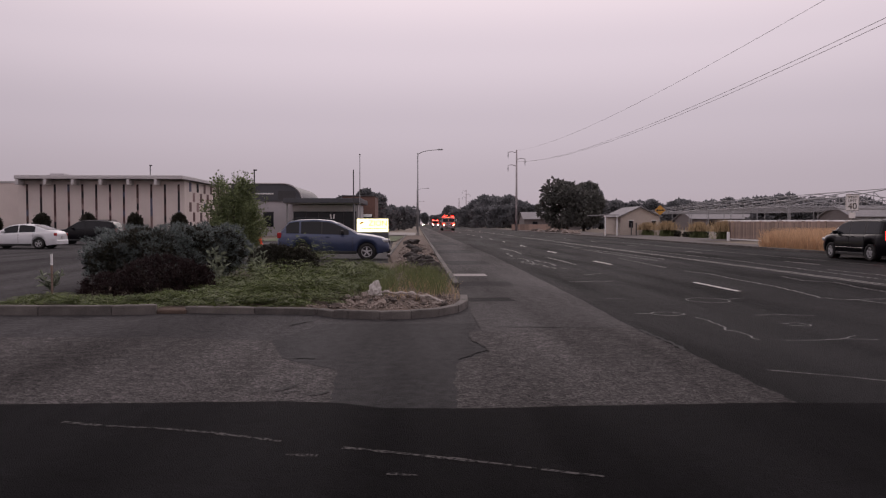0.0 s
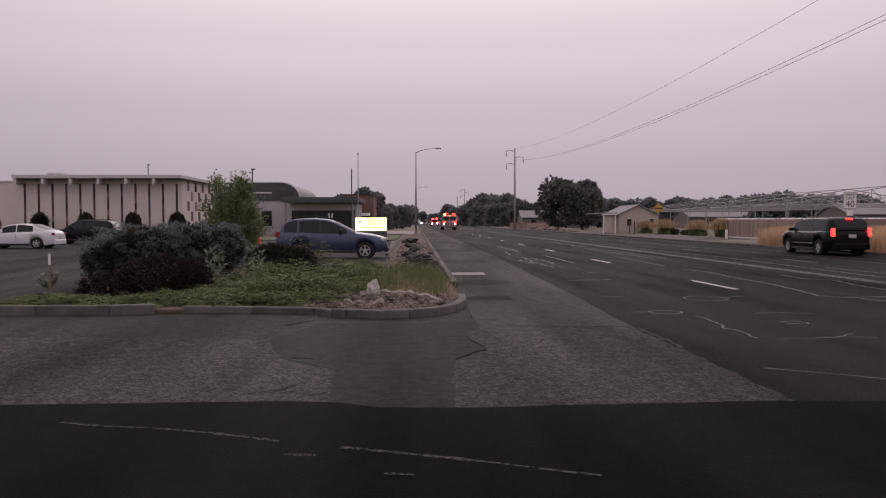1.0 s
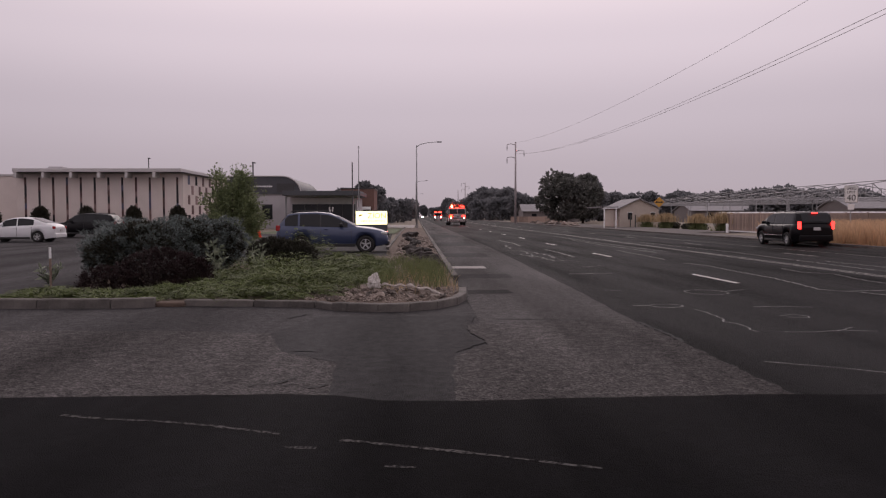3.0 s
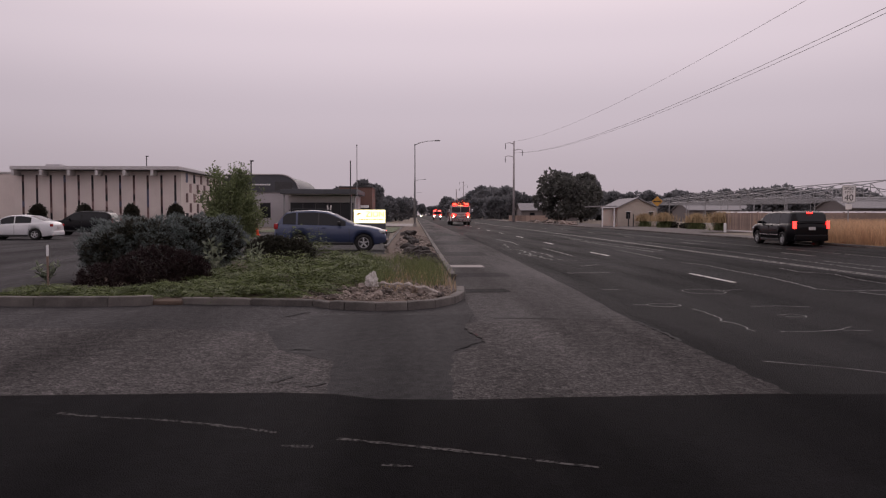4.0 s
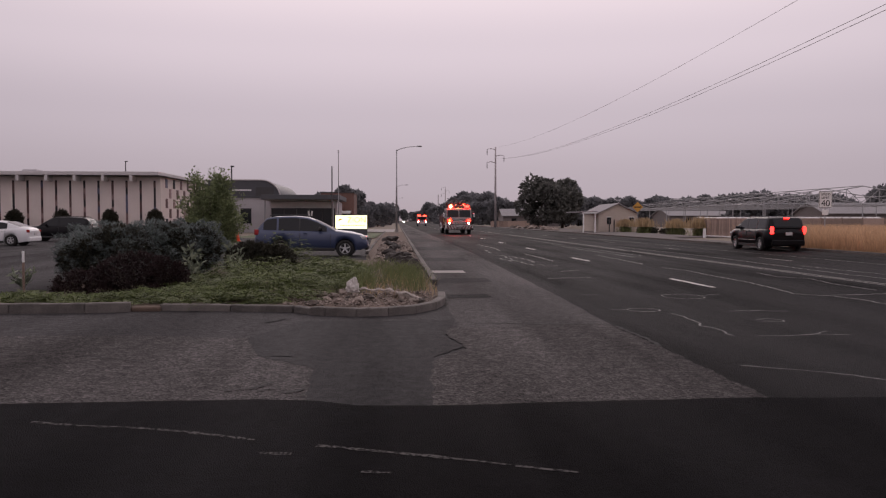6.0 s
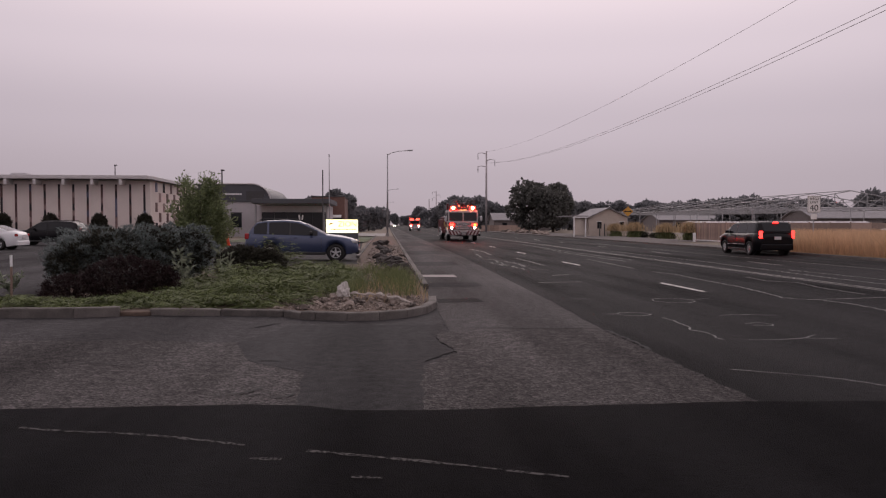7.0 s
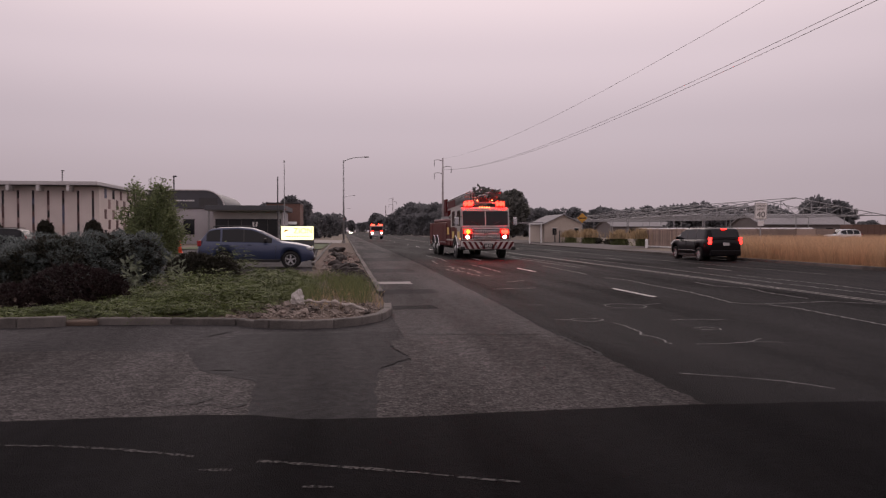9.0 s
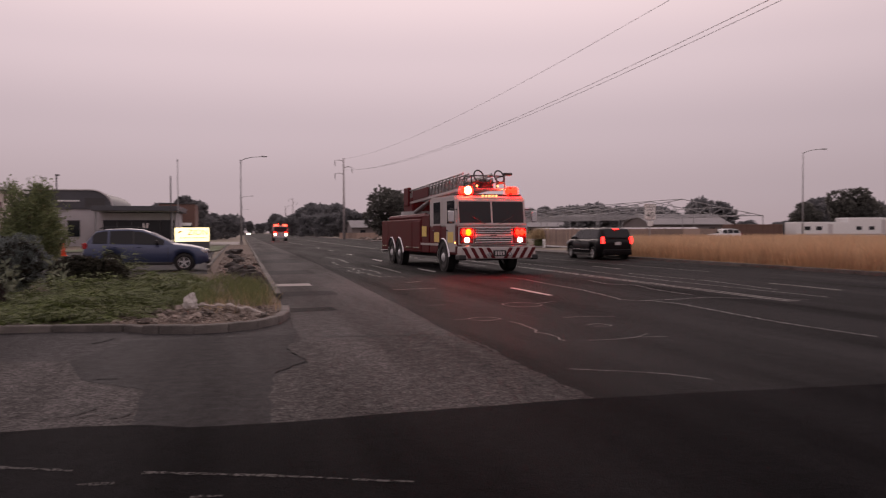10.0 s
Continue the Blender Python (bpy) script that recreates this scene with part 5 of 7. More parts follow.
def plume_grass(x, y, seed, h=1.7):
    rng = np.random.default_rng(seed)
    s = thing("ornamental_grass", pose(x, y, 0), "round clump of ornamental grass with tan plumes", "ornamental grass", "ornamental grasses")
    n = 900
    r = np.abs(rng.normal(0, 0.4, n))
    a = rng.uniform(0, 6.28, n)
    put("blade_clump", blades(rng, r * np.cos(a), r * np.sin(a), np.zeros(n), h * 0.5, 0.04, 0.6, M["grass"], "blade_clump"), s, kind="stuff")
    n = 700
    r = np.abs(rng.normal(0, 0.62, n))
    a = rng.uniform(0, 6.28, n)
    put("plume", blades(rng, r * np.cos(a), r * np.sin(a), np.full(n, h * 0.45), h * 0.6, 0.07, 0.3, M["plume"], "plume"), s, kind="stuff")


for i, (x, y) in enumerate(((29.2, 94.5), (29.0, 86.5), (29.4, 77.5), (29.2, 70.5))):
    plume_grass(x, y, 60 + i, 1.55 + 0.12 * (i % 2))
shrub("low_hedge", [(29.9, 80, 0.25, 0.5, 3.2, 0.3, 0.5), (29.9, 88, 0.25, 0.5, 3.2, 0.3, 0.5)], M["dark_shrub"], 0.09, 6000, 70, "low dark hedge between the plume grasses")

# clipped shrubs along the hall
first = None
for i, x in enumerate((-35.9, -31.5, -27.1, -22.9, -40.4)):
    if first is None:
        first = shrub("clipped_shrub", [(x, 73.2, 1.1, 0.72, 0.6, 1.3, 1.0)], M["dark_shrub"], 0.075, 9000, 80, "round clipped dark evergreen against the pale hall")
        first["group"] = "shrubs along the hall"
    else:
        copy_thing(first, pose(x, 73.2, 0, 0, 0, 70 * i))

# trees
big = tree("broad_tree", 91, 10.2, 10.8, M["tree"], 0.42, 9000, pose(29.4, 147, 0), 0.14, 20, "dark broad leafy tree beside the street")
t2 = tree("broad_tree", 92, 9.5, 8.5, M["tree"], 0.42, 6500, pose(33.4, 150, 0), 0.14, 18, "dark broad leafy tree beside the street")
# distant trees carry the haze in their leaf colour
far_a = tree("distant_tree", 93, 9.5, 10, M["tree_hazed"], 0.55, 4500, pose(40, 176, 0), 0.12, 16, "hazy distant leafy tree", "distant trees")
far_b = tree("distant_tree", 94, 7.5, 11, M["tree_hazed"], 0.55, 4500, pose(24.5, 268, 0), 0.1, 16, "hazy distant leafy tree", "distant trees")
far_c = tree("distant_tree", 95, 8.6, 6.2, M["tree_hazed"], 0.55, 4500, pose(-9.5, 150, 0), 0.15, 14, "hazy distant leafy tree", "distant trees")


def more(src, x, y, s=1.0, turn=0):
    ob = copy_thing(src, pose(x, y, 0, 0, 0, turn))
    ob.scale = (s, s, s)


rng = random.Random(77)
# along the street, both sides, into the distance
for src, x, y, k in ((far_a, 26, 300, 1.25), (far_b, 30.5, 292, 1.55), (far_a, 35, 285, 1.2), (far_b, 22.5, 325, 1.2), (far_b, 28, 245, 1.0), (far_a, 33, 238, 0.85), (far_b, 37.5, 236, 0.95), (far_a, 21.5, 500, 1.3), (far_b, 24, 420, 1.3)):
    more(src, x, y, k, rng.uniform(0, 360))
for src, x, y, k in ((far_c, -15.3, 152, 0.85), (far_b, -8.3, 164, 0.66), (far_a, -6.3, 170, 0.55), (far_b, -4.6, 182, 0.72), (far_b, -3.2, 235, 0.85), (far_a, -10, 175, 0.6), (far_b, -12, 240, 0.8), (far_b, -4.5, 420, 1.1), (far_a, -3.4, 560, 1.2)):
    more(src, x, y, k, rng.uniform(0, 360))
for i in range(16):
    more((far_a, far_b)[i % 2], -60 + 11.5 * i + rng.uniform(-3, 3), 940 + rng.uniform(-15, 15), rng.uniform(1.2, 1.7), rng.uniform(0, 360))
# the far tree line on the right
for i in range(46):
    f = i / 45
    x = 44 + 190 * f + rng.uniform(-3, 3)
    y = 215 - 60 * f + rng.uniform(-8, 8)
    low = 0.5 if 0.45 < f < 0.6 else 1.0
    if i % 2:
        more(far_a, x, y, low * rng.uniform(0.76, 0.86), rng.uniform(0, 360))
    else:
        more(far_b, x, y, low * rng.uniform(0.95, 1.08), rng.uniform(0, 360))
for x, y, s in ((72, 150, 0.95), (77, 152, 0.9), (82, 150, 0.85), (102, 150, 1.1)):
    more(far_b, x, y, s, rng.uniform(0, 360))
more(t2, 87, 91.5, 0.78, 40)
more(t2, 79.2, 91.5, 0.56, 140)
more(far_b, 118, 122, 0.95, 140)
more(far_a, 108, 122, 0.75, 20)


# ---- vehicles ----
def lerp_table(table, v):
    """Smooth reading of a table of (position, value)."""
    if v <= table[0][0]:
        return table[0][1]
    for (a, p), (b, q) in zip(table, table[1:]):
        if v <= b:
            f = (v - a) / (b - a)
            return p + (q - p) * f
    return table[-1][1]


PAINT = dict(
    blue=material("blue_car_paint", (0.036, 0.050, 0.104), 0.35, 0.2, vary=0.08, scale=2, bump=0, coat=0.4),
    white=material("white_car_paint", (0.66, 0.66, 0.68), 0.35, vary=0.05, bump=0, coat=0.6),
    black=material("black_car_paint", (0.005, 0.0045, 0.006), 0.3, 0.0, vary=0.1, bump=0, coat=0.05, spec=0.15),
    dark=material("dark_car_paint", (0.014, 0.015, 0.018), 0.35, 0.0, vary=0.1, bump=0, coat=0.6),
    red=material("red_engine_paint", (0.085, 0.0065, 0.0085), 0.55, vary=0.2, scale=1.5, bump=0.04, spec=0.2),
    cream=material("white_engine_paint", (0.42, 0.38, 0.375), 0.5, vary=0.12, bump=0.03, coat=0.1),
    gold=material("gold_reflective", (0.75, 0.55, 0.16), 0.4, vary=0.1, bump=0),
    chrome=material("chrome", (0.55, 0.55, 0.56), 0.2, 1.0, vary=0.05, bump=0),
    alloy=material("alloy_wheel", (0.50, 0.50, 0.51), 0.35, 0.25, vary=0.1, bump=0),
    steel=material("brushed_steel", (0.22, 0.215, 0.215), 0.45, 0.6, vary=0.15, bump=0.05),
    tyre=material("tyre_rubber", (0.016, 0.015, 0.015), 0.85, vary=0.3, bump=0.2),
    trim=material("black_trim", (0.012, 0.012, 0.013), 0.5, vary=0.2, bump=0.05),
    glass=glassy("car_glass", (0.011, 0.012, 0.015), 0.05, 0.26),
    lens=material("clear_lens", (0.50, 0.51, 0.53), 0.15, 0.3, vary=0.15, bump=0, coat=1.0),
    tail=material("red_lens", (0.30, 0.012, 0.015), 0.2, vary=0.15, bump=0, coat=1.0),
    brake=glow("brake_light", (1.0, 0.022, 0.018), 6.0),
    lamp=glow("headlight", (1.0, 0.88, 0.74), 14.0),
    flash=glow("flash_face", (1.0, 0.075, 0.026), 170.0),
    front_flash=glow("front_flash_face", (1.0, 0.011, 0.0016), 110.0),
    red_lamp=glow("red_lamp_face", (1.0, 0.0030, 0.0018), 110.0),
    beam=glow("warning_beam", (1.0, 0.014, 0.008), 34.0),
    amber=glow("clearance_lamp", (1.0, 0.35, 0.12), 4.0),
)


def wheel(parent, x, y, r, width, spokes=5, rim_share=0.66, outside=1, name="wheel"):
    """A wheel about the x axis: tyre and spoked rim."""
    w = put(name, None, parent, pose(x, y, r))
    part("tyre", disc_wheel(bmesh.new(), r * rim_share, r, width), PAINT["tyre"], w, smooth=True)
    bm = bmesh.new()
    disc_wheel(bm, r * rim_share * 0.88, r * rim_share * 1.01, width * 0.8, sides=20)
    for k in range(spokes):
        a = 2 * math.pi * k / spokes
        made = bmesh.ops.create_cube(bm, size=1, matrix=Matrix.Rotation(a, 4, "X") @ Matrix.Translation((outside * width * 0.28, 0, r * rim_share * 0.5)) @ Matrix.Diagonal((width * 0.15, r * 0.17, r * rim_share * 0.95, 1)))
    tube(bm, [(outside * width * 0.1, 0, 0), (outside * width * 0.4, 0, 0)], r * 0.17, 12)
    part("rim", bm, PAINT["alloy"], w)
    part("brake_disc", rod([(-width * 0.2, 0, 0), (outside * width * 0.1, 0, 0)], r * rim_share * 0.86, 18), PAINT["trim"], w)
    return w


def car(name, m, label, spec, paint):
    """A car, its nose at y = 0 and its tail at y = length, built of lofted body and cabin, glass, lamps, wheels and trim."""
    L, W = spec["length"], spec["width"] / 2
    c = thing(name, m, label, "car")
    axles, r = spec["axles"], spec["wheel"]
    sill, belt, roof = spec["sill"], spec["belt"], spec["roof"]

    def half(y):
        e = min(y, L - y)
        k = min(1, e / spec.get("taper", 0.7))
        return W * (0.78 + 0.22 * math.sin(k * math.pi / 2))

    def bottom(y):
        z = sill + 0.10 * max(0, 1 - min(y, L - y) / 0.5)
        for a in axles:
            d = abs(y - a)
            if d < r * 1.16:
                z = max(z, r + math.sqrt((r * 1.16) ** 2 - d * d) * 0.98)
        return z

    n = int(L / 0.045)
    ys = [L * i / n for i in range(n + 1)]
    v, f = [], []
    ring = 13
    for y in ys:
        w, b, t = half(y), bottom(y), lerp_table(belt, y)
        h = t - b
        sec = [(0.90, 0), (0.985, 0.22), (1.0, 0.5), (0.985, 0.80), (0.93, 0.99), (0.62, 1.0 + 0.05 / max(h, 0.1)), (0, 1.0 + 0.07 / max(h, 0.1))]
        pts = [(w * a, y, b + h * z) for a, z in sec]
        v += pts + [(-x, yy, z) for x, yy, z in pts[-2::-1]]
    for i in range(n):
        for j in range(ring - 1):
            a = i * ring + j
            f.append((a, a + 1, a + ring + 1, a + ring))
    f.append(tuple(range(ring))[::-1])
    f.append(tuple(range(n * ring, n * ring + ring)))
    body = put("body", mesh_of("body", v, f, paint, True), c)
    body.data.polygons.foreach_set("use_smooth", [len(p.vertices) == 4 for p in body.data.polygons])
    # floor pan and wheel housings keep the light out
    part("floor_pan", block((-W * 0.8, 0.25, sill + 0.02), (W * 0.8, L - 0.25, sill + 0.30)), PAINT["trim"], c)

    ya, yb = roof[0][0], roof[-1][0]

    def cabin(y, s):
        """Point of the cabin's side: s = 0 belt, 1 roof edge."""
        t, z = lerp_table(belt, y) - 0.02, lerp_table(roof, y)
        wb = half(y) * 0.93
        wt = wb - max(0, z - t) * spec.get("tumble", 0.30)
        return wb + (wt - wb) * s, t + (z - t) * s

    m_ = int((yb - ya) / 0.05)
    v, f = [], []
    ring = 9
    for i in range(m_ + 1):
        y = ya + (yb - ya) * i / m_
        pts = []
        for s in (0, 0.5, 0.93):
            x, z = cabin(y, s)
            pts.append((x, y, z))
        x, z = cabin(y, 1)
        pts += [(x * 0.90, y, z + 0.012), (0, y, z + 0.035)]
        v += pts + [(-a, b, d) for a, b, d in pts[-2::-1]]
    for i in range(m_):
        for j in range(ring - 1):
            a = i * ring + j
            f.append((a, a + 1, a + ring + 1, a + ring))
    put("cabin", mesh_of("cabin", v, f, paint, True), c)

    def pane(nm, y0, y1, side, lo=0.04, hi=0.90):
        v, f = [], []
        k = 8
        for i in range(k + 1):
            y = y0 + (y1 - y0) * i / k
            for s in (lo, hi):
                x, z = cabin(y, s)
                v.append((side * (x + 0.010), y, z))
                v.append((side * (x - 0.012), y, z))
        for i in range(k):
            a = 4 * i
            f += [(a, a + 2, a + 6, a + 4), (a + 1, a + 5, a + 7, a + 3), (a, a + 4, a + 5, a + 1), (a + 2, a + 3, a + 7, a + 6)]
        f += [(0, 1, 3, 2), (4 * k, 4 * k + 2, 4 * k + 3, 4 * k + 1)]
        put(nm, mesh_of(nm, v, f, PAINT["trim"] if nm == "pillar" else PAINT["glass"]), c)

    for side in (-1, 1):
        for y0, y1 in spec["panes"]:
            pane("side_window", y0, y1, side)
        for y0, y1 in spec.get("pillars", ()):
            pane("pillar", y0, y1, side)
        if spec.get("moulding"):
            z = spec["moulding"]
            part("side_moulding", block((side * W * 0.985, axles[0] + r * 1.25, z), (side * (W + 0.012), axles[1] - r * 1.25, z + 0.035), 0.008), PAINT["chrome"], c)
    for nm, y0, y1 in (("windscreen", *spec["screen"]), ("rear_window", *spec["rear"])):
        v, f = [], []
        for i in range(9):
            y = y0 + (y1 - y0) * i / 8
            x, z = cabin(y, 1)
            for u in (-0.86, -0.45, 0, 0.45, 0.86):
                v.append((x * u, y + (0.012 if nm == "rear_window" else -0.012), z + 0.045 - 0.025 * u * u))
        for i in range(8):
            for j in range(4):
                a = 5 * i + j
                f.append((a, a + 1, a + 6, a + 5))
        put(nm, mesh_of(nm, v, f, PAINT["glass"], True), c)

    for y in axles:
        for side in (-1, 1):
            wheel(c, side * (W - 0.12), y, r, 0.22, outside=side)
            # wheel housing behind the wheel
            part("wheel_housing", rod([(side * (W - 0.30), y, r), (side * (W - 0.27), y, r)], r * 1.13, 20), PAINT["trim"], c)
    hz = spec["lamp_z"]
    for side in (-1, 1):
        x = half(0.18)
        part("headlight", block((side * x * 0.55, 0.03, hz), (side * x * 1.0, 0.34, hz + 0.14), 0.04), PAINT["lens"], c)
        lit = spec.get("lit")
        t0, t1 = spec["tail_z"]
        xt = half(L - 0.12)
        part("tail_light", block((side * xt * 0.85, L - 0.16, t0), (side * (xt * 1.0 + 0.005), L + 0.015, t1), 0.03), PAINT["brake"] if lit else PAINT["tail"], c)
        mr = part("mirror", block((side * (W * 0.93), spec["mirror"][0], spec["mirror"][1]), (side * (W * 0.93 + 0.22), spec["mirror"][0] + 0.12, spec["mirror"][1] + 0.15), 0.04), PAINT["trim"] if spec.get("dark_mirror") else paint, c)
        for y in spec["handles"]:
            part("door_handle", block((side * (W * 0.985), y, spec["handle_z"]), (side * (W * 0.985 + 0.035), y + 0.17, spec["handle_z"] + 0.035), 0.01), paint, c)
        for y in spec["seams"]:
            x0 = half(y)
            part("door_seam", block((side * (x0 * 0.975), y, sill + 0.14), (side * (x0 * 1.003), y + 0.012, lerp_table(belt, y) - 0.10)), PAINT["trim"], c)
        part("sill_trim", block((side * W * 0.93, axles[0] + r * 1.2, sill - 0.01), (side * (W * 0.985), axles[1] - r * 1.2, sill + 0.11), 0.02), PAINT["trim"], c)
        if spec.get("rails"):
            ra, rb, rz = spec["rails"]
            part("roof_rail", rod([(side * W * 0.66, ra, rz), (side * W * 0.68, ra + 0.15, rz + 0.06), (side * W * 0.68, rb - 0.15, rz + 0.06), (side * W * 0.66, rb, rz)], 0.022, 6), PAINT["trim"], c)
    part("front_bumper", block((-W * 0.74, -0.04, sill + 0.02), (W * 0.74, 0.14, sill + 0.22), 0.05), PAINT["trim"], c)
    part("grille", block((-W * 0.42, -0.02, hz - 0.10), (W * 0.42, 0.08, hz + 0.08), 0.03), PAINT["trim"], c)
    part("rear_bumper", block((-W * 0.80, L - 0.14, sill + 0.05), (W * 0.80, L + 0.06, sill + 0.33), 0.05), paint if not spec.get("dark_mirror") else PAINT["trim"], c)
    part("number_plate", block((-0.16, L + 0.03, spec["plate"]), (0.16, L + 0.065, spec["plate"] + 0.15), 0.005), M["fascia"], c)
    if spec.get("lit"):
        part("high_brake_light", block((-0.12, spec["rear"][0] + 0.02, spec["roof_z"] - 0.03), (0.12, spec["rear"][0] + 0.18, spec["roof_z"] + 0.035), 0.01), PAINT["brake"], c)
    return c


WAGON = dict(length=4.6, width=1.80, axles=(0.92, 3.56), wheel=0.345, sill=0.26, taper=0.75,
             belt=[(0, 0.60), (0.08, 0.76), (0.25, 0.86), (0.7, 0.97), (1.4, 1.05), (2.2, 1.06), (3.6, 1.09), (4.35, 1.12), (4.5, 1.06), (4.6, 0.85)],
             roof=[(1.25, 1.03), (2.15, 1.50), (2.45, 1.61), (3.0, 1.66), (3.8, 1.635), (4.12, 1.57), (4.52, 1.11)],
             panes=[(1.66, 2.74), (2.80, 3.62), (3.70, 4.24)], pillars=[(2.74, 2.80)], screen=(1.34, 2.16), rear=(4.08, 4.46), lamp_z=0.72, tail_z=(0.90, 1.14), mirror=(1.86, 1.08),
             handles=(2.46, 3.34), handle_z=0.95, seams=(1.5, 2.75, 3.6), rails=(2.5, 4.0, 1.675), plate=0.82, roof_z=1.58, dark_mirror=True)
SEDAN = dict(length=4.55, width=1.80, axles=(0.90, 3.55), wheel=0.325, sill=0.20, taper=0.8,
             belt=[(0, 0.55), (0.1, 0.70), (0.35, 0.78), (1.2, 0.92), (2.2, 0.97), (3.4, 1.02), (4.2, 1.05), (4.45, 0.98), (4.55, 0.80)],
             roof=[(1.0, 0.93), (1.75, 1.34), (2.15, 1.44), (2.7, 1.46), (3.2, 1.40), (3.7, 1.22), (4.15, 1.05)],
             panes=[(1.55, 2.35), (2.42, 3.35)], screen=(1.1, 1.95), rear=(3.2, 4.0), lamp_z=0.62, tail_z=(0.78, 0.95), mirror=(1.5, 0.95),
             handles=(2.15, 3.05), handle_z=0.84, seams=(1.3, 2.38, 3.25), plate=0.62, roof_z=1.4)
SUV = dict(length=4.9, width=1.90, axles=(0.95, 3.82), wheel=0.37, sill=0.27, taper=0.7,
           belt=[(0, 0.72), (0.1, 0.90), (0.35, 1.0), (1.3, 1.08), (2.4, 1.10), (4.6, 1.13), (4.8, 1.08), (4.9, 0.88)],
           roof=[(1.2, 1.09), (2.0, 1.60), (2.4, 1.70), (3.2, 1.72), (4.2, 1.66), (4.5, 1.55), (4.8, 1.12)],
           panes=[(1.8, 2.6), (2.68, 3.5), (3.58, 4.45)], screen=(1.3, 2.05), rear=(4.4, 4.75), lamp_z=0.82, tail_z=(0.9, 1.2), mirror=(1.75, 1.08),
           handles=(2.4, 3.3), handle_z=0.95, seams=(1.5, 2.63, 3.54), rails=(2.2, 4.3, 1.7), plate=0.85, roof_z=1.6)
VAN = dict(length=4.85, width=1.98, axles=(0.93, 3.85), wheel=0.345, sill=0.22, taper=0.55, tumble=0.2,
           belt=[(0, 0.66), (0.1, 0.85), (0.3, 0.95), (0.95, 1.06), (2.0, 1.08), (4.6, 1.10), (4.78, 1.06), (4.85, 0.85)],
           roof=[(0.75, 1.05), (1.65, 1.52), (2.05, 1.63), (3.0, 1.66), (4.3, 1.64), (4.55, 1.57), (4.80, 1.10)],
           panes=[(1.45, 2.3), (2.38, 3.4), (3.48, 4.52)], screen=(0.88, 1.75), rear=(4.50, 4.77), lamp_z=0.74, tail_z=(0.84, 1.2), pillars=[(2.3, 2.38), (3.4, 3.48)], moulding=0.5, mirror=(1.35, 1.06),
           handles=(2.1, 2.6), handle_z=0.96, seams=(1.2, 2.34, 3.44), rails=(2.0, 4.2, 1.64), plate=0.78, roof_z=1.60, lit=True)

wagon = car("parked_wagon", pose(-1.17, 31.95, 0.0, 0, 0, 90), "dark blue estate car with roof rails parked in the lot", WAGON, PAINT["blue"])
rng = random.Random(3)
box_on = thing("roof_tag", pose(-3.55, 31.6, 1.70), "small pale forked bracket on the car roof", "roof bracket")
for s in (-1, 1):
    part("prong", block((s * 0.05 - 0.03, -0.02, 0), (s * 0.05 + 0.03, 0.02, 0.20), 0.01), M["bag"], box_on, m=pose(0, 0, 0, 0, s * 8, 0))
car("white_sedan", pose(-26.0, 46.2, 0.0, 0, 0, -90), "white saloon car parked in the lot", SEDAN, PAINT["white"])
car("dark_suv", pose(-26.5, 55.8, 0.0, 0, 0, -90), "black sport utility car parked before the hall", SUV, PAINT["black"])
van = car("waiting_van", pose(18.35, 39.4, 0.004, 0, 0, 178), "black people carrier with lit brake lights at the kerb", VAN, PAINT["black"])


def beacon(parent, name, at, w, h):
    """A turning flasher: one white-hot lamp face and five red ones. Upright axis, in its parent's space."""
    b = put(name, None, parent, pose(*at))
    rad, ht = h, w / 2
    for k in range(6):
        # a round lens, domed outwards
        vs, fs, n = [(0, -rad * 0.98, 0)], [], 14
        for q, y in ((0.62, 0.93), (1.0, 0.80)):
            vs += [(rad * 0.5 * q * math.cos(2 * math.pi * j / n), -rad * y, ht * q * math.sin(2 * math.pi * j / n)) for j in range(n)]
        fs = [(0, 1 + j, 1 + (j + 1) % n) for j in range(n)] + [(1 + j, 1 + n + j, 1 + n + (j + 1) % n, 1 + (j + 1) % n) for j in range(n)] + [tuple(range(1 + n, 1 + 2 * n))]
        me = mesh_of("flash_face" if k == 0 else "red_face", vs, fs, PAINT["red_lamp"] if k else PAINT["flash"] if "roof" in name else PAINT["front_flash"])
        put(me.name, me, b, Matrix.Rotation(math.pi / 3 * k, 4, "Z"))
    part("core", rod([(0, 0, -w / 2), (0, 0, w / 2)], rad * 0.7, 6), PAINT["trim"], b)
    return b


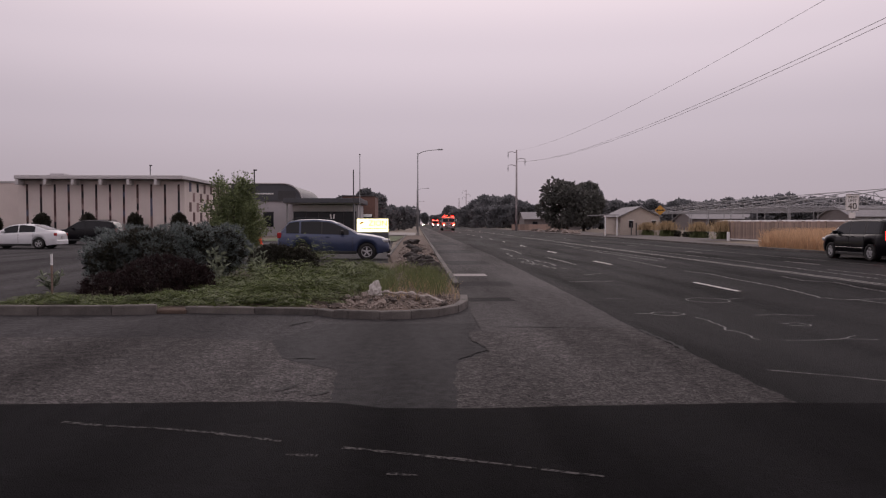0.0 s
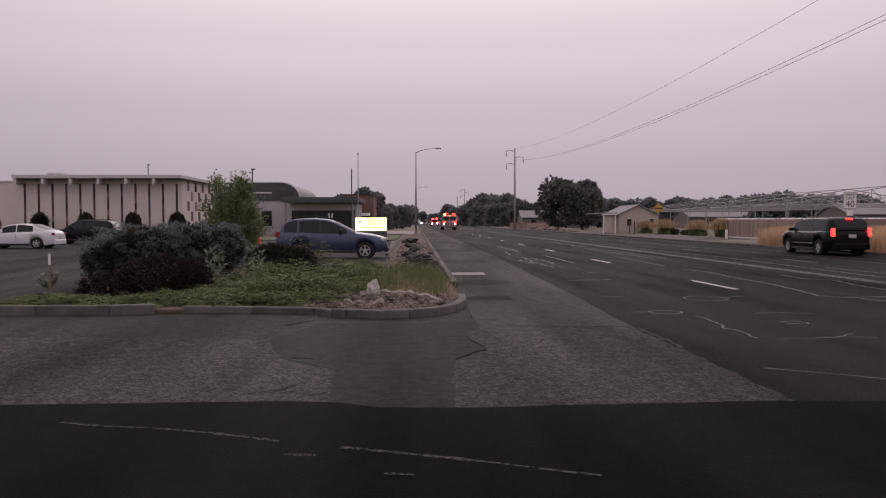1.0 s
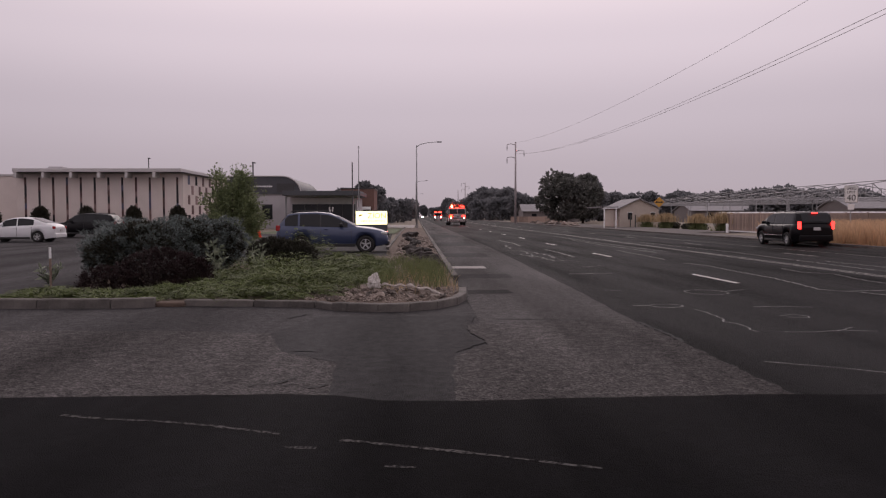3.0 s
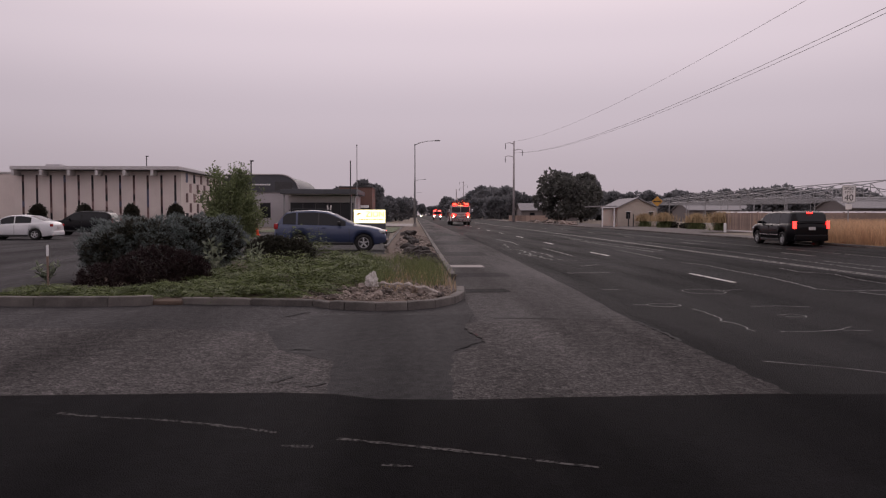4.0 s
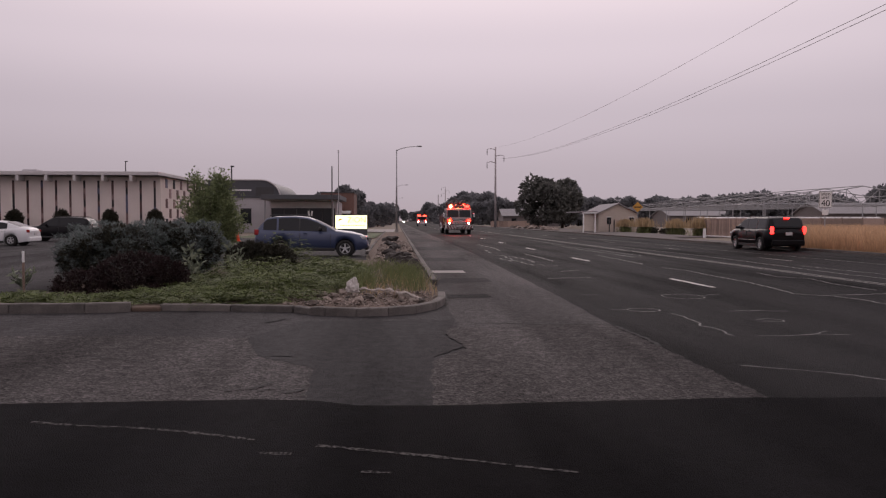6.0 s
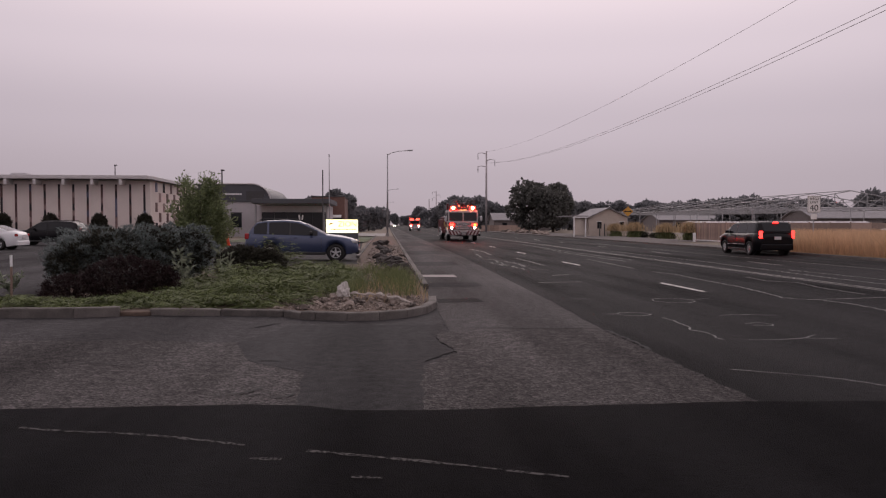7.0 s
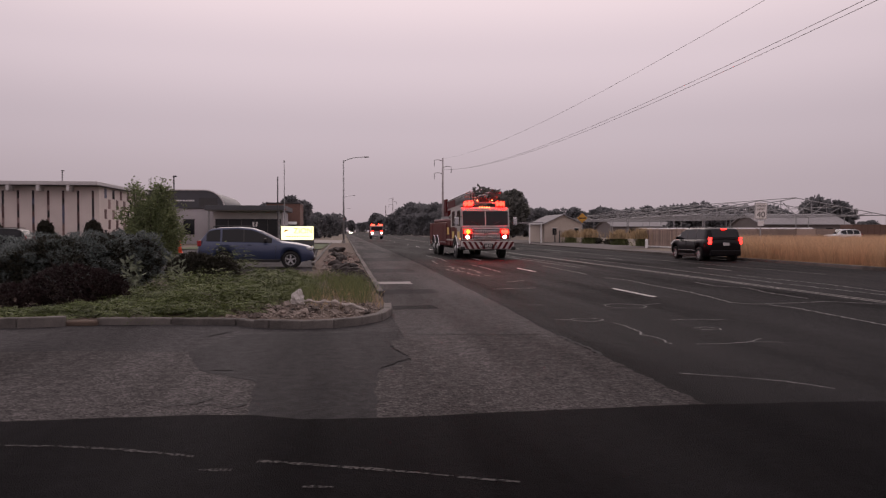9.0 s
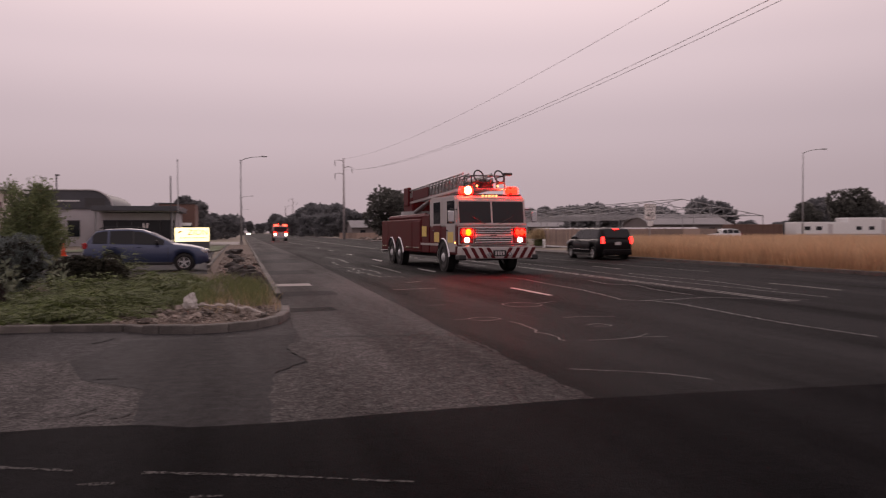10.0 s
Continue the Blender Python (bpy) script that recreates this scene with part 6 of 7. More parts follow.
def ladder_truck():
    """A ladder fire engine, nose at y = 0 facing -y."""
    t = thing("ladder_truck", pose(8.7, 26.5, 0.004), "red and white ladder fire engine with flashing lights", "fire engine")
    red, cream, trim, chrome, steel = PAINT["red"], PAINT["cream"], PAINT["trim"], PAINT["chrome"], PAINT["steel"]
    # bumper with slanted red and white bars
    b = part("bumper", block((-1.27, 0.0, 0.50), (1.27, 0.55, 0.92), 0.05), cream, t, "white bumper with slanted red bars")
    for i in range(8):
        s = -1 if i < 4 else 1
        x = s * (0.30 + 0.27 * (i % 4))
        bm = bmesh.new()
        sl = 0.20 * s
        lo, hi = 0.53, 0.89
        vs = [(x - 0.065 + sl * 0.5, -0.006, hi), (x + 0.065 + sl * 0.5, -0.006, hi), (x + 0.065 - sl * 0.5, -0.006, lo), (x - 0.065 - sl * 0.5, -0.006, lo)]
        f = bm.faces.new([bm.verts.new(p) for p in vs])
        ex = bmesh.ops.extrude_face_region(bm, geom=[f])
        bmesh.ops.translate(bm, verts=[g for g in ex["geom"] if isinstance(g, bmesh.types.BMVert)], vec=(0, 0.02, 0))
        bmesh.ops.recalc_face_normals(bm, faces=bm.faces[:])
        part("red_bar", bm, red, b)
    part("bumper_top", block((-1.25, 0.02, 0.925), (1.25, 0.7, 0.95)), steel, t)
    pl = part("number_plate", block((-0.22, -0.03, 0.60), (0.22, -0.008, 0.80), 0.004), trim, t)
    for i in range(4):
        part("plate_bar", block((-0.16 + 0.085 * i, -0.035, 0.64), (-0.10 + 0.085 * i, -0.031, 0.76)), cream, pl)
    for s in (-1, 1):
        part("tow_eye", disc_wheel(bmesh.new(), 0.03, 0.07, 0.04), chrome, t, m=pose(s * 0.36, -0.03, 0.66, 0, 0, 90))
        part("bumper_end", block((s * 1.12, -0.02, 0.47), (s * 1.36, 0.5, 0.66), 0.05), trim, t)
    # cab
    cab = part("cab", block((-1.22, 0.62, 0.62), (1.22, 3.9, 1.62), 0.06), red, t)
    part("cab_front", block((-1.20, 0.585, 0.98), (1.20, 0.64, 1.60), 0.02), cream, t, "white front panel")
    bm = bmesh.new()
    prof = [(0.66, 1.6), (0.80, 2.58), (0.98, 2.70), (3.9, 2.72), (3.9, 1.6)]
    rings = [[bm.verts.new((x, y, z)) for y, z in prof] for x in (-1.22, 1.22)]
    for j in range(5):
        bm.faces.new((rings[0][j], rings[0][(j + 1) % 5], rings[1][(j + 1) % 5], rings[1][j]))
    bm.faces.new(rings[0])
    bm.faces.new(rings[1])
    bmesh.ops.recalc_face_normals(bm, faces=bm.faces[:])
    bmesh.ops.bevel(bm, geom=bm.edges[:], offset=0.05, segments=2, affect="EDGES")
    part("cab_top", bm, cream, t, "white upper cab")
    for s in (-1, 1):
        bm = block((min(s * 0.02, s * 1.14), -0.012, 0.0), (max(s * 0.02, s * 1.14), 0.012, 0.80), 0.008)
        part("windscreen", bm, PAINT["glass"], t, m=pose(0, 0.685, 1.69, -8.1, 0, 0))
        wp = part("wiper", rod([(s * 0.25, 0.655, 1.70), (s * 0.7, 0.67, 1.95)], 0.012, 4), trim, t)
    # grille with bright bars
    g = part("grille", block((-0.66, 0.55, 1.02), (0.66, 0.61, 1.56), 0.02), trim, t)
    for i in range(6):
        z = 1.05 + 0.078 * i + (0.09 if i > 2 else 0)
        part("grille_bar", block((-0.64, 0.51, z), (0.64, 0.56, z + 0.042), 0.012), chrome, g)
    part("grille_band", block((-0.65, 0.53, 1.265), (0.65, 0.565, 1.345), 0.01), cream, g)
    part("grille_mark", block((-0.12, 0.515, 1.285), (0.12, 0.528, 1.325), 0.004), trim, g)
    for s in (-1, 1):
        hs = part("lamp_housing", block((s * 0.70, 0.54, 1.02), (s * 1.16, 0.60, 1.56), 0.02), red, t)
        bm = bmesh.new()
        tube(bm, [(s * 0.93, 0.50, 1.14), (s * 0.93, 0.55, 1.14)], [0.085, 0.095], 14)
        part("headlight", bm, PAINT["lamp"], hs)
        part("marker_lamp", block((s * 1.225, 0.8, 1.02), (s * 1.25, 0.9, 1.08), 0.01), PAINT["amber"], t)
    flashers = []
    for nm, x, y, z, w, h in (("roof_flasher", -0.80, 0.98, 2.86, 0.42, 0.14), ("roof_flasher", 0.80, 0.98, 2.86, 0.42, 0.14), ("front_flasher", -0.93, 0.53, 1.41, 0.34, 0.11), ("front_flasher", 0.93, 0.53, 1.41, 0.34, 0.11)):
        b = beacon(t, nm, (x, y, z), 0.28 if "roof" in nm else 0.24, 0.23 if "roof" in nm else 0.19)
        flashers.append(b)
    part("light_bar", block((-1.15, 0.95, 2.70), (1.15, 1.30, 2.745), 0.015), trim, t)
    for i in range(5):
        part("clearance_lamp", block((-0.28 + 0.12 * i, 0.86, 2.66), (-0.22 + 0.12 * i, 0.93, 2.71), 0.01), PAINT["amber"], t)
    # doors, windows, mirrors
    for s in (-1, 1):
        for y0, y1 in ((0.95, 1.75), (2.55, 3.35)):
            part("door_window", block((s * 1.21, y0, 1.72), (s * 1.235, y1, 2.52), 0.01), PAINT["glass"], t)
            d = part("door", block((s * 1.215, y0 - 0.08, 0.72), (s * 1.232, y1 + 0.08, 1.66), 0.01), cream if y0 < 1 else red, t)
            part("door_handle", block((s * 1.232, y1 - 0.15, 1.45), (s * 1.262, y1, 1.50), 0.008), chrome, d)
            part("gold_panel", block((s * 1.232, y0 + 0.1, 1.05), (s * 1.24, y1 - 0.1, 1.42)), PAINT["gold"], d, "gold reflective panel")
        part("side_band", block((s * 1.222, 0.7, 0.92), (s * 1.238, 11.6, 1.0)), cream, t)
        mi = part("mirror", block((s * 1.36, 0.52, 1.75), (s * 1.56, 0.64, 2.15), 0.03), chrome, t)
        part("mirror_arm", rod([(s * 1.2, 0.75, 2.2), (s * 1.46, 0.58, 2.2), (s * 1.46, 0.58, 2.1)], 0.02, 5), trim, mi)
    # body behind the cab
    part("pump_panel", block((-1.22, 4.0, 0.62), (1.22, 5.0, 2.1), 0.03), red, t)
    part("rear_body", block((-1.24, 5.05, 0.62), (1.24, 11.7, 1.95), 0.04), red, t)
    part("chassis", block((-0.5, 0.9, 0.42), (0.5, 11.2, 0.62)), trim, t)
    part("tailboard", block((-1.2, 11.7, 0.5), (1.2, 12.1, 0.58), 0.01), steel, t)
    for s in (-1, 1):
        for i, (y0, y1) in enumerate(((5.15, 6.2), (6.3, 7.3), (10.45, 11.55))):
            d = part("locker_door", block((s * 1.235, y0, 0.72), (s * 1.255, y1, 1.85), 0.01), red, t)
            part("locker_handle", block((s * 1.255, y0 + 0.1, 0.78), (s * 1.275, y1 - 0.1, 0.82), 0.005), chrome, d)
        part("gold_panel", block((s * 1.236, 4.25, 1.25), (s * 1.246, 4.85, 1.65)), PAINT["gold"], t)
        part("hose_rack", rod([(s * 1.0, 5.1, 2.05), (s * 1.0, 10.8, 2.05)], 0.12, 8), red, t)
        # wheels with arches
        for y in (2.1, 8.35, 9.70):
            w = wheel(t, s * 1.10, y, 0.52, 0.32, 8, 0.58, s)
            part("hub", rod([(s * 0.06, 0, 0), (s * 0.12, 0, 0), (s * 0.2, 0, 0)], [0.24, 0.2, 0.09], 16), PAINT["alloy"], w)
            bm = bmesh.new()
            arc = [(s * 1.245, y + 0.63 * math.cos(a), 0.55 + 0.63 * math.sin(a)) for a in [math.pi * k / 12 for k in range(13)]]
            tube(bm, arc, 0.045, 6)
            part("wheel_arch", bm, chrome, t)
            # flat black disc on the solid body, standing in for a shaded wheel well
            part("arch_well", rod([(s * 1.225, y, 0.56), (s * 1.246, y, 0.56)], 0.60, 20), trim, t)
    # turntable and ladder
    part("turntable", rod([(0, 9.4, 1.95), (0, 9.4, 2.35)], [0.95, 0.85], 24), steel, t)
    part("pedestal", block((-0.55, 8.9, 2.3), (0.55, 10.4, 3.0), 0.08), red, t)
    for s in (-1, 1):
        part("lift_ram", rod([(s * 0.45, 8.6, 2.3), (s * 0.45, 6.4, 2.75)], [0.11, 0.07], 10), steel, t)
        part("ladder_head", block((s * 0.46, 9.3, 2.6), (s * 0.62, 10.1, 3.45), 0.05), red, t)
    lad = put("ladder", None, t, pose(0, 9.7, 2.68, -2.0, 0, 0))
    for s in (-1, 1):
        for k, (x, z0, z1, y1) in enumerate(((0.52, 0.0, 0.60, 7.6), (0.42, 0.07, 0.54, 7.9), (0.33, 0.12, 0.46, 8.2))):
            part("lower_rail", block((s * x - 0.03, -y1, z0), (s * x + 0.03, 0.4, z0 + 0.10), 0.01), cream if k == 0 else steel, lad)
            part("upper_rail", rod([(s * x, 0.3, z1), (s * x, -y1, z1)], 0.035, 6), steel, lad)
            bm = bmesh.new()
            m_ = int(y1 / 0.44)
            for j in range(m_):
                y = 0.3 - 0.44 * j
                tube(bm, [(s * x, y, z0 + 0.05), (s * x, y - 0.22, z1)], 0.022, 4)
                tube(bm, [(s * x, y - 0.22, z1), (s * x, y - 0.44, z0 + 0.05)], 0.022, 4)
            part("lattice", bm, steel, lad)
    rung = mesh_of("rung", *slit_geometry(0.9, 0.035, 0.035), steel)
    for j in range(24):
        put("rung", rung, lad, pose(0, 0.2 - 0.33 * j, 0.08))
    for s in (-1, 1):
        part("ladder_panel", block((s * 0.565, -3.4, 0.10), (s * 0.575, -1.0, 0.52), 0.003), red, lad)
    # the ladder's tip with its hoops, nozzle and low guard over the cab
    bk = put("basket", None, t, pose(0.15, 1.75, 2.92))
    part("basket_floor", block((-0.62, -0.30, 0.0), (0.62, 0.5, 0.06), 0.01), steel, bk)
    for x in (-0.6, 0.6):
        for y in (-0.28, 0.48):
            part("basket_post", rod([(x, y, 0.05), (x, y, 0.5)], 0.022, 5), trim, bk)
    for z in (0.26, 0.5):
        part("basket_rail", rod([(-0.6, 0.48, z), (-0.6, -0.28, z), (0.6, -0.28, z), (0.6, 0.48, z)], 0.024, 5), trim, bk)
    for x in (-0.34, 0.40):
        arc = [(x + 0.17 * math.cos(a), -0.31 + 0.12 * math.sin(a), 0.48 + 0.22 * math.sin(a)) for a in [2 * math.pi * k / 14 for k in range(15)]]
        part("hoop", rod(arc, 0.028, 6), trim, bk)
    part("nozzle", rod([(0.0, -0.35, 0.30), (0.0, -0.65, 0.36)], [0.08, 0.05], 8), steel, bk)
    part("winch_box", block((-0.25, -0.15, 0.06), (0.25, 0.35, 0.40), 0.03), trim, bk)
    part("spot_lamp", block((0.55, -0.40, 0.52), (0.85, -0.2, 0.62), 0.03), trim, bk)
    for x in (-0.45, 0.3):
        part("basket_light", block((x, -0.35, 0.10), (x + 0.06, -0.31, 0.17), 0.01), PAINT["amber"], bk)
    return t, flashers


truck, flashers = ladder_truck()
truck.scale = (1.11, 1.05, 1.05)


def engine_behind():
    """A smaller fire engine that follows far behind."""
    t = thing("fire_engine", pose(6.3, 130, 0.004), "red fire engine with glowing lights following far behind", "fire engine")
    part("cab", block((-1.2, 0.3, 0.5), (1.2, 3.0, 1.6), 0.08), PAINT["red"], t)
    part("cab_top", block((-1.18, 0.4, 1.605), (1.18, 3.0, 2.6), 0.12), PAINT["cream"], t)
    part("windscreen", block((-1.08, 0.36, 1.65), (1.08, 0.41, 2.4), 0.02), PAINT["glass"], t)
    part("bumper", block((-1.2, 0.0, 0.5), (1.2, 0.32, 0.85), 0.05), PAINT["chrome"], t)
    part("grille", block((-0.6, 0.25, 0.9), (0.6, 0.31, 1.5), 0.02), PAINT["chrome"], t)
    part("rear_body", block((-1.22, 3.05, 0.55), (1.22, 8.0, 2.5), 0.05), PAINT["red"], t)
    for s in (-1, 1):
        part("headlight", rod([(s * 0.9, 0.2, 1.15), (s * 0.9, 0.3, 1.15)], 0.17, 12), PAINT["lamp"], t)
        part("roof_lamp", block((s * 0.35, 0.6, 2.62), (s * 1.1, 0.85, 2.85), 0.03), PAINT["beam"], t)
        part("front_lamp", block((s * 0.7, 0.22, 1.38), (s * 1.1, 0.3, 1.55), 0.02), PAINT["red_lamp"], t)
        for y in (1.3, 6.2):
            wheel(t, s * 1.03, y, 0.5, 0.3, 8, 0.55, s)
    return t


def far_car():
    c = car("oncoming_car", pose(4, 450, 0.004), "grey car with bright headlights far down the street", dict(SEDAN), PAINT["dark"])
    for s in (-1, 1):
        part("lit_lamp", rod([(s * 0.62, -0.08, 0.7), (s * 0.62, 0.02, 0.7)], [0.26, 0.22], 12), PAINT["lamp"], c)
    return c


follower = engine_behind()
oncoming = far_car()


# ---- small things ----
def stone(rng, x, y, z, s, mat, name="rock", parent=None):
    bm = bmesh.new()
    bmesh.ops.create_icosphere(bm, subdivisions=3, radius=1)
    o = Vector((rng.uniform(0, 50), rng.uniform(0, 50), 0))
    for v in bm.verts:
        k = 1 + 0.8 * noise.noise(v.co * 1.3 + o) + 0.35 * noise.noise(v.co * 3.5 + o)
        v.co = Vector((v.co.x * s * k, v.co.y * s * k * 0.8, v.co.z * s * k * 0.55))
    me = bpy.data.meshes.new(name)
    bm.to_mesh(me)
    bm.free()
    me.materials.append(mat)
    return put(name, me, parent, pose(x, y, z, rng.uniform(-15, 15), rng.uniform(-15, 15), rng.uniform(0, 360)))


def pebbles():
    """Broken stone mulch inside the kerb's rounded end and along the strip."""
    rng = np.random.default_rng(5)
    n = 3400
    half = n // 3
    xs = np.concatenate([rng.uniform(-1.9, 0.75, half), rng.uniform(-0.8, 0.8, n - half)])
    ys = np.concatenate([12.2 + rng.beta(1.2, 2.2, half) * 3.2, 17 + rng.beta(1, 1.3, n - half) * 34])
    ok = ((ys > 12.25 - 0.33 * np.minimum(0, xs + 0.6) * 1.05) & (ys > 12.0 + np.maximum(0, xs) ** 2 * 1.6))
    xs, ys = xs[ok], ys[ok]
    base = np.array([(1, 0, 0), (0, 1, 0), (-1, 0, 0), (0, -1, 0), (0, 0, 1), (0, 0, -1)], float)
    tri = np.array([(0, 1, 4), (1, 2, 4), (2, 3, 4), (3, 0, 4), (1, 0, 5), (2, 1, 5), (3, 2, 5), (0, 3, 5)])
    vs, fs = [], []
    for i, (x, y) in enumerate(zip(xs, ys)):
        s = rng.uniform(0.008, 0.034) * (1.9 if y > 20 else 1)
        a = rng.uniform(0, 6.28)
        p = base * rng.uniform(0.6, 1.3, (6, 1)) * s * np.array([1.2, 0.9, 0.6])
        c, q = math.cos(a), math.sin(a)
        p = np.stack([p[:, 0] * c - p[:, 1] * q, p[:, 0] * q + p[:, 1] * c, p[:, 2]], 1)
        vs.append(p + np.array([x, y, 0.10]))
        fs.append(tri + 6 * i)
    put("stone_mulch", cloud("stone_mulch", np.vstack(vs), np.vstack(fs), M["stone"]), label="loose broken stone covering the bare bed", category="gravel", kind="stuff")


pebbles()
rr = random.Random(6)
for x, y, s in ((0.15, 24.0, 0.42), (-0.1, 26.4, 0.44), (0.42, 22.5, 0.38), (0.15, 28.4, 0.40), (-0.25, 31, 0.30), (-0.1, 35, 0.36), (-0.3, 42, 0.42), (-0.35, 52, 0.55), (0.58, 21.4, 0.26)):
    tagged(stone(rr, x, y, 0.12, s, M["darkstone"]), "dark rough landscape rock in the bed", "rock", "rocks in the bed")
for i in range(46):
    x, y = rr.uniform(-1.5, 0.55), rr.uniform(12.6, 14.6)
    tagged(stone(rr, x, y, 0.12, rr.uniform(0.04, 0.10), M["stone"]), "pale broken landscape stone in the bed", "rock", "pale stones in the bed")
for i in range(22):
    x, y = rr.uniform(-0.8, 0.7), rr.uniform(22, 48)
    tagged(stone(rr, x, y, 0.12, rr.uniform(0.1, 0.24), M["stone"]), "pale broken landscape stone in the bed", "rock", "pale stones in the bed")


def crumpled_bag():
    bm = bmesh.new()
    bmesh.ops.create_icosphere(bm, subdivisions=4, radius=1)
    for v in bm.verts:
        p = v.co.copy()
        k = 1 + 0.5 * noise.noise(p * 1.7) + 0.28 * noise.noise(p * 4.5)
        v.co = Vector((p.x * 0.10 * k * (1.25 - 0.4 * p.z), p.y * 0.08 * k, max(-0.1, p.z * 0.17 * k)))
        if p.z > 0.5:
            v.co.z += 0.05 * noise.noise(p * 5)
    me = bpy.data.meshes.new("plastic_bag")
    bm.to_mesh(me)
    bm.free()
    me.materials.append(M["bag"])
    put("plastic_bag", me, None, pose(-0.80, 14.55, 0.22), "crumpled white plastic bag lying among the stones", "bag")


crumpled_bag()
rag = thing("rag_strip", pose(0, 0, 0), "long pale crumpled strip of torn sheeting on the stones", "litter")
v, f = [], []
for i in range(25):
    k = i / 24
    x, y = -0.66 + 1.12 * k, 14.3 + 0.5 * k - 2.2 * k ** 2.2
    z = 0.17 + 0.04 * noise.noise(Vector((k * 7, 0, 0)))
    for j, w in enumerate((-0.026, 0.0, 0.026)):
        v.append((x, y + w * (1 + 0.6 * noise.noise(Vector((k * 9, 3, j)))), z + (0.035 if j == 1 else 0) + 0.03 * noise.noise(Vector((k * 11, 7, j)))))
for i in range(24):
    for j in range(2):
        a = 3 * i + j
        f.append((a, a + 1, a + 4, a + 3))
strip_mesh = mesh_of("torn_sheet", v, f, M["rag"], True)
strip_ob = put("torn_sheet", strip_mesh, rag)
strip_ob.modifiers.new("thick", "SOLIDIFY").thickness = 0.008

stake = thing("marker_stake", pose(-7.75, 16.2, 0), "thin upright marker stake with a white top", "stake")
part("shaft", block((-0.018, -0.018, 0), (0.018, 0.018, 0.62), 0.004), M["stake"], stake)
part("tip", block((-0.02, -0.02, 0.622), (0.02, 0.02, 0.86), 0.004), M["white"], stake)

cone = thing("traffic_cone", pose(-11.3, 54.5, 0), "orange traffic cone standing in the lot", "traffic cone")
part("base", block((-0.2, -0.2, 0), (0.2, 0.2, 0.05), 0.015), M["cone"], cone)
part("body", rod([(0, 0, 0.05), (0, 0, 0.5), (0, 0, 0.92)], [0.16, 0.09, 0.03], 16), M["cone"], cone, smooth=True)


def trailer(m, l, h, label, wheels=True):
    t = thing("trailer", m, label, "trailer", "parked trailers")
    part("box", block((0, 0, 0.6), (l, 2.5, h), 0.08), M["white"], t)
    part("band", block((0.05, -0.02, 0.75), (l - 0.05, 0.0, 0.95)), M["metal"], t)
    part("hatch", block((l * 0.6, -0.03, 1.0), (l * 0.6 + 0.7, 0.0, h - 0.3), 0.02), M["fascia"], t)
    for k in range(2):
        part("window", block((l * (0.15 + 0.22 * k), -0.03, 1.5), (l * (0.15 + 0.22 * k) + 0.9, 0.0, 2.0), 0.02), M["darkglass"], t)
    for x in (l * 0.5 - 0.45, l * 0.5 + 0.45):
        wheel(t, 0, 0, 0.36, 0.22).matrix_basis = pose(x, 0.1, 0.36, 0, 0, 90)
    return t


trailer(pose(71.8, 85, 0, 0, 0, -4), 8.0, 2.6, "long white travel trailer parked in the far lot")
trailer(pose(80.3, 85.2, 0, 0, 0, -3), 9.0, 3.2, "tall white travel trailer parked in the far lot")
car("white_pickup", pose(57.4, 84, 0, 0, 0, -85), "white utility car parked in the far lot", SUV, PAINT["white"])

# boulders and low blocks along the far verge
for i in range(9):
    ob = stone(rr, 23.5 + rr.uniform(-0.4, 0.6), 110 + i * 5.2, 0.2, rr.uniform(0.45, 0.75), M["stone"])
    tagged(ob, "pale boulder along the far verge", "rock", "verge boulders")
hyd = thing("white_bollard", pose(26.8, 64, 0), "short white bollard by the verge", "bollard")
part("post", rod([(0, 0, 0), (0, 0, 0.75), (0, 0, 0.8)], [0.12, 0.12, 0.06], 10), M["white"], hyd)
for i, y in enumerate((100, 103.5)):
    g = thing("gate_post", pose(27.0 + 0.4 * i, y - 8, 0), "dark upright gate post before the shed", "post", "gate posts")
    part("shaft", block((-0.06, -0.06, 0), (0.06, 0.06, 1.6), 0.01), M["darkmetal"], g)


# where the moving things are: seconds, x, y and, where they swing, degrees
TRUCK = [(0.0, 6.58, 158.5, 0.2), (1.0, 6.58, 145.2, 0.2), (2.0, 6.56, 132.4, 0.2), (2.5, 6.55, 126.1, 0.2), (4.0, 6.58, 106.5, 0.2), (5.0, 6.66, 93.6, 0.3), (5.5, 6.71, 86.9, 0.3), (7.0, 6.88, 67.2, 0.4), (7.5, 6.97, 60.5, 0.5), (8.0, 7.13, 53.8, 0.8), (8.5, 7.38, 46.8, 1.2), (9.0, 7.74, 39.6, 1.8), (9.5, 8.22, 32.5, 2.4), (10.0, 8.97, 25.3, 3.0)]
FOLLOWER = [(0.0, 6.7, 280), (2.5, 6.75, 242.5), (5.0, 6.55, 205), (7.0, 6.4, 175), (8.5, 6.35, 152.5), (10.0, 6.45, 130)]
ONCOMING = [(0.0, 4.6, 590), (5.0, 4.6, 520), (10.0, 4.2, 450)]
VAN_WAY = [(0.0, 18.95, 33.05, 179), (0.3, 18.98, 34.15, 179), (0.6, 19.0, 35.35, 179), (0.9, 19.03, 36.45, 178.5), (1.2, 19.05, 37.35, 178), (1.5, 19.08, 38.15, 178), (1.8, 19.1, 38.75, 178),
           (2.1, 19.1, 39.2, 178), (2.4, 19.1, 39.55, 178), (2.7, 19.1, 39.7, 178), (3.8, 19.1, 40.0, 178), (4.5, 19.1, 40.05, 178), (10.0, 19.1, 40.15, 178)]
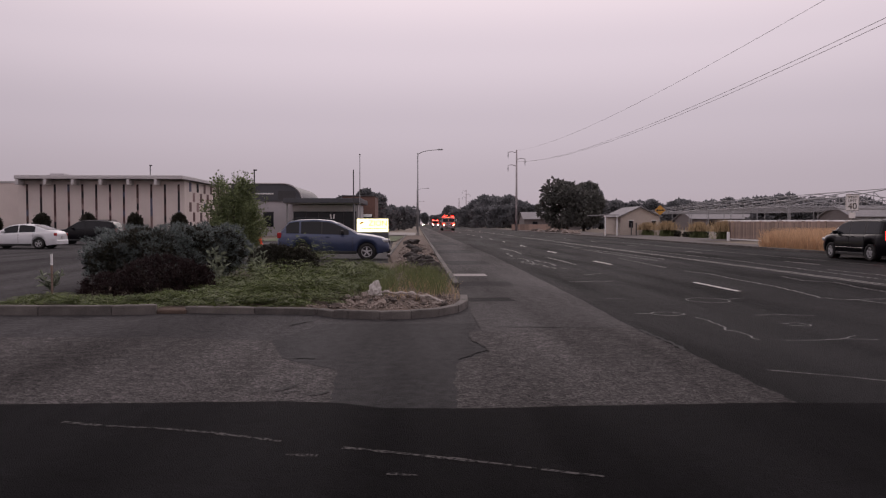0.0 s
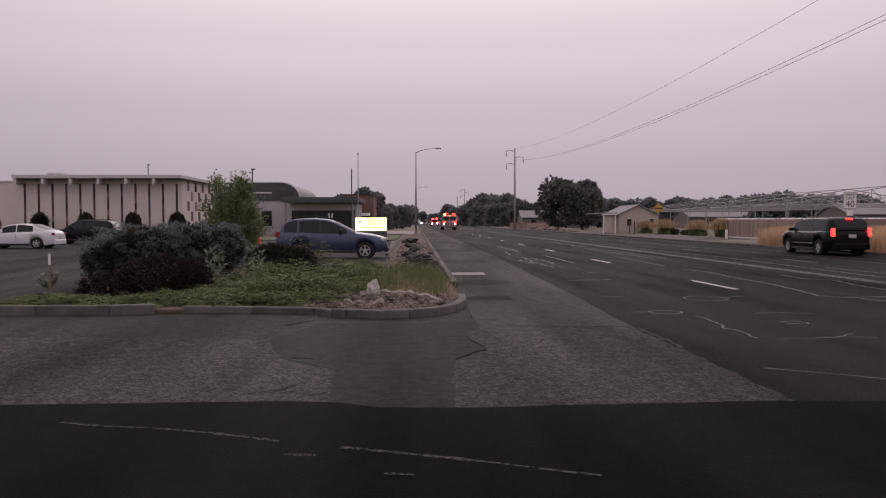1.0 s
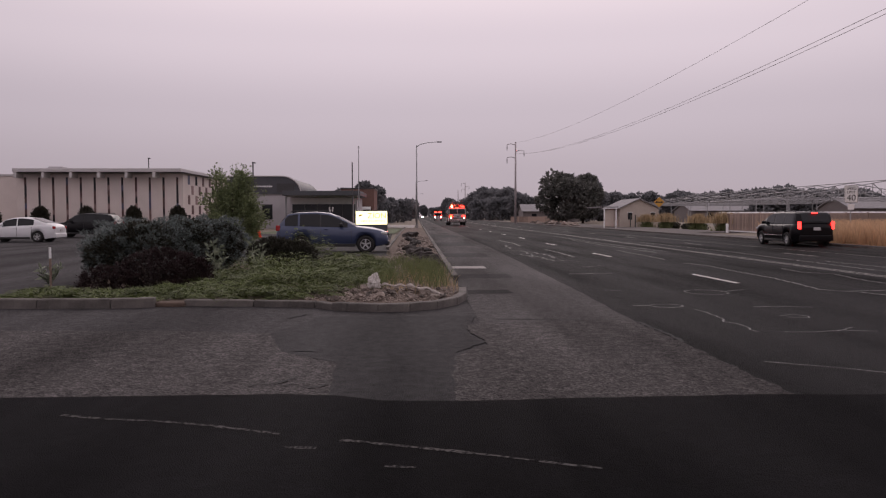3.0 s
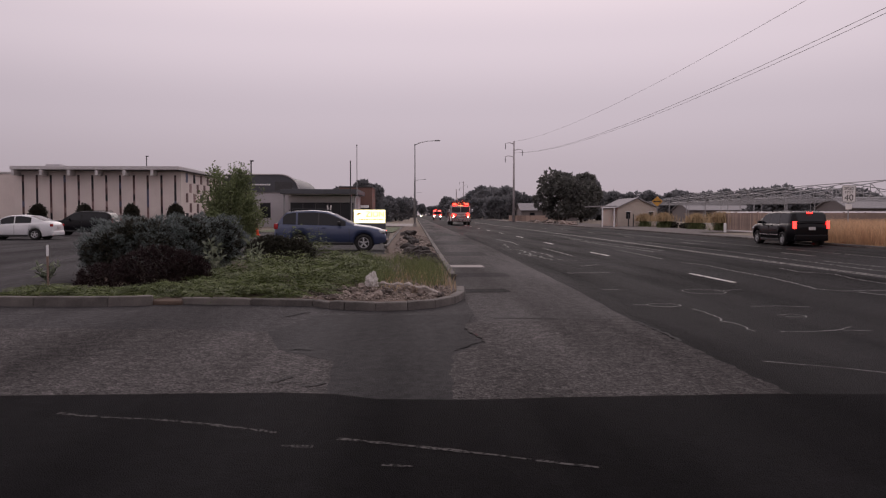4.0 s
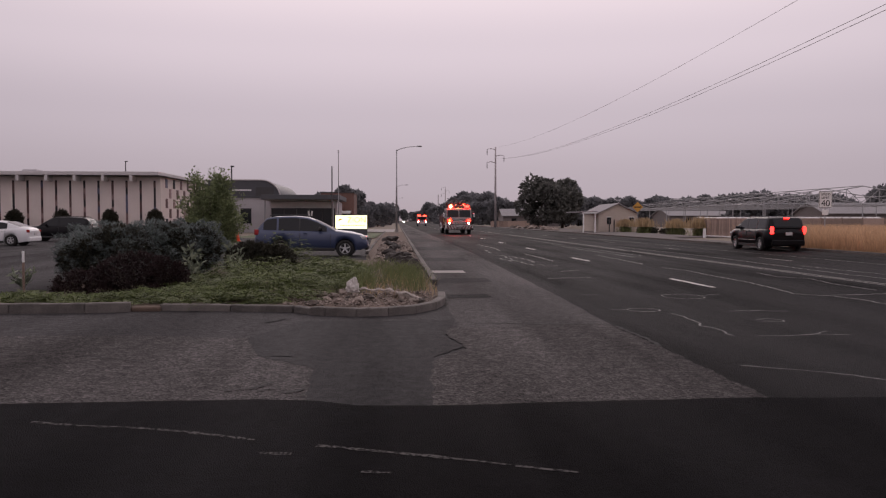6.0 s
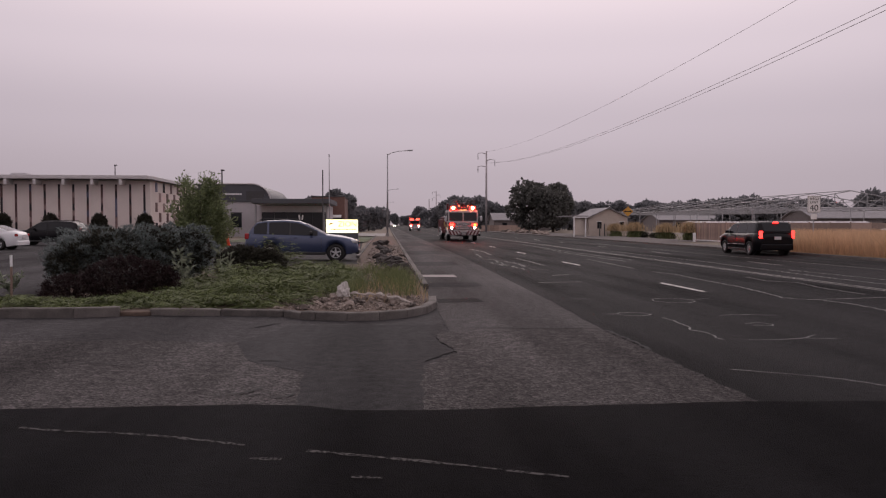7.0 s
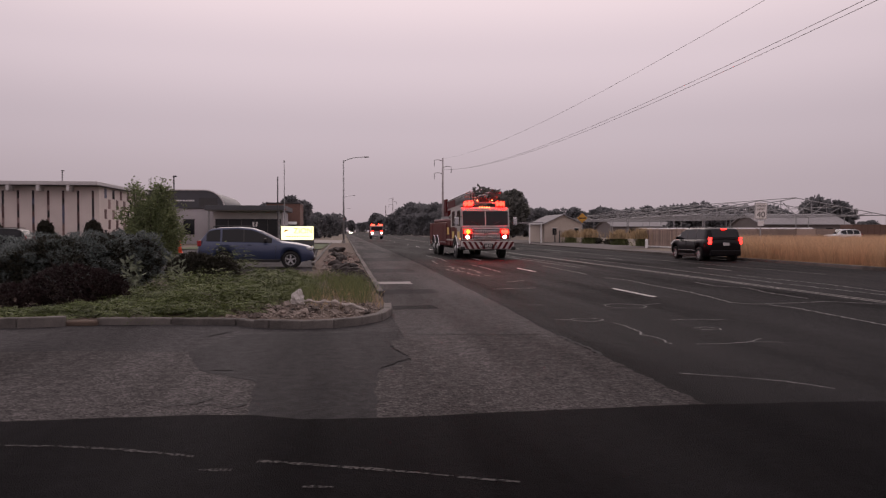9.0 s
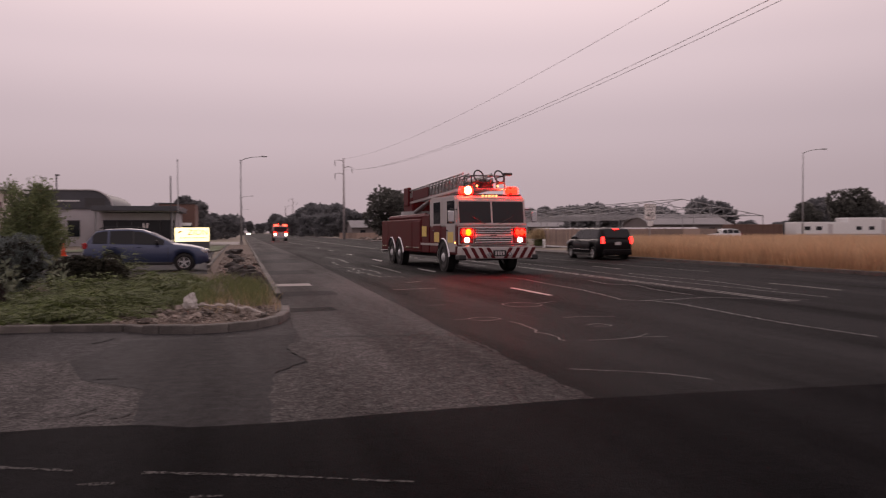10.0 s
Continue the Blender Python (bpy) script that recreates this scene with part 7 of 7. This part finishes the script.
BRIGHT = ((0.5, 1.0, 3.0, 4.5, 5.2, 6.0, 7.0, 7.5, 9.2, 9.5, 10.0), (0.5, 1.5, 3.4, 4.5, 5.5, 6.4, 7.0, 8.0, 8.75, 9.5), (0.5, 1.0, 2.5, 3.0, 4.5, 5.0, 6.0, 7.5, 8.0, 9.0, 10.0), (0.5, 1.5, 3.4, 4.5, 6.4, 7.0, 8.0, 8.5, 9.5))


def motions():
    """All that moves: the ladder truck and its flashers, the engine behind it, a far car, the van that pulls up."""
    walk(truck, [(t, pose(x, y, 0.004, 0, 0, a)) for t, x, y, a in TRUCK])
    for one, times in zip(flashers, BRIGHT):
        at = one.matrix_basis.translation.copy()
        walk(one, [(i / 15, pose(*at, 0, 0, flasher_turn(i / 15, times))) for i in range(151)])
    walk(follower, [(t, pose(x, y, 0.004)) for t, x, y in FOLLOWER])
    walk(oncoming, [(t, pose(x, y, 0.004)) for t, x, y in ONCOMING])
    walk(van, [(t, pose(x, y, 0.004, 0, 0, a)) for t, x, y, a in VAN_WAY])
    for car_, way in ((van, VAN_WAY), (truck, TRUCK)):
        roll_wheels(car_, way)


def flasher_turn(t, times):
    """Degrees of a flasher at t: one quick turn past the front for each flash."""
    near = min(times, key=lambda b: abs(b - t))
    return 360 * times.index(near) + max(-180, min(180, (t - near) / 0.2 * 180))


def roll_wheels(thing_, way):
    """Wheels turn with the distance covered."""
    for w in thing_.children:
        if not w.name.startswith("wheel") or w.type != "EMPTY":
            continue
        at = w.matrix_basis.translation.copy()
        r = at.z
        rows, a = [], 0.0
        for i, row in enumerate(way):
            if i:
                gone = math.degrees((way[i][2] - way[i - 1][2]) / r)
                steps = max(1, int(abs(gone) // 80) + 1)
                for k in range(1, steps + 1):
                    rows.append((way[i - 1][0] + (way[i][0] - way[i - 1][0]) * k / steps, a + gone * k / steps))
                a += gone
            else:
                rows.append((row[0], 0.0))
        seen, clean = set(), []
        for t, ang in rows:
            if frame(t) not in seen:
                seen.add(frame(t))
                clean.append((t, ang))
        sign = 1 if thing_.matrix_basis.to_euler().z < 1 else -1
        walk(w, [(t, pose(*at, sign * -ang, 0, 0)) for t, ang in clean])


motions()
